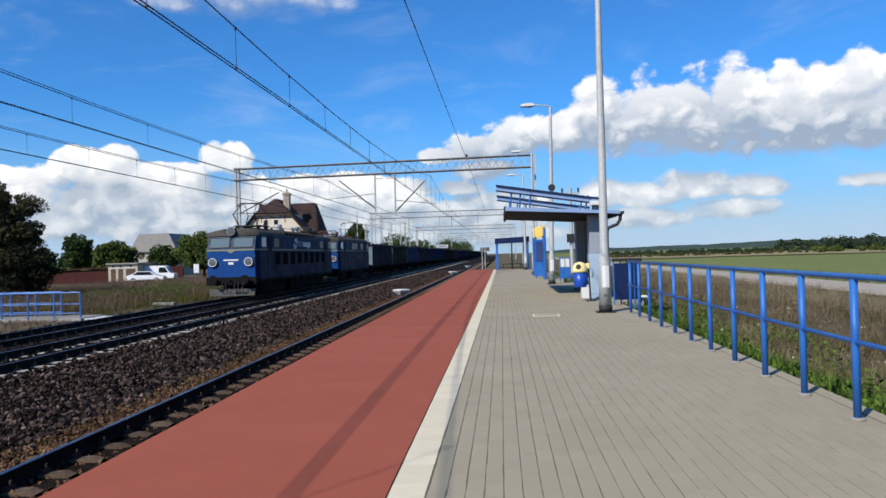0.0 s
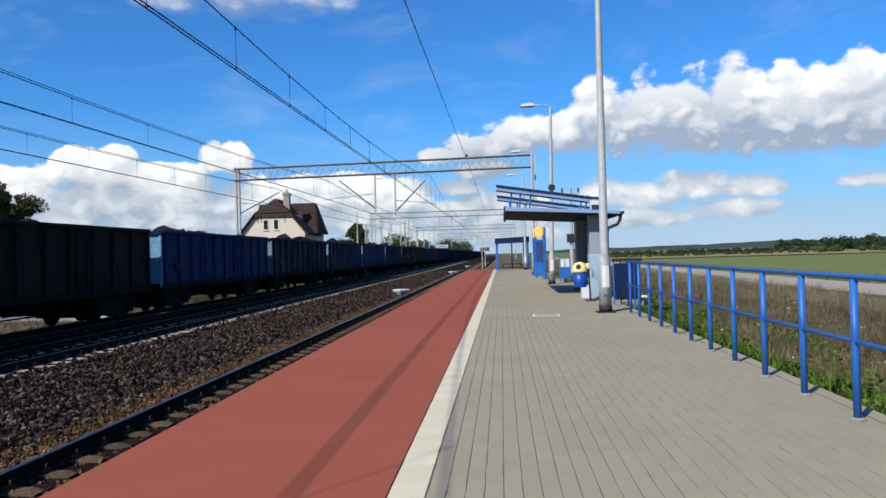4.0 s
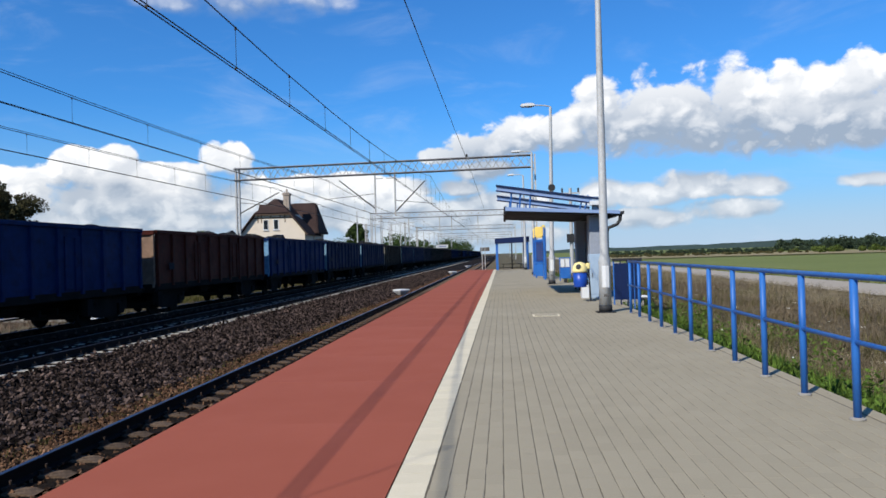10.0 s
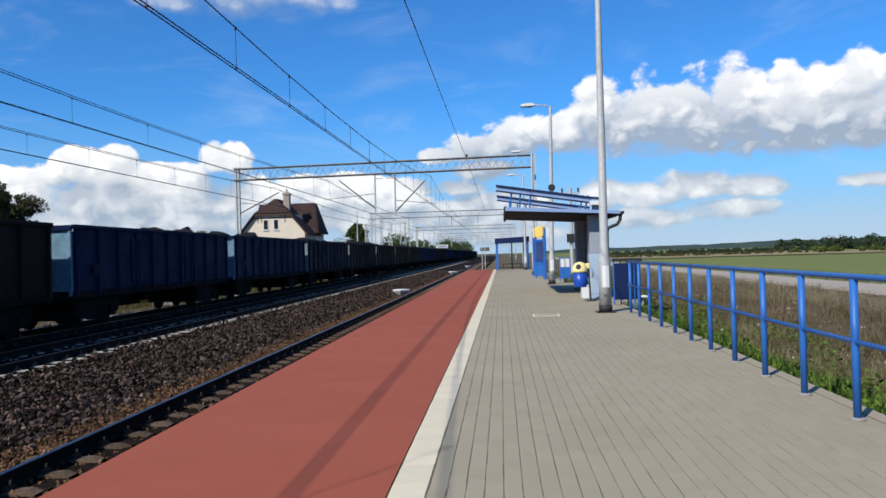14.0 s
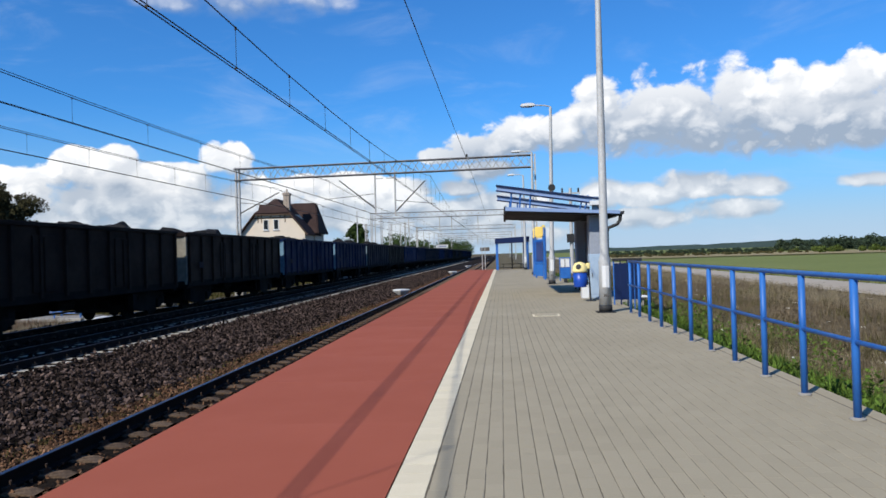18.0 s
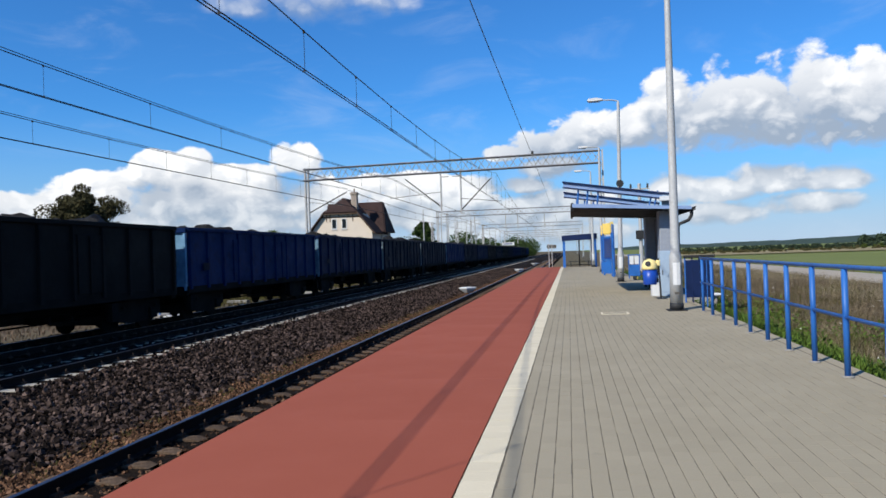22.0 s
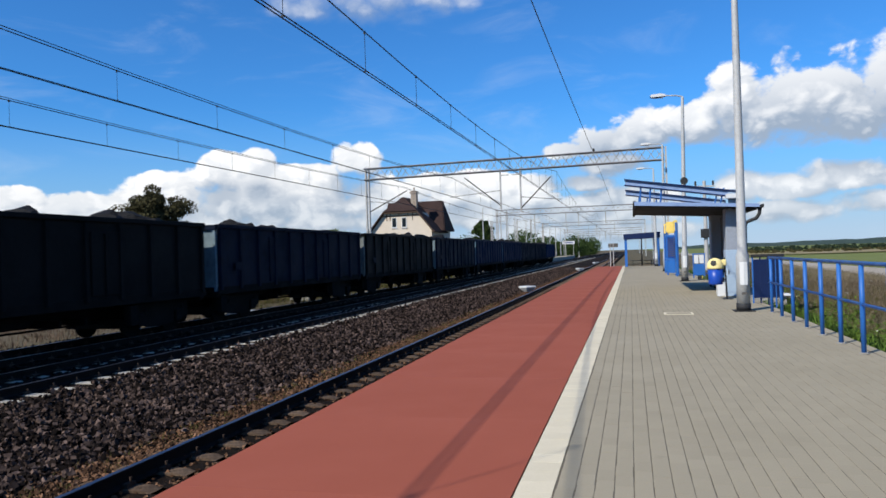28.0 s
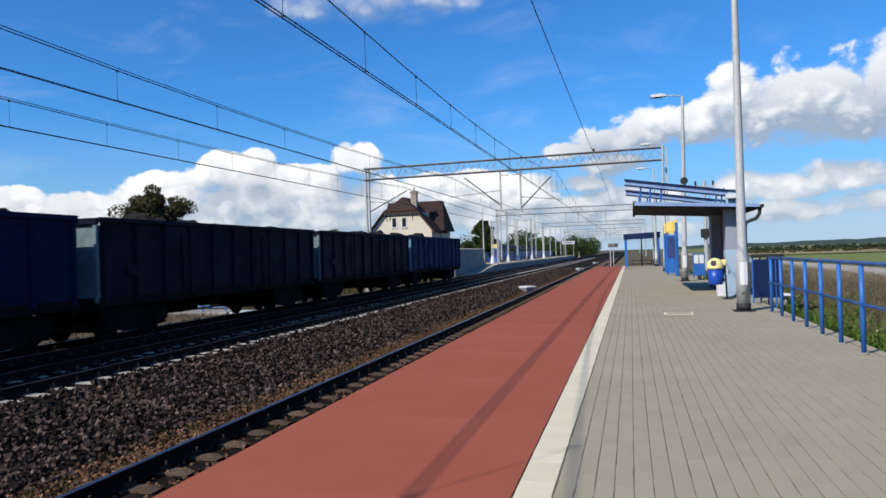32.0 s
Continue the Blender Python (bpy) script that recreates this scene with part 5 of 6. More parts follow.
def shelter():
    s = thing("platform_shelter", (0, 0, 0), "platform shelter with dark hung roof, blue beams and grey columns", "shelter")
    y0, y1 = 21.8, 27.3
    slope = [(0.18, 2.56), (3.42, 2.36), (3.42, 2.47), (0.18, 2.70)]
    part("roof", prism(slope, "y", y0, y1), M["roof_dark"], s, "dark roof deck")
    part("fascia", prism([(0.14, 2.59), (3.45, 2.40), (3.45, 2.49), (0.14, 2.70)], "y", y0 - 0.05, y0), M["beam_web"], s, "pale blue roof edge")
    part("side_fascia", box(0.10, 0.18, y0, y1, 2.50, 2.72), M["roof_dark"], s)
    part("gutter", prism([(3.42, 2.36), (3.56, 2.38), (3.58, 2.48), (3.54, 2.48), (3.52, 2.41), (3.42, 2.40)], "y", y0, y1), M["black"], s, "dark gutter")
    part("downpipe", pipe([(3.48, y0 + 0.1, 2.40), (3.46, y0 + 0.1, 2.22), (3.38, y0 + 0.1, 2.10), (3.25, y0 + 0.1, 2.05), (3.12, y0 + 0.1, 2.0), (3.08, y0 + 0.1, 1.9), (3.08, y0 + 0.1, 0.0)], 0.05, 10), M["black"], s, "bent black downpipe", True)
    for y in (22.2, 26.2):
        b = bmesh.new()
        a, c = Vector((-0.12, y, 3.40)), Vector((3.10, y, 2.88))
        for dz, hgt, wid in ((0.0, 0.045, 0.16), (-0.165, 0.035, 0.16)):
            prism([(a.x, a.z + dz), (c.x, c.z + dz), (c.x, c.z + dz - hgt), (a.x, a.z + dz - hgt)], "y", y - wid / 2, y + wid / 2, b)
        part("roof_beam_flange", b, M["navy"], s, "dark-blue sloping beam flange")
        part("roof_beam_web", prism([(a.x + 0.02, a.z - 0.035), (c.x, c.z - 0.035), (c.x, c.z - 0.165), (a.x + 0.02, a.z - 0.165)], "y", y - 0.03, y + 0.03), M["beam_web"], s, "slate-blue beam web")
        for x in (0.35, 0.62, 0.92):
            top = 3.40 - 0.52 * (x + 0.12) / 3.22
            part("hanger", tube((x, y, top - 0.02), (x - 0.05, y, 2.68), 0.03, sides=6), M["blue_paint"], s, "blue hanger rod")
        for x in (2.45, 2.60):
            part("hanger", tube((x, y, 3.0), (x - 0.12, y, 2.52), 0.025, sides=6), M["blue_paint"], s)
        part("column", box(2.62, 3.02, y + 0.1, y + 0.75, 0.0, 2.45, 0.02), M["column_grey"], s, "blue-grey clad column")
        part("column_head", box(2.70, 3.05, y - 0.05, y + 0.05, 2.4, 2.95), M["pale_blue"], s)
    part("switch_case", box(2.62, 2.98, 21.96, 22.10, 2.68, 2.81, 0.01), M["white"], s, "cream-white switch case under the beam")
    part("back_wall", box(2.93, 3.0, 22.6, 27.0, 0.0, 2.3), M["grey_wall"], s, "dark grey back wall")
    part("bench_seat", box(2.45, 2.90, 23.6, 26.8, 0.42, 0.47, 0.01), M["blue_paint"], s, "blue bench seat")
    for y in (23.8, 25.2, 26.6):
        part("bench_leg", box(2.55, 2.85, y - 0.03, y + 0.03, 0.0, 0.42), M["black"], s)
    return s


shelter()

cab = thing("electric_cabinet", (2.47, 21.2, 0), "pale blue-grey electric cabinet beside the shelter", "cabinet")
part("body", box(0.0, 0.32, 0.0, 0.5, 0.0, 1.25, 0.012), M["pale_blue"], cab)
part("door", box(0.03, 0.29, -0.012, 0.0, 0.12, 1.18, 0.003), M["pale_blue"], cab)
part("handle", box(0.05, 0.07, -0.03, -0.012, 0.6, 0.72), M["grime_grey"], cab)
wb = thing("cable_box", (2.24, 21.2, 0), "small white cable box on the paving", "box")
part("body", box(0.0, 0.2, 0.0, 0.4, 0.0, 0.34, 0.012), M["white"], wb)
part("lid", box(-0.01, 0.21, -0.01, 0.41, 0.34, 0.365, 0.006), M["white"], wb)


def timetable(x, y, label):
    t = thing("timetable_board", (x, y, 0), label, "notice board", "timetable boards")
    for dy in (-0.45, 0.45):
        part("post", box(-0.035, 0.035, dy - 0.035, dy + 0.035, 0.0, 2.55), M["blue_paint"], t, "blue square post")
    part("header", box(-0.06, 0.06, -0.42, 0.42, 2.14, 2.66, 0.01), M["yellow"], t, "yellow header panel")
    f = part("display_case", box(-0.05, 0.05, -0.41, 0.41, 0.75, 2.0, 0.01), M["blue_paint"], t, "blue display case")
    part("poster", box(-0.058, -0.052, -0.34, 0.34, 0.85, 1.9), M["dark_blue"], f, "dark-blue timetable sheet")
    for k in range(9):
        part("text_line", box(-0.0605, -0.0585, -0.28, 0.28, 0.95 + k * 0.1, 0.98 + k * 0.1), M["grime_grey"], f)
    part("lower_panel", box(-0.03, 0.03, -0.41, 0.41, 0.1, 0.7), M["blue_paint"], t)
    return t


horn = thing("loudspeaker", (2.14, 31.0, 4.0), "small round black loudspeaker horn on the lamp post", "loudspeaker")
part("horn", lathe([(0.05, -0.10), (0.07, 0.0), (0.15, 0.10), (0.15, 0.13)], 16), M["black"], horn).matrix_basis = pose(0, 0, 0, 90, 0, 0)
part("clamp", box(-0.09, 0.09, 0.06, 0.26, -0.03, 0.03), M["black"], horn)
tt = timetable(2.08, 36.9, "blue timetable stand with a yellow header board")
copy_thing(tt, pose(2.0, 38.6, 0, 0, 0, 30))
copy_thing(tt, pose(2.05, 41.6, 0, 0, 0, 35))


def far_shelter(x0, x1, y0, y1):
    s = thing("waiting_shelter", (0, y0, 0), "blue steel waiting shelter with glass walls at the platform end", "shelter", "waiting shelters")
    d = y1 - y0
    part("roof", prism([(x0 - 0.15, 2.12), (x1 + 0.15, 2.18), (x1 + 0.15, 2.62), (x0 - 0.15, 2.52)], "y", -0.2, d + 0.2), M["navy"], s, "dark-blue roof")
    for x in (x0, x1):
        for y in (0.0, d):
            part("post", box(x - 0.09, x + 0.09, y - 0.09, y + 0.09, 0.0, 2.32), M["blue_paint"], s, "blue square post")
    part("middle_post", box((x0 + x1) / 2 - 0.05, (x0 + x1) / 2 + 0.05, d - 0.05, d + 0.05, 0.0, 2.32), M["black"], s)
    part("glass_pane", box(x0 + 0.1, (x0 + x1) / 2 - 0.06, d - 0.01, d + 0.01, 0.15, 2.2), M["pane"], s, "clear glass pane")
    part("glass_pane", box((x0 + x1) / 2 + 0.06, x1 - 0.1, d - 0.01, d + 0.01, 0.15, 2.2), M["pane"], s, "clear glass pane")
    part("side_panel", box(x1 - 0.35, x1 + 0.03, 0.1, 0.16, 0.1, 2.2), M["navy"], s, "dark-blue side panel")
    part("bottom_rail", box(x0, x1, d - 0.04, d + 0.04, 0.1, 0.16), M["black"], s)
    part("bench", box(x0 + 0.3, x1 - 0.3, d - 0.55, d - 0.15, 0.40, 0.45), M["black"], s)
    for x in (x0 + 0.5, x1 - 0.5):
        part("bench_leg", box(x - 0.03, x + 0.03, d - 0.5, d - 0.2, 0.0, 0.4), M["black"], s)
    return s


far_shelter(-0.38, 2.05, 59.2, 61.6)

man = thing("inspection_cover", (0.62, 15.7, 0.0), "inspection cover with a pale worn frame in the paving", "cover")
part("cover", box(0.04, 0.53, 0.04, 0.46, 0.0, 0.006), M["paver"], man)
for x0, x1, y0, y1 in ((0.0, 0.57, 0.0, 0.04), (0.0, 0.57, 0.46, 0.5), (0.0, 0.04, 0.04, 0.46), (0.53, 0.57, 0.04, 0.46)):
    part("frame_bar", box(x0, x1, y0, y1, 0.0, 0.008), M["white_paver"], man)

for x in (-1.62, -1.38):
    sp = thing("stop_sign_post", (x, 61.3, 0), "thin grey sign post at the end of the red strip", "sign post", "sign posts")
    part("post", tube((0, 0, 0), (0, 0, 1.9), 0.035), M["silver"], sp)
    if x < -1.5:
        part("sign", box(-0.15, 0.62, -0.02, 0.02, 1.55, 1.85), M["grime_grey"], sp, "small grey sign plate")

# dark blue panelled guard by the steps
gd = thing("stair_guard", (2.74, 18.6, 0), "dark-blue panelled guard at the platform steps", "guard")
for k in range(4):
    part("panel", box(0.02 + k * 0.165, 0.165 + k * 0.165, 0.0, 0.03, 0.12, 1.02), M["navy"], gd, "dark-blue steel panel")
    part("post", tube((0.01 + k * 0.165, 0.015, -0.02 if k < 2 else -0.9), (0.01 + k * 0.165, 0.015, 1.07), 0.018), M["blue_paint"] if k in (0, 3) else M["navy"], gd)
part("top_rail", box(-0.02, 0.70, -0.03, 0.06, 1.07, 1.14, 0.01), M["black"], gd, "black hand rail")
blk = thing("kerb_block", (4.0, 22.2, -1.05), "thin white slab on a concrete foot beside the steps", "slab")
part("slab", box(-0.2, 0.25, 0, 0.35, 0.97, 1.03, 0.01), M["white"], blk, "thin white slab")
part("foot", box(-0.1, 0.15, 0.1, 0.25, -0.1, 0.97), M["concrete"], blk)
fg = thing("platform_barrier", (2.62, 34.0, 0), "blue barrier with two white notices at the platform side", "barrier")
for x in (0.0, 0.46):
    part("post", tube((x, 0, 0), (x, 0, 1.05), 0.025), M["blue_paint"], fg)
part("panel", box(0.03, 0.43, -0.02, 0.02, 0.12, 0.62), M["blue_paint"], fg)
for x in (0.03, 0.25):
    part("notice", box(x, x + 0.18, -0.03, 0.0, 0.64, 1.0), M["white"], fg, "white notice")
part("top_rail", tube((-0.05, 0, 1.05), (0.5, 0, 1.05), 0.022), M["blue_paint"], fg)
bp = thing("wheel_stop", (2.66, 32.4, 0), "low yellow and black painted block on the paving", "block")
part("yellow_end", box(0.16, 0.34, 0, 0.2, 0, 0.14, 0.02), M["yellow"], bp, "yellow painted end")
part("black_end", box(0.0, 0.16, 0, 0.2, 0, 0.14, 0.02), M["black"], bp, "black painted end")

# ---- beyond the tracks ----
def scatter(n, x0, x1, y0, y1, z, power=1.0):
    u = rng.random(n) ** power
    x, y = rng.uniform(x0, x1, n), y0 + (y1 - y0) * u
    return np.stack([x, y, z(x, y) if callable(z) else np.full(n, z)], 1)


def clumps(c, k, spread):
    """Thickens a scatter into tufts."""
    t = np.repeat(c, k, 0)
    t[:, :2] += rng.normal(0, spread, (len(t), 2))
    return t


def bank(x, y):
    return np.interp(x, [2.96, 3.6, 4.6, 6.5, 12], [-0.16, -0.5, -0.9, -1.05, -1.05])


def grow(name, centres, height, width, lean, mat, label):
    tagged(part(name, blades(name, centres, height, width, lean, mat)), label, "grass", kind="stuff")


def patchy(c, scale, low, high, seed):
    """Keeps the points of a scatter where a slow noise lies between two values."""
    v = np.array([noise.noise(Vector((p[0] * scale, p[1] * scale * 0.6, seed))) for p in c])
    return c[(v > low) & (v < high)]


def bushes(name, c, k, spread, height, size, mat, label):
    """Low leafy plants: leaf sprays heaped round each point."""
    t = clumps(c, k, spread)
    t[:, 2] += height * rng.random(len(t)) ** 1.4 * np.repeat(rng.uniform(0.5, 1.0, len(c)), k)
    tagged(part(name, leaves(name, t, size, mat)), label, "weeds", kind="stuff")


grow("bank_weeds", clumps(scatter(2600, 3.25, 4.6, 2.0, 58, bank, 1.5), 16, 0.10), (0.10, 0.40), (0.010, 0.028), 0.8, M["green_grass"], "green weeds growing along the platform edge")
grow("bank_grass", clumps(patchy(scatter(2600, 3.8, 8.0, 2.5, 70, bank, 1.4), 0.55, -0.10, 2, 2), 16, 0.14), (0.15, 0.5), (0.006, 0.016), 0.9, M["olive_grass"], "half-dry grass on the bank beside the platform")
grow("tall_dry_grass", clumps(patchy(scatter(6600, 5.0, 16.4, 4.0, 90, bank, 1.3), 0.17, -0.06, 2, 5), 16, 0.22), (0.10, 0.46), (0.004, 0.011), 1.1, M["dry_grass"], "dry straw-coloured grass beyond the platform")
grow("withered_grass", clumps(patchy(scatter(8000, 4.4, 16.4, 4.0, 90, bank, 1.3), 0.17, -2, 0.08, 5), 16, 0.22), (0.10, 0.44), (0.004, 0.012), 1.1, M["withered"], "withered rusty-brown grass beyond the platform")
grow("meadow_weeds", clumps(patchy(scatter(1500, 4.3, 14.0, 4.0, 80, bank, 1.3), 0.4, 0.12, 2, 9), 18, 0.25), (0.12, 0.42), (0.012, 0.03), 0.8, M["rust_green"], "patches of green weeds among the dry grass")
grow("verge_grass", clumps(scatter(900, 20.8, 26.0, 10, 120, -1.05, 1.2), 12, 0.3), (0.1, 0.35), (0.01, 0.03), 0.6, M["olive_grass"], "short grass along the gravel road")
bushes("broad_weeds", patchy(scatter(1500, 3.2, 4.9, 2.5, 40, bank, 1.5), 0.9, -0.12, 2, 1), 26, 0.10, 0.42, (0.018, 0.045), M["green_grass"], "broad-leaved green weeds against the platform kerb")
bushes("nettle_patch", patchy(scatter(900, 3.9, 7.0, 3.0, 45, bank, 1.5), 0.5, 0.0, 2, 4), 34, 0.16, 0.62, (0.018, 0.05), M["green_grass"], "leafy green weeds on the bank")
bushes("brown_weeds", patchy(scatter(1100, 4.8, 15, 4, 60, bank, 1.4), 0.45, 0.02, 2, 7), 40, 0.20, 0.66, (0.012, 0.035), M["withered"], "withered brown weed stalks in the grass")
bushes("pale_weeds", patchy(scatter(600, 5.5, 15, 4, 60, bank, 1.4), 0.5, 0.10, 2, 12), 30, 0.22, 0.5, (0.012, 0.03), M["dry_grass"], "pale dry seed heads among the grass")
c = scatter(55, 4.4, 12, 4.5, 40, bank, 1.5)
c[:, 2] += rng.uniform(0.4, 0.75, len(c))
tagged(part("flower_heads", leaves("flower_heads", clumps(c, 5, 0.035), (0.008, 0.02), M["flower"])), "small white flower heads among the dry grass", "flowers", kind="stuff")
grow("far_side_dry_grass", clumps(scatter(5200, -46, -19.5, 34, 96, GROUND), 18, 0.4), (0.25, 0.75), (0.006, 0.016), 0.9, M["rust_grass"], "dry rusty-brown grass beyond the far track")
grow("far_side_green_grass", clumps(scatter(1700, -30, -18.2, 33.5, 80, GROUND), 14, 0.35), (0.12, 0.45), (0.012, 0.035), 0.6, M["rust_green"], "green and yellow weeds beside the far track")
grow("footway_grass", clumps(scatter(900, -34, -18.4, 17, 31, GROUND), 14, 0.3), (0.06, 0.22), (0.01, 0.03), 0.7, M["rust_grass"], "short dry grass before the footway")
bushes("verge_bushes", scatter(150, -29, -19.8, 44, 62, GROUND), 60, 0.42, 1.0, (0.03, 0.07), M["leaf_light"], "yellow-green low bushes beside the far track")
bushes("verge_herbs", scatter(420, -36, -18.6, 34, 50, GROUND), 40, 0.30, 0.5, (0.025, 0.06), M["rust_green"], "dull green herbs beside the far track")
grow("track_weeds", clumps(scatter(420, -6.3, -5.35, 3, 34, -0.96), 12, 0.06), (0.02, 0.07), (0.004, 0.010), 1.2, M["rust_green"], "small weeds growing in the ballast")


def tree(x, y, base, height, spread, crown_low, mat, label, seed, n=5200, leaf=(0.10, 0.24), category="tree"):
    r = np.random.default_rng(seed)
    t = thing("tree", (x, y, base), label, category)
    bm = bmesh.new()
    trunk_r = height * 0.028
    lean = r.normal(0, 0.03, 2)
    prev = Vector((0, 0, -0.1))
    for k in range(1, 6):
        z = height * 0.78 * k / 5
        p = Vector((lean[0] * z + r.normal(0, 0.05), lean[1] * z + r.normal(0, 0.05), z))
        tube(prev, p, trunk_r * (1.12 - 0.18 * (k - 1)), trunk_r * (1.12 - 0.18 * k), 9, bm)
        prev = p
    part("trunk", bm, M["bark"], t, "grey-brown trunk")
    pts = []
    limbs = 11
    for k in range(limbs):
        a = 2.4 * k + r.uniform(-0.4, 0.4)
        z0 = height * (crown_low + (0.72 - crown_low) * k / limbs)
        reach = spread * r.uniform(0.5, 0.85) * math.sin(math.pi * min(0.95, 0.25 + 0.6 * (k + 1) / limbs)) ** 0.6
        z1 = min(z0 + height * r.uniform(0.10, 0.24), height * 0.88)
        mid = Vector((math.cos(a) * reach * 0.5, math.sin(a) * reach * 0.5, z0 + (z1 - z0) * 0.65))
        end = Vector((math.cos(a) * reach, math.sin(a) * reach, z1))
        lb = tube((lean[0] * z0, lean[1] * z0, z0), mid, trunk_r * 0.42, trunk_r * 0.25, 6)
        tube(mid, end, trunk_r * 0.25, trunk_r * 0.08, 6, lb)
        part("limb", lb, M["bark"], t)
        for q in (mid, end, mid.lerp(end, 0.5)):
            pts.append((q, r.uniform(0.4, 0.8) * spread * 0.30))
    low, high = height * crown_low, height
    middle, tall = 0.5 * (low + high), 0.5 * (high - low)
    for _ in range(110):
        d = Vector(r.normal(size=3)).normalized() * r.uniform(0.15, 1.0) ** 0.42 * r.uniform(0.72, 0.90)
        swell = 1.0 + 0.16 * noise.noise(d * 2.3 + Vector((seed, 0, 0)))
        pts.append((Vector((d.x * spread * swell, d.y * spread * swell, middle + d.z * tall * swell)), spread * r.uniform(0.13, 0.27)))
    cs = []
    per = n // len(pts)
    for q, rad in pts:
        v = r.normal(size=(per, 3))
        v /= np.linalg.norm(v, axis=1)[:, None]
        v *= rad * r.uniform(0.35, 1.0, (per, 1)) ** 0.5
        v[:, 2] *= 0.72
        cs.append(v + np.array(q))
    cs = np.concatenate(cs)
    cs = cs[cs[:, 2] > 0.15]
    part("crown", leaves("crown", cs, leaf, mat), None, t, "ragged leafy crown")
    return t


tree(-37.5, 52.5, GROUND, 9.0, 3.75, 0.14, M["leaf_dark"], "dark autumn-tinged tree with a broad ragged crown", 3, 46000, (0.06, 0.14))
tree(-35.2, 51.5, GROUND, 4.6, 2.9, 0.0, M["leaf_deep"], "dark dense shrub under the autumn tree", 11, 20000, (0.06, 0.13), "shrub")
tree(-41.5, 50.0, GROUND, 5.4, 3.4, 0.03, M["leaf_deep"], "dark tree leaning over the grass verge", 8, 20000, (0.08, 0.17))
tree(-62.0, 104.0, GROUND, 7.4, 2.6, 0.15, M["leaf"], "round green tree behind the garages", 4, 10920, (0.11, 0.24))
tree(-54.0, 100.0, GROUND, 6.0, 3.6, 0.12, M["leaf_light"], "yellow-green bushy tree behind the garages", 5, 10920, (0.11, 0.24))
tree(-49.0, 104.0, GROUND, 5.2, 2.6, 0.12, M["leaf"], "green bushy tree behind the garages", 9, 9880, (0.11, 0.24))
tree(-40.0, 97.0, GROUND, 6.6, 4.2, 0.10, M["leaf_light"], "broad green tree beside the parked cars", 6, 13520, (0.11, 0.24))
tree(-36.5, 95.0, GROUND, 6.2, 3.2, 0.08, M["leaf"], "green bush beside the parked cars", 12, 10400, (0.11, 0.24))
tree(-22.6, 116.0, GROUND, 8.4, 2.2, 0.15, M["leaf"], "dark green tree beside the house", 7, 10920, (0.11, 0.24))


def house():
    """Cream gabled house: a front wing with a half-hipped gable and a main range behind it."""
    h = thing("house", (-34.5, 110.0, GROUND), "cream rendered house with a brown half-hipped tiled roof", "house")
    hw, eave, hip, ridge, cut = 4.9, 6.4, 9.75, 11.65, 2.5
    part("front_wall", prism([(-hw, 0), (hw, 0), (hw, eave), (cut, hip - 0.4), (-cut, hip - 0.4), (-hw, eave)], "y", 0.0, 7.0), M["cream"], h, "cream rendered gable")
    part("main_wall", box(-4.0, 5.15, 5.2, 10.8, 0.0, 6.5), M["cream"], h, "cream rendered main wall")

    def window(x, y, z0, z1, w, panes):
        win = part("window", box(x - w / 2, x + w / 2, y - 0.05, y + 0.02, z0, z1), M["white"], h, "white-framed window")
        each = (w - 0.1) / panes
        for k in range(panes):
            a = x - w / 2 + 0.05 + each * k
            part("pane", box(a + 0.04, a + each - 0.04, y - 0.07, y - 0.045, z0 + 0.1, z1 - 0.1), M["glass"], win)
        part("sill", box(x - w / 2 - 0.08, x + w / 2 + 0.08, y - 0.14, y, z0 - 0.1, z0 - 0.02), M["white"], win)
    for x in (-1.1, 0.5):
        window(x, 0, 6.9, 8.5, 0.8, 1)
    for x in (-2.8, 0.0, 2.8):
        window(x, 0, 3.9, 5.3, 1.3, 2)
        window(x, 0, 0.9, 2.4, 1.3, 2)
    for z in (0.9, 3.9):
        win = part("window", box(5.13, 5.18, 7.6, 8.7, z, z + 1.5), M["white"], h, "white-framed window")
        part("pane", box(5.175, 5.19, 7.7, 8.6, z + 0.1, z + 1.4), M["glass"], win)


    def sheet(pts, thick=0.16):
        bm = bmesh.new()
        f = bm.faces.new([bm.verts.new(p) for p in pts])
        bm.normal_update()
        n = f.normal.copy()
        if n.z < 0:
            n = -n
        ext = bmesh.ops.extrude_face_region(bm, geom=[f])
        bmesh.ops.translate(bm, verts=[v for v in ext["geom"] if isinstance(v, bmesh.types.BMVert)], vec=n * thick)
        bmesh.ops.recalc_face_normals(bm, faces=bm.faces[:])
        return bm
    for x in (-2.3, -1.75, -0.3, 1.15, 1.9):
        part("timber_post", box(x - 0.07, x + 0.07, -0.035, 0.0, 8.62 if abs(x) < 1.5 else 8.0, hip - 0.4), M["timber"], h, "dark framing post")
    part("timber_beam", box(-3.0, 3.0, -0.05, 0.0, 8.62, 8.82), M["timber"], h, "dark framing beam")
    part("hip_soffit", box(-cut - 0.3, cut + 0.3, -0.5, 0.02, hip - 0.62, hip - 0.42), M["timber"], h, "dark boarded soffit")
    o, q, low = 0.5, 0.45, eave - 0.42
    for s in (-1, 1):
        part("roof_slope", sheet([(s * (hw + o), -q, low), (s * (cut + 0.02), -q, hip - 0.33), (0, 1.5, ridge), (0, 8.1, ridge), (s * (hw + o), 8.1, low)]), M["tile_roof"], h, "brown tiled roof slope")
        part("barge_board", pipe([(s * (hw + o + 0.05), -q - 0.06, low + 0.02), (s * (cut + 0.1), -q - 0.06, hip - 0.3)], 0.12, 4), M["timber"], h, "dark barge board")
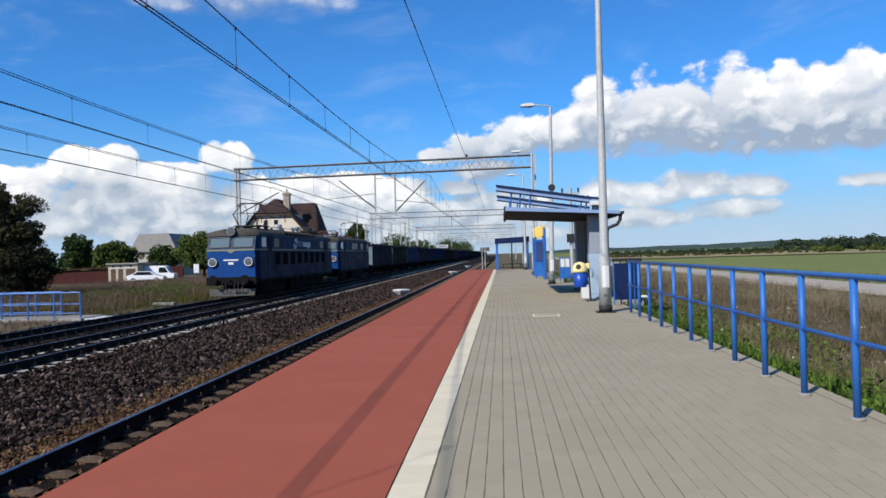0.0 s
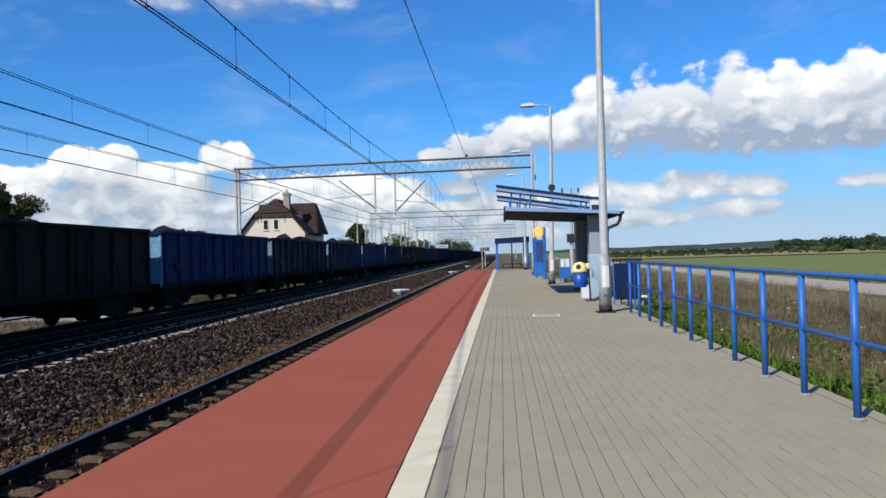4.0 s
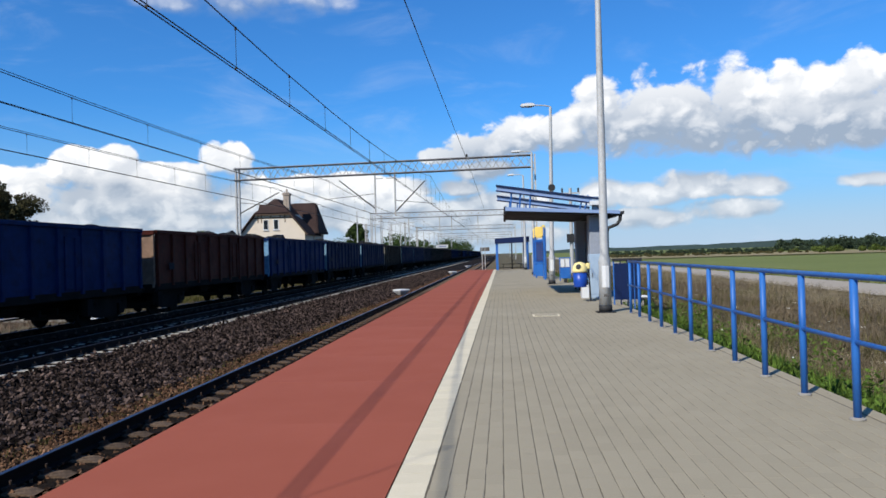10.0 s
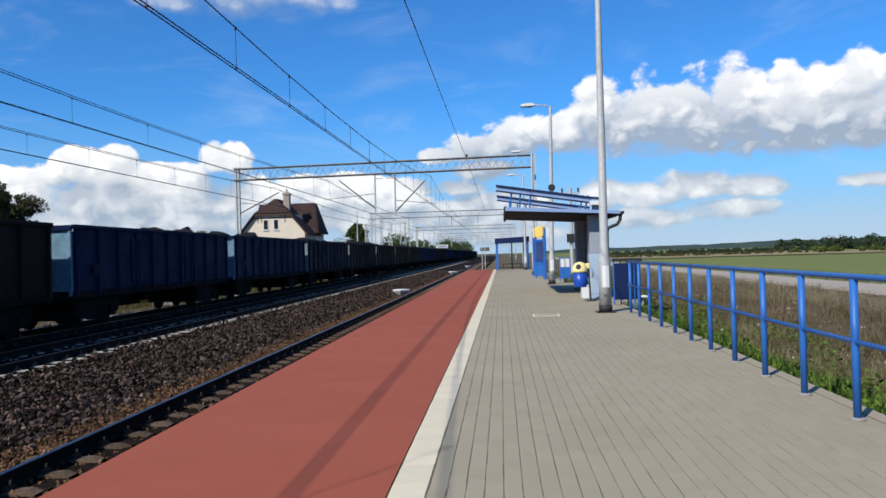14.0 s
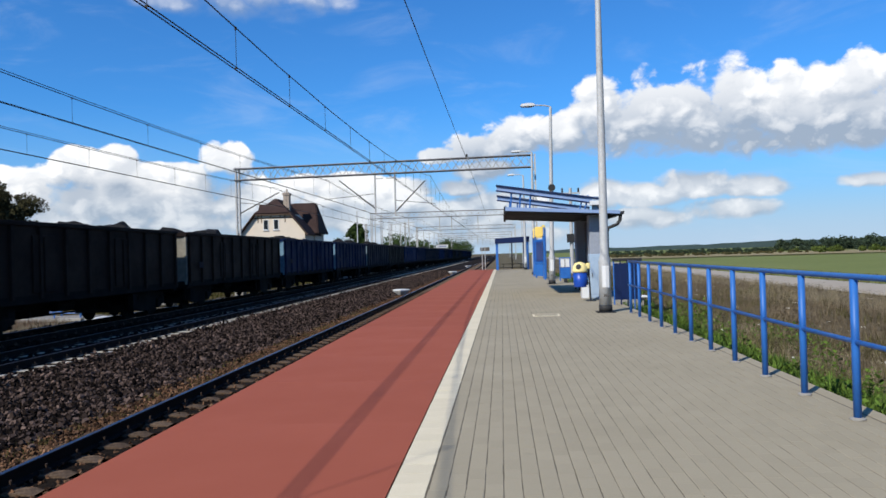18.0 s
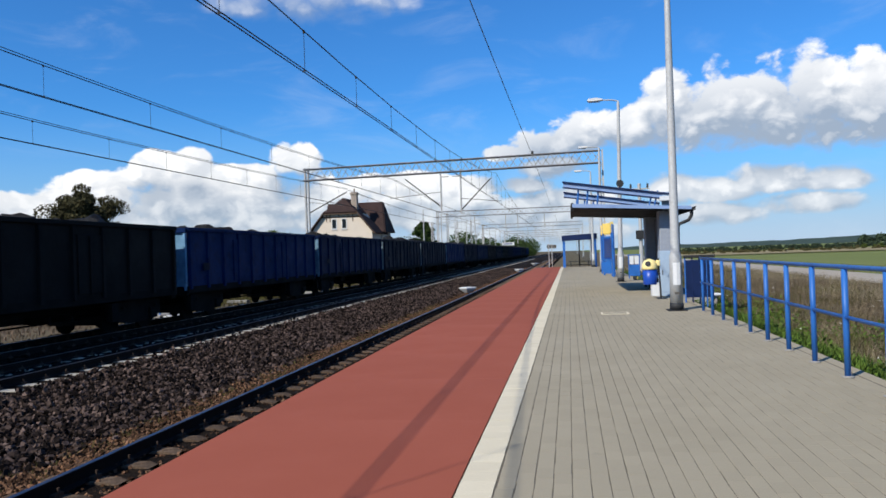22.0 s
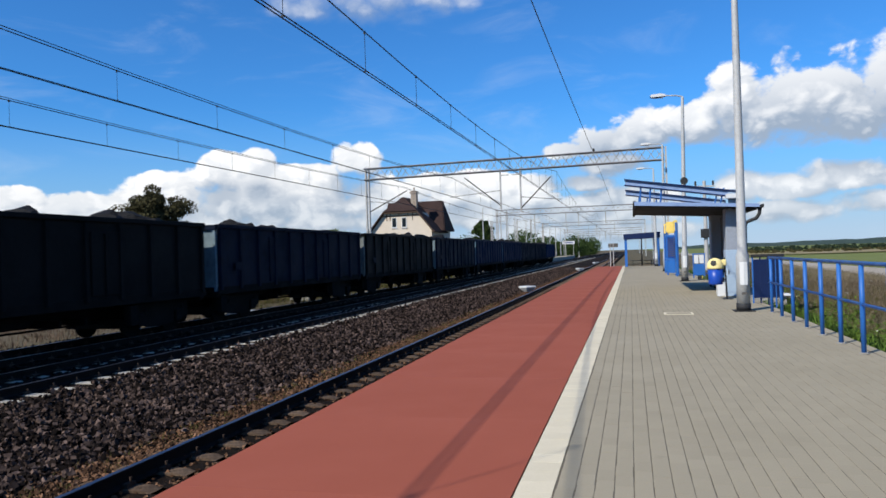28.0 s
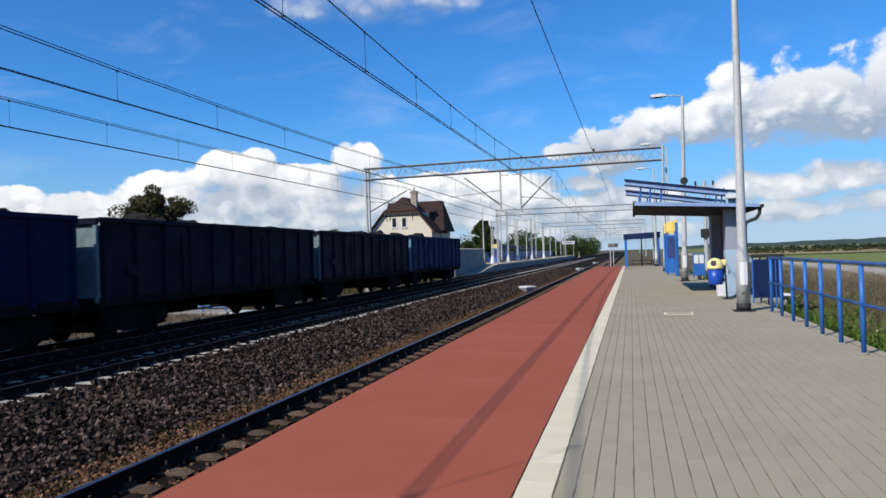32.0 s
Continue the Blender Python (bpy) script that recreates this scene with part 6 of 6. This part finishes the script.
    part("half_hip", sheet([(-cut - 0.25, -q - 0.08, hip - 0.42), (cut + 0.25, -q - 0.08, hip - 0.42), (0, 1.55, ridge + 0.02)]), M["tile_roof"], h, "brown tiled half hip")
    part("roof_slope", sheet([(-4.6, 4.7, 6.3), (5.7, 4.7, 6.3), (4.6, 7.9, ridge - 0.35), (-4.6, 7.9, ridge - 0.35)]), M["tile_roof"], h, "brown tiled main roof slope")
    part("roof_slope", sheet([(-4.6, 11.4, 6.3), (5.7, 11.4, 6.3), (4.6, 8.3, ridge - 0.35), (-4.6, 8.3, ridge - 0.35)]), M["tile_roof"], h, "brown tiled main roof slope")
    part("hip_end", sheet([(5.7, 4.7, 6.3), (5.7, 11.4, 6.3), (4.6, 8.3, ridge - 0.35), (4.6, 7.9, ridge - 0.35)]), M["tile_roof"], h, "brown tiled hip end")
    c = part("chimney", box(0.9, 1.85, 2.6, 3.5, 8.6, 12.75, 0.03), M["brick"], h, "pale brick chimney")
    part("chimney_cap", box(0.78, 1.97, 2.48, 3.62, 12.35, 12.6), M["brick"], c)
    part("chimney_pot", lathe([(0.14, 12.75), (0.12, 13.3)], 10, at=(1.4, 3.0, 0)), M["brick"], c)
    return h


house()


def garages():
    g = thing("garage_row", (-49.1, 89.0, GROUND), "low grey plastered garage block with three dark doors", "garage")
    part("wall", box(0, 3.8, 0, 5, 0, 2.35), M["garage_wall"], g)
    part("roof", prism([(-0.15, 2.35), (3.95, 2.35), (3.95, 2.5), (-0.15, 2.5)], "y", -0.3, 5.2), M["grey_roof"], g, "flat grey roof")
    for x, w in ((0.35, 0.6), (1.3, 0.6), (2.3, 1.2)):
        d = part("door", box(x, x + w, -0.05, 0.02, 0, 1.8), M["timber"], g, "dark wooden door")
        part("door_frame", box(x - 0.06, x + w + 0.06, -0.03, 0.01, 1.8, 1.87), M["white"], d)
    for x in (0.5, 1.5, 2.8):
        part("vent", box(x, x + 0.25, -0.04, 0.01, 2.0, 2.2), M["black"], g)
    s = thing("long_shed", (-59.5, 90.0, GROUND), "long low red-brown shed behind the grass", "shed")
    part("wall", box(0, 10.2, 0, 4, 0, 1.7), M["red_wall"], s)
    part("roof", prism([(0, 1.7), (10.3, 1.9), (10.3, 2.05), (0, 1.85)], "y", -0.3, 4.2), M["red_wall"], s)
    f = thing("board_fence", (-46.5, 94.8, GROUND), "reddish low wall beside the white van", "wall")
    part("wall_panel", box(0, 4.5, 0, 0.2, 0, 1.9), M["red_wall"], f)
    k = thing("kiosk", (-37.5, 92.5, GROUND), "dark low outbuilding near the tracks", "shed")
    part("wall", box(0, 3.5, 0, 3, 0, 2.2), M["timber"], k)
    part("roof", box(-0.2, 3.7, -0.2, 3.2, 2.2, 2.35), M["grey_roof"], k)
    b = thing("far_house", (-66.0, 128.0, GROUND), "distant house with a grey pitched roof", "house")
    part("wall", box(0, 8, 0, 8, 0, 4.5), M["garage_wall"], b)
    part("roof", prism([(-0.5, 4.4), (8.5, 4.4), (7.0, 7.6), (1.5, 7.6)], "y", -0.5, 8.5), M["grey_roof"], b, "grey pitched roof")
    part("window", box(3.2, 4.2, -0.05, 0.0, 2.4, 3.6), M["glass"], b)


garages()


def car(x, y, turn, label, van=False):
    """A parked car: body, cabin, windows, wheels and lamps."""
    c = thing("parked_van" if van else "parked_car", pose(x, y, GROUND + 0.02, 0, 0, turn), label, "van" if van else "car", "parked vehicles")
    if van:
        out = [(-2.4, 0.35), (2.4, 0.35), (2.45, 0.95), (1.9, 1.1), (1.4, 1.85), (1.1, 2.0), (-2.35, 2.05), (-2.45, 0.9)]
        glass_out = [(1.75, 1.12), (1.32, 1.78), (0.55, 1.78), (0.55, 1.12)]
    else:
        out = [(-2.1, 0.35), (2.1, 0.35), (2.15, 0.72), (1.2, 0.9), (0.55, 1.38), (-0.9, 1.42), (-1.75, 0.98), (-2.15, 0.9)]
        glass_out = [(1.05, 0.93), (0.5, 1.32), (-0.85, 1.35), (-1.5, 0.98)]
    part("body", prism(out, "y", -0.85, 0.85), M["car_white"], c, "white painted body")
    for s in (-1, 1):
        part("side_window", prism(glass_out, "y", s * 0.83, s * 0.865), M["glass"], c, "dark side window")
        for wx in (-1.35, 1.35):
            w = part("wheel", disc((wx, s * 0.72, 0.31), 0.31, (0, s, 0), 0.16, 18), M["tyre"], c)
            part("rim", disc((wx, s * 0.87, 0.31), 0.19, (0, s, 0), 0.02, 14), M["galv"], w)
    part("headlight", box(2.02, 2.12, -0.75, -0.45, 0.62, 0.76), M["lamp_glass"], c)
    part("headlight", box(2.02, 2.12, 0.45, 0.75, 0.62, 0.76), M["lamp_glass"], c)
    return c


car(-43.4, 87.5, 12, "white parked hatchback car in front of the garages")
car(-44.3, 92.0, 8, "white parked van behind the cars", True)
bx = thing("white_board", (-38.6, 91.0, GROUND), "small white notice board beside the outbuilding", "sign")
part("board", box(-0.35, 0.35, -0.03, 0.03, 1.0, 2.1), M["white"], bx)
part("post", box(-0.05, 0.05, 0.03, 0.1, 0, 1.6), M["timber"], bx)


def crossing_rail(y, start):
    r = thing("crossing_railing", (0, y, GROUND + 0.12), "blue-painted railing of the footway beyond the far track", "railing", "footway railings")
    for x in [start - 1.2 * k for k in range(6)]:
        part("post", tube((x, 0, 0.0), (x, 0, 1.08), 0.035, sides=8), M["blue_paint"], r)
    for z in (1.1, 0.6, 0.2):
        part("rail", tube((start - 6.2, 0, z), (start, 0, z), 0.03 if z > 1 else 0.02, sides=8), M["blue_paint"], r)
    return r


crossing_rail(30.9, -18.35)
crossing_rail(32.0, -19.9)
slab = thing("footway_slab", (0, 30.5, GROUND - 0.1), "pale concrete footway slab between blue railings", "slab", kind="structure")
part("slab", box(-27, -18.1, 0, 1.9, 0, 0.22, 0.01), M["concrete"], slab)
part("step", box(-18.1, -17.5, 0.2, 1.7, 0, 0.18, 0.01), M["white"], slab)
mk = thing("track_marker", (-18.6, 39.5, GROUND + 0.05), "low white concrete marker beside the far track", "marker")
part("marker_block", box(-0.6, 0.6, -0.2, 0.2, 0, 0.16, 0.02), M["concrete"], mk)


# ---- the opposite platform ----
def far_platform():
    p = thing("platform_opposite", (0, 0, 0), "opposite platform with a pale edge and grey wall", "platform", kind="structure")
    y0, y1 = 92.0, 225.0
    part("platform_body", box(-22.0, -16.45, y0, y1, -1.3, -0.08), M["concrete"], p)
    part("platform_edge", box(-17.0, -16.40, y0, y1, -0.08, 0.0), M["white_paver"], p, "pale edge slabs")
    part("paving", box(-22.0, -17.0, y0, y1, -0.08, -0.004), M["paver_far"], p)
    part("ramp", prism([(y0 - 12, -1.2), (y0, -1.2), (y0, -0.05), (y0 - 12, -0.95)], "x", -21.5, -16.6), M["concrete"], p)
    w = thing("panel_wall", (-18.6, 77.5, GROUND), "grey ribbed metal fence panels beside the tracks", "fence")
    for k in range(13):
        part("fence_panel", box(-0.04, 0.04, k * 1.32, k * 1.32 + 1.28, 1.1, 3.0), M["grey_roof"], w, "grey ribbed panel")
        part("fence_post", box(-0.07, 0.07, k * 1.32 - 0.05, k * 1.32 + 0.03, 0, 3.1), M["silver"], w)
    part("plinth", box(-0.2, 0.2, 0, 17.1, 0, 1.1), M["concrete"], w, "concrete plinth")
    f = thing("platform_fence", (-21.8, 0, 0), "blue barred fence along the opposite platform", "fence")
    for k in range(40):
        part("fence_panel", box(-0.02, 0.02, 96 + k * 3.0, 98.9 + k * 3.0, 0.1, 1.6), M["dark_blue"] if k % 2 else M["blue_paint"], f)
    for k in range(9):
        l = copy_thing(lamp, pose(-19.0, 97.0 + k * 14.0, 0, 0, 0, 180))
        tagged(l, "pale lamp post on the opposite platform")
    for y, hh in ((99.0, 5.8), (112.0, 7.6), (122.0, 6.8), (140.0, 7.8), (160.0, 7.6)):
        m = thing("line_mast", (-18.2, y, 0), "pale lattice line mast on the opposite platform", "mast", "line masts")
        lattice_mast(m, 0, 0, 0, hh)
        part("cross_arm", tube((-0.2, 0, hh - 0.3), (1.8, 0, hh - 0.1), 0.04, sides=6), M["silver"], m)
        part("mast_foot", lathe([(0.34, 0), (0.30, 0.4), (0.16, 1.1)], 8), M["white"], m)
    for y in (124.0, 143.0):
        s = far_shelter(-21.3, -18.6, y, y + 5)
        tagged(s, "blue waiting shelter on the opposite platform")
    b = copy_thing(tt, pose(-18.8, 104.0, 0, 0, 0, 90))
    tagged(b, "blue stand with a yellow header on the opposite platform")
    n = thing("station_sign", (-17.8, 221.0, 0), "white station name board on two posts", "sign")
    part("board", box(-1.8, 1.8, -0.05, 0.05, 3.4, 4.3), M["white"], n, "white board")
    part("name_bar", box(-1.3, 1.3, -0.07, -0.05, 3.7, 4.0), M["dark_blue"], n)
    for x in (-1.4, 1.4):
        part("post", tube((x, 0, 0), (x, 0, 3.5), 0.06), M["silver"], n)


far_platform()


def wood(name, n, x0, x1, y0, y1, height, leafsize, mat, label, count=60):
    """A distant belt of trees: many ragged heads of leaf clumps in one mesh."""
    cs = []
    for k in range(count):
        x, y = rng.uniform(x0, x1), rng.uniform(y0, y1)
        h = height * (0.45 + 0.9 * rng.random() ** 2)
        v = rng.normal(size=(n // count, 3))
        v /= np.linalg.norm(v, axis=1)[:, None]
        v *= rng.uniform(0.3, 1.0, (len(v), 1)) ** 0.5 * np.array([h * 0.55, h * 0.5, h * 0.5])
        cs.append(v + np.array([x, y, GROUND + h * 0.48]))
    c = np.concatenate(cs)
    c = c[c[:, 2] > GROUND - 0.5]
    tagged(part(name, leaves(name, c, leafsize, mat)), label, "woodland", kind="stuff")


wood("hedge_line", 46000, 84, 230, 192, 240, 1.9, (0.16, 0.40), M["leaf_light"], "yellow-green bushes at the far edge of the meadow", 150)
wood("scrub_strip", 22000, 26, 86, 205, 245, 0.85, (0.12, 0.30), M["scrub"], "brown and olive scrub along the far field edge", 170)
wood("tree_belt", 30000, 44, 135, 280, 350, 1.5, (0.16, 0.42), M["far_wood"], "low dark trees beyond the field", 300)
wood("tree_belt", 60000, 122, 330, 280, 360, 4.4, (0.25, 0.6), M["far_wood"], "dark belt of trees beyond the field", 210)
wood("tree_belt", 30000, 190, 620, 400, 460, 6.0, (0.35, 0.9), M["far_wood"], "bushy belt of trees behind the meadow", 160)


def fallow():
    bm, rows = bmesh.new(), []
    for i in range(40):
        x = 22 + i * 2.4
        rows.append([bm.verts.new((x, y + 5 * noise.noise(Vector((x * 0.07, y, 0))), GROUND + 0.16)) for y in (176, 190, 205, 250)])
    for a, b in zip(rows, rows[1:]):
        for k in range(3):
            bm.faces.new((a[k], b[k], b[k + 1], a[k + 1]))
    tagged(part("ground_fallow", bm, M["fallow"], None, "strip of brown fallow soil at the end of the meadow"), category="ground", kind="structure")


fallow()
wood("tree_belt", 16000, 330, 900, 900, 1100, 8, (1, 3), M["far_wood"], "far blue-green wooded hills", 120)
wood("tree_row", 36000, -60, -22, 190, 340, 8.5, (0.18, 0.42), M["leaf"], "row of green trees beyond the opposite platform", 46)
wood("tree_row", 16000, -24, -18, 250, 420, 8, (0.2, 0.45), M["leaf"], "slender trees along the far end of the line", 26)
wood("tree_belt", 48000, -420, -60, 170, 330, 7.5, (0.3, 0.7), M["leaf"], "green trees behind the gardens", 110)
wood("tree_belt", 16000, -900, -100, 600, 900, 12, (2, 5), M["far_wood"], "far dark woodland on the horizon", 90)


def utility_pole(x, y, top):
    p = thing("utility_pole", (x, y, GROUND), "grey concrete power pole with insulators and a switch box", "power pole")
    part("pole", lathe([(0.20, 0), (0.14, top)], 12), M["silver"], p, "grey concrete pole")
    part("cross_arm", box(-0.9, 0.9, -0.06, 0.06, top - 0.55, top - 0.43), M["silver"], p)
    for k in (-0.75, 0.0, 0.75):
        part("insulator", lathe([(0.05, top - 0.43), (0.11, top - 0.3), (0.07, top - 0.2), (0.11, top - 0.1), (0.04, top)], 8, at=(k, 0, 0)), M["wire"], p, "dark insulator")
    part("switch_box", box(-0.45, 0.45, -0.35, -0.12, 3.2, 4.0, 0.02), M["black"], p, "dark switch box")


utility_pole(6.55, 70.0, 8.3)


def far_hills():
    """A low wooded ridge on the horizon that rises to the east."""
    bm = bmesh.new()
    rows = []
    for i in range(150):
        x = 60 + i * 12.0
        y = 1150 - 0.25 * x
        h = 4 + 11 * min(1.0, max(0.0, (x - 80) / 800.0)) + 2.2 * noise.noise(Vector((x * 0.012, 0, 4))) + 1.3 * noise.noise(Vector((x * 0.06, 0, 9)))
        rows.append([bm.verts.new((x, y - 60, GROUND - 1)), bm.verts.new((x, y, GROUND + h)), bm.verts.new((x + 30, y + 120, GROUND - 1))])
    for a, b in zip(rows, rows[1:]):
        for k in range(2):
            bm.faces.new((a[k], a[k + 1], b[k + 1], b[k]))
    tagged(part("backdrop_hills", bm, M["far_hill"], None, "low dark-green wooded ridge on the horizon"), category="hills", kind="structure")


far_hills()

# ---- paving, laid piece by piece ----
def paving():
    pitch_x, pitch_y = 0.1095, 0.2050
    cols = int((RIGHT - 0.145 - WHITE_IN) / pitch_x)
    w, l = pitch_x - 0.0042, pitch_y - 0.0014
    brick = bmesh.new()
    lo = [brick.verts.new((x, y, -0.06)) for x, y in ((0, 0), (w, 0), (w, l), (0, l))]
    mi = [brick.verts.new((x, y, -0.003)) for x, y in ((0, 0), (w, 0), (w, l), (0, l))]
    c = 0.0025
    hi = [brick.verts.new((x, y, 0.0)) for x, y in ((c, 0.0003), (w - c, 0.0003), (w - c, l - 0.0003), (c, l - 0.0003))]
    for a, b in ((lo, mi), (mi, hi)):
        for i in range(4):
            brick.faces.new((a[i], a[(i + 1) % 4], b[(i + 1) % 4], b[i]))
    brick.faces.new(hi)
    me = finish("paver", brick, M["paver"])
    base = np.array([v.co for v in me.vertices])
    quads = np.array([list(p.vertices) for p in me.polygons])
    spots = []
    for j in range(-6, 290):
        for i in range(cols):
            y = 1.2 + j * pitch_y + (pitch_y / 2 if i % 2 else 0)
            spots.append((WHITE_IN + 0.012 + i * pitch_x + rng.normal(0, 0.0011), y, -0.0018 + 0.0010 * rng.random()))
    near = [s for s in spots if 3.0 <= s[1] < 4.98][:300]
    taken = set(near)
    for s in near:
        p = new("paver", me)
        p.parent, p.location = PLATFORM, s
    rest = np.array([s for s in spots if s not in taken and s[1] < P_END - 0.3])
    v = (base[None] + rest[:, None]).reshape(-1, 3)
    f = (quads[None] + (np.arange(len(rest)) * len(base))[:, None, None]).reshape(-1, 4)
    ob = part("pavers", mesh_of("pavers", v, f, M["paver_far"]), None, PLATFORM, "grey concrete pavers in long rows")
    tagged(ob, kind="stuff")
    part("paving_behind", box(WHITE_IN + 0.01, RIGHT - 0.15, P_BACK, -0.1, -0.012, -0.001), M["paver_far"], PLATFORM)
    wl = finish("white_paver", box(RED_IN + 0.006, WHITE_IN, 0.001, 0.198, -0.07, 0.0), M["white_paver"])
    for k in range(300):
        s = new("white_paver", wl)
        s.parent, s.location = PLATFORM, (rng.normal(0, 0.0012), 1.6 + k * 0.2, rng.uniform(-0.001, 0.002))
    part("white_strip_behind", box(RED_IN + 0.006, WHITE_IN, P_BACK, 1.59, -0.07, 0.0), M["white_paver"], PLATFORM)


paving()



def motions():
    """The whole train rolls towards and past the camera at about 19 m/s."""
    for ob, y0 in RUNNING:
        walk(ob, [(t, train_pose(y0 - s)) for t, s in TRAVEL])
    # the wheels of the locomotives roll until they have left the view
    speed = TRAVEL[1][1] / TRAVEL[1][0]
    for ob, y, r in TURNING:
        step = radians(75) * r / speed
        rows = [(0.0, 0.0)]
        while rows[-1][0] < 3.4:
            t = rows[-1][0] + max(2 / FPS, math.floor(step * FPS) / FPS)
            rows.append((t, math.degrees(t * speed / r)))
        walk(ob, [(t, pose(0, y, r, a % 360)) for t, a in rows] + [(32.0, pose(0, y, r, rows[-1][1] % 360))])


motions()
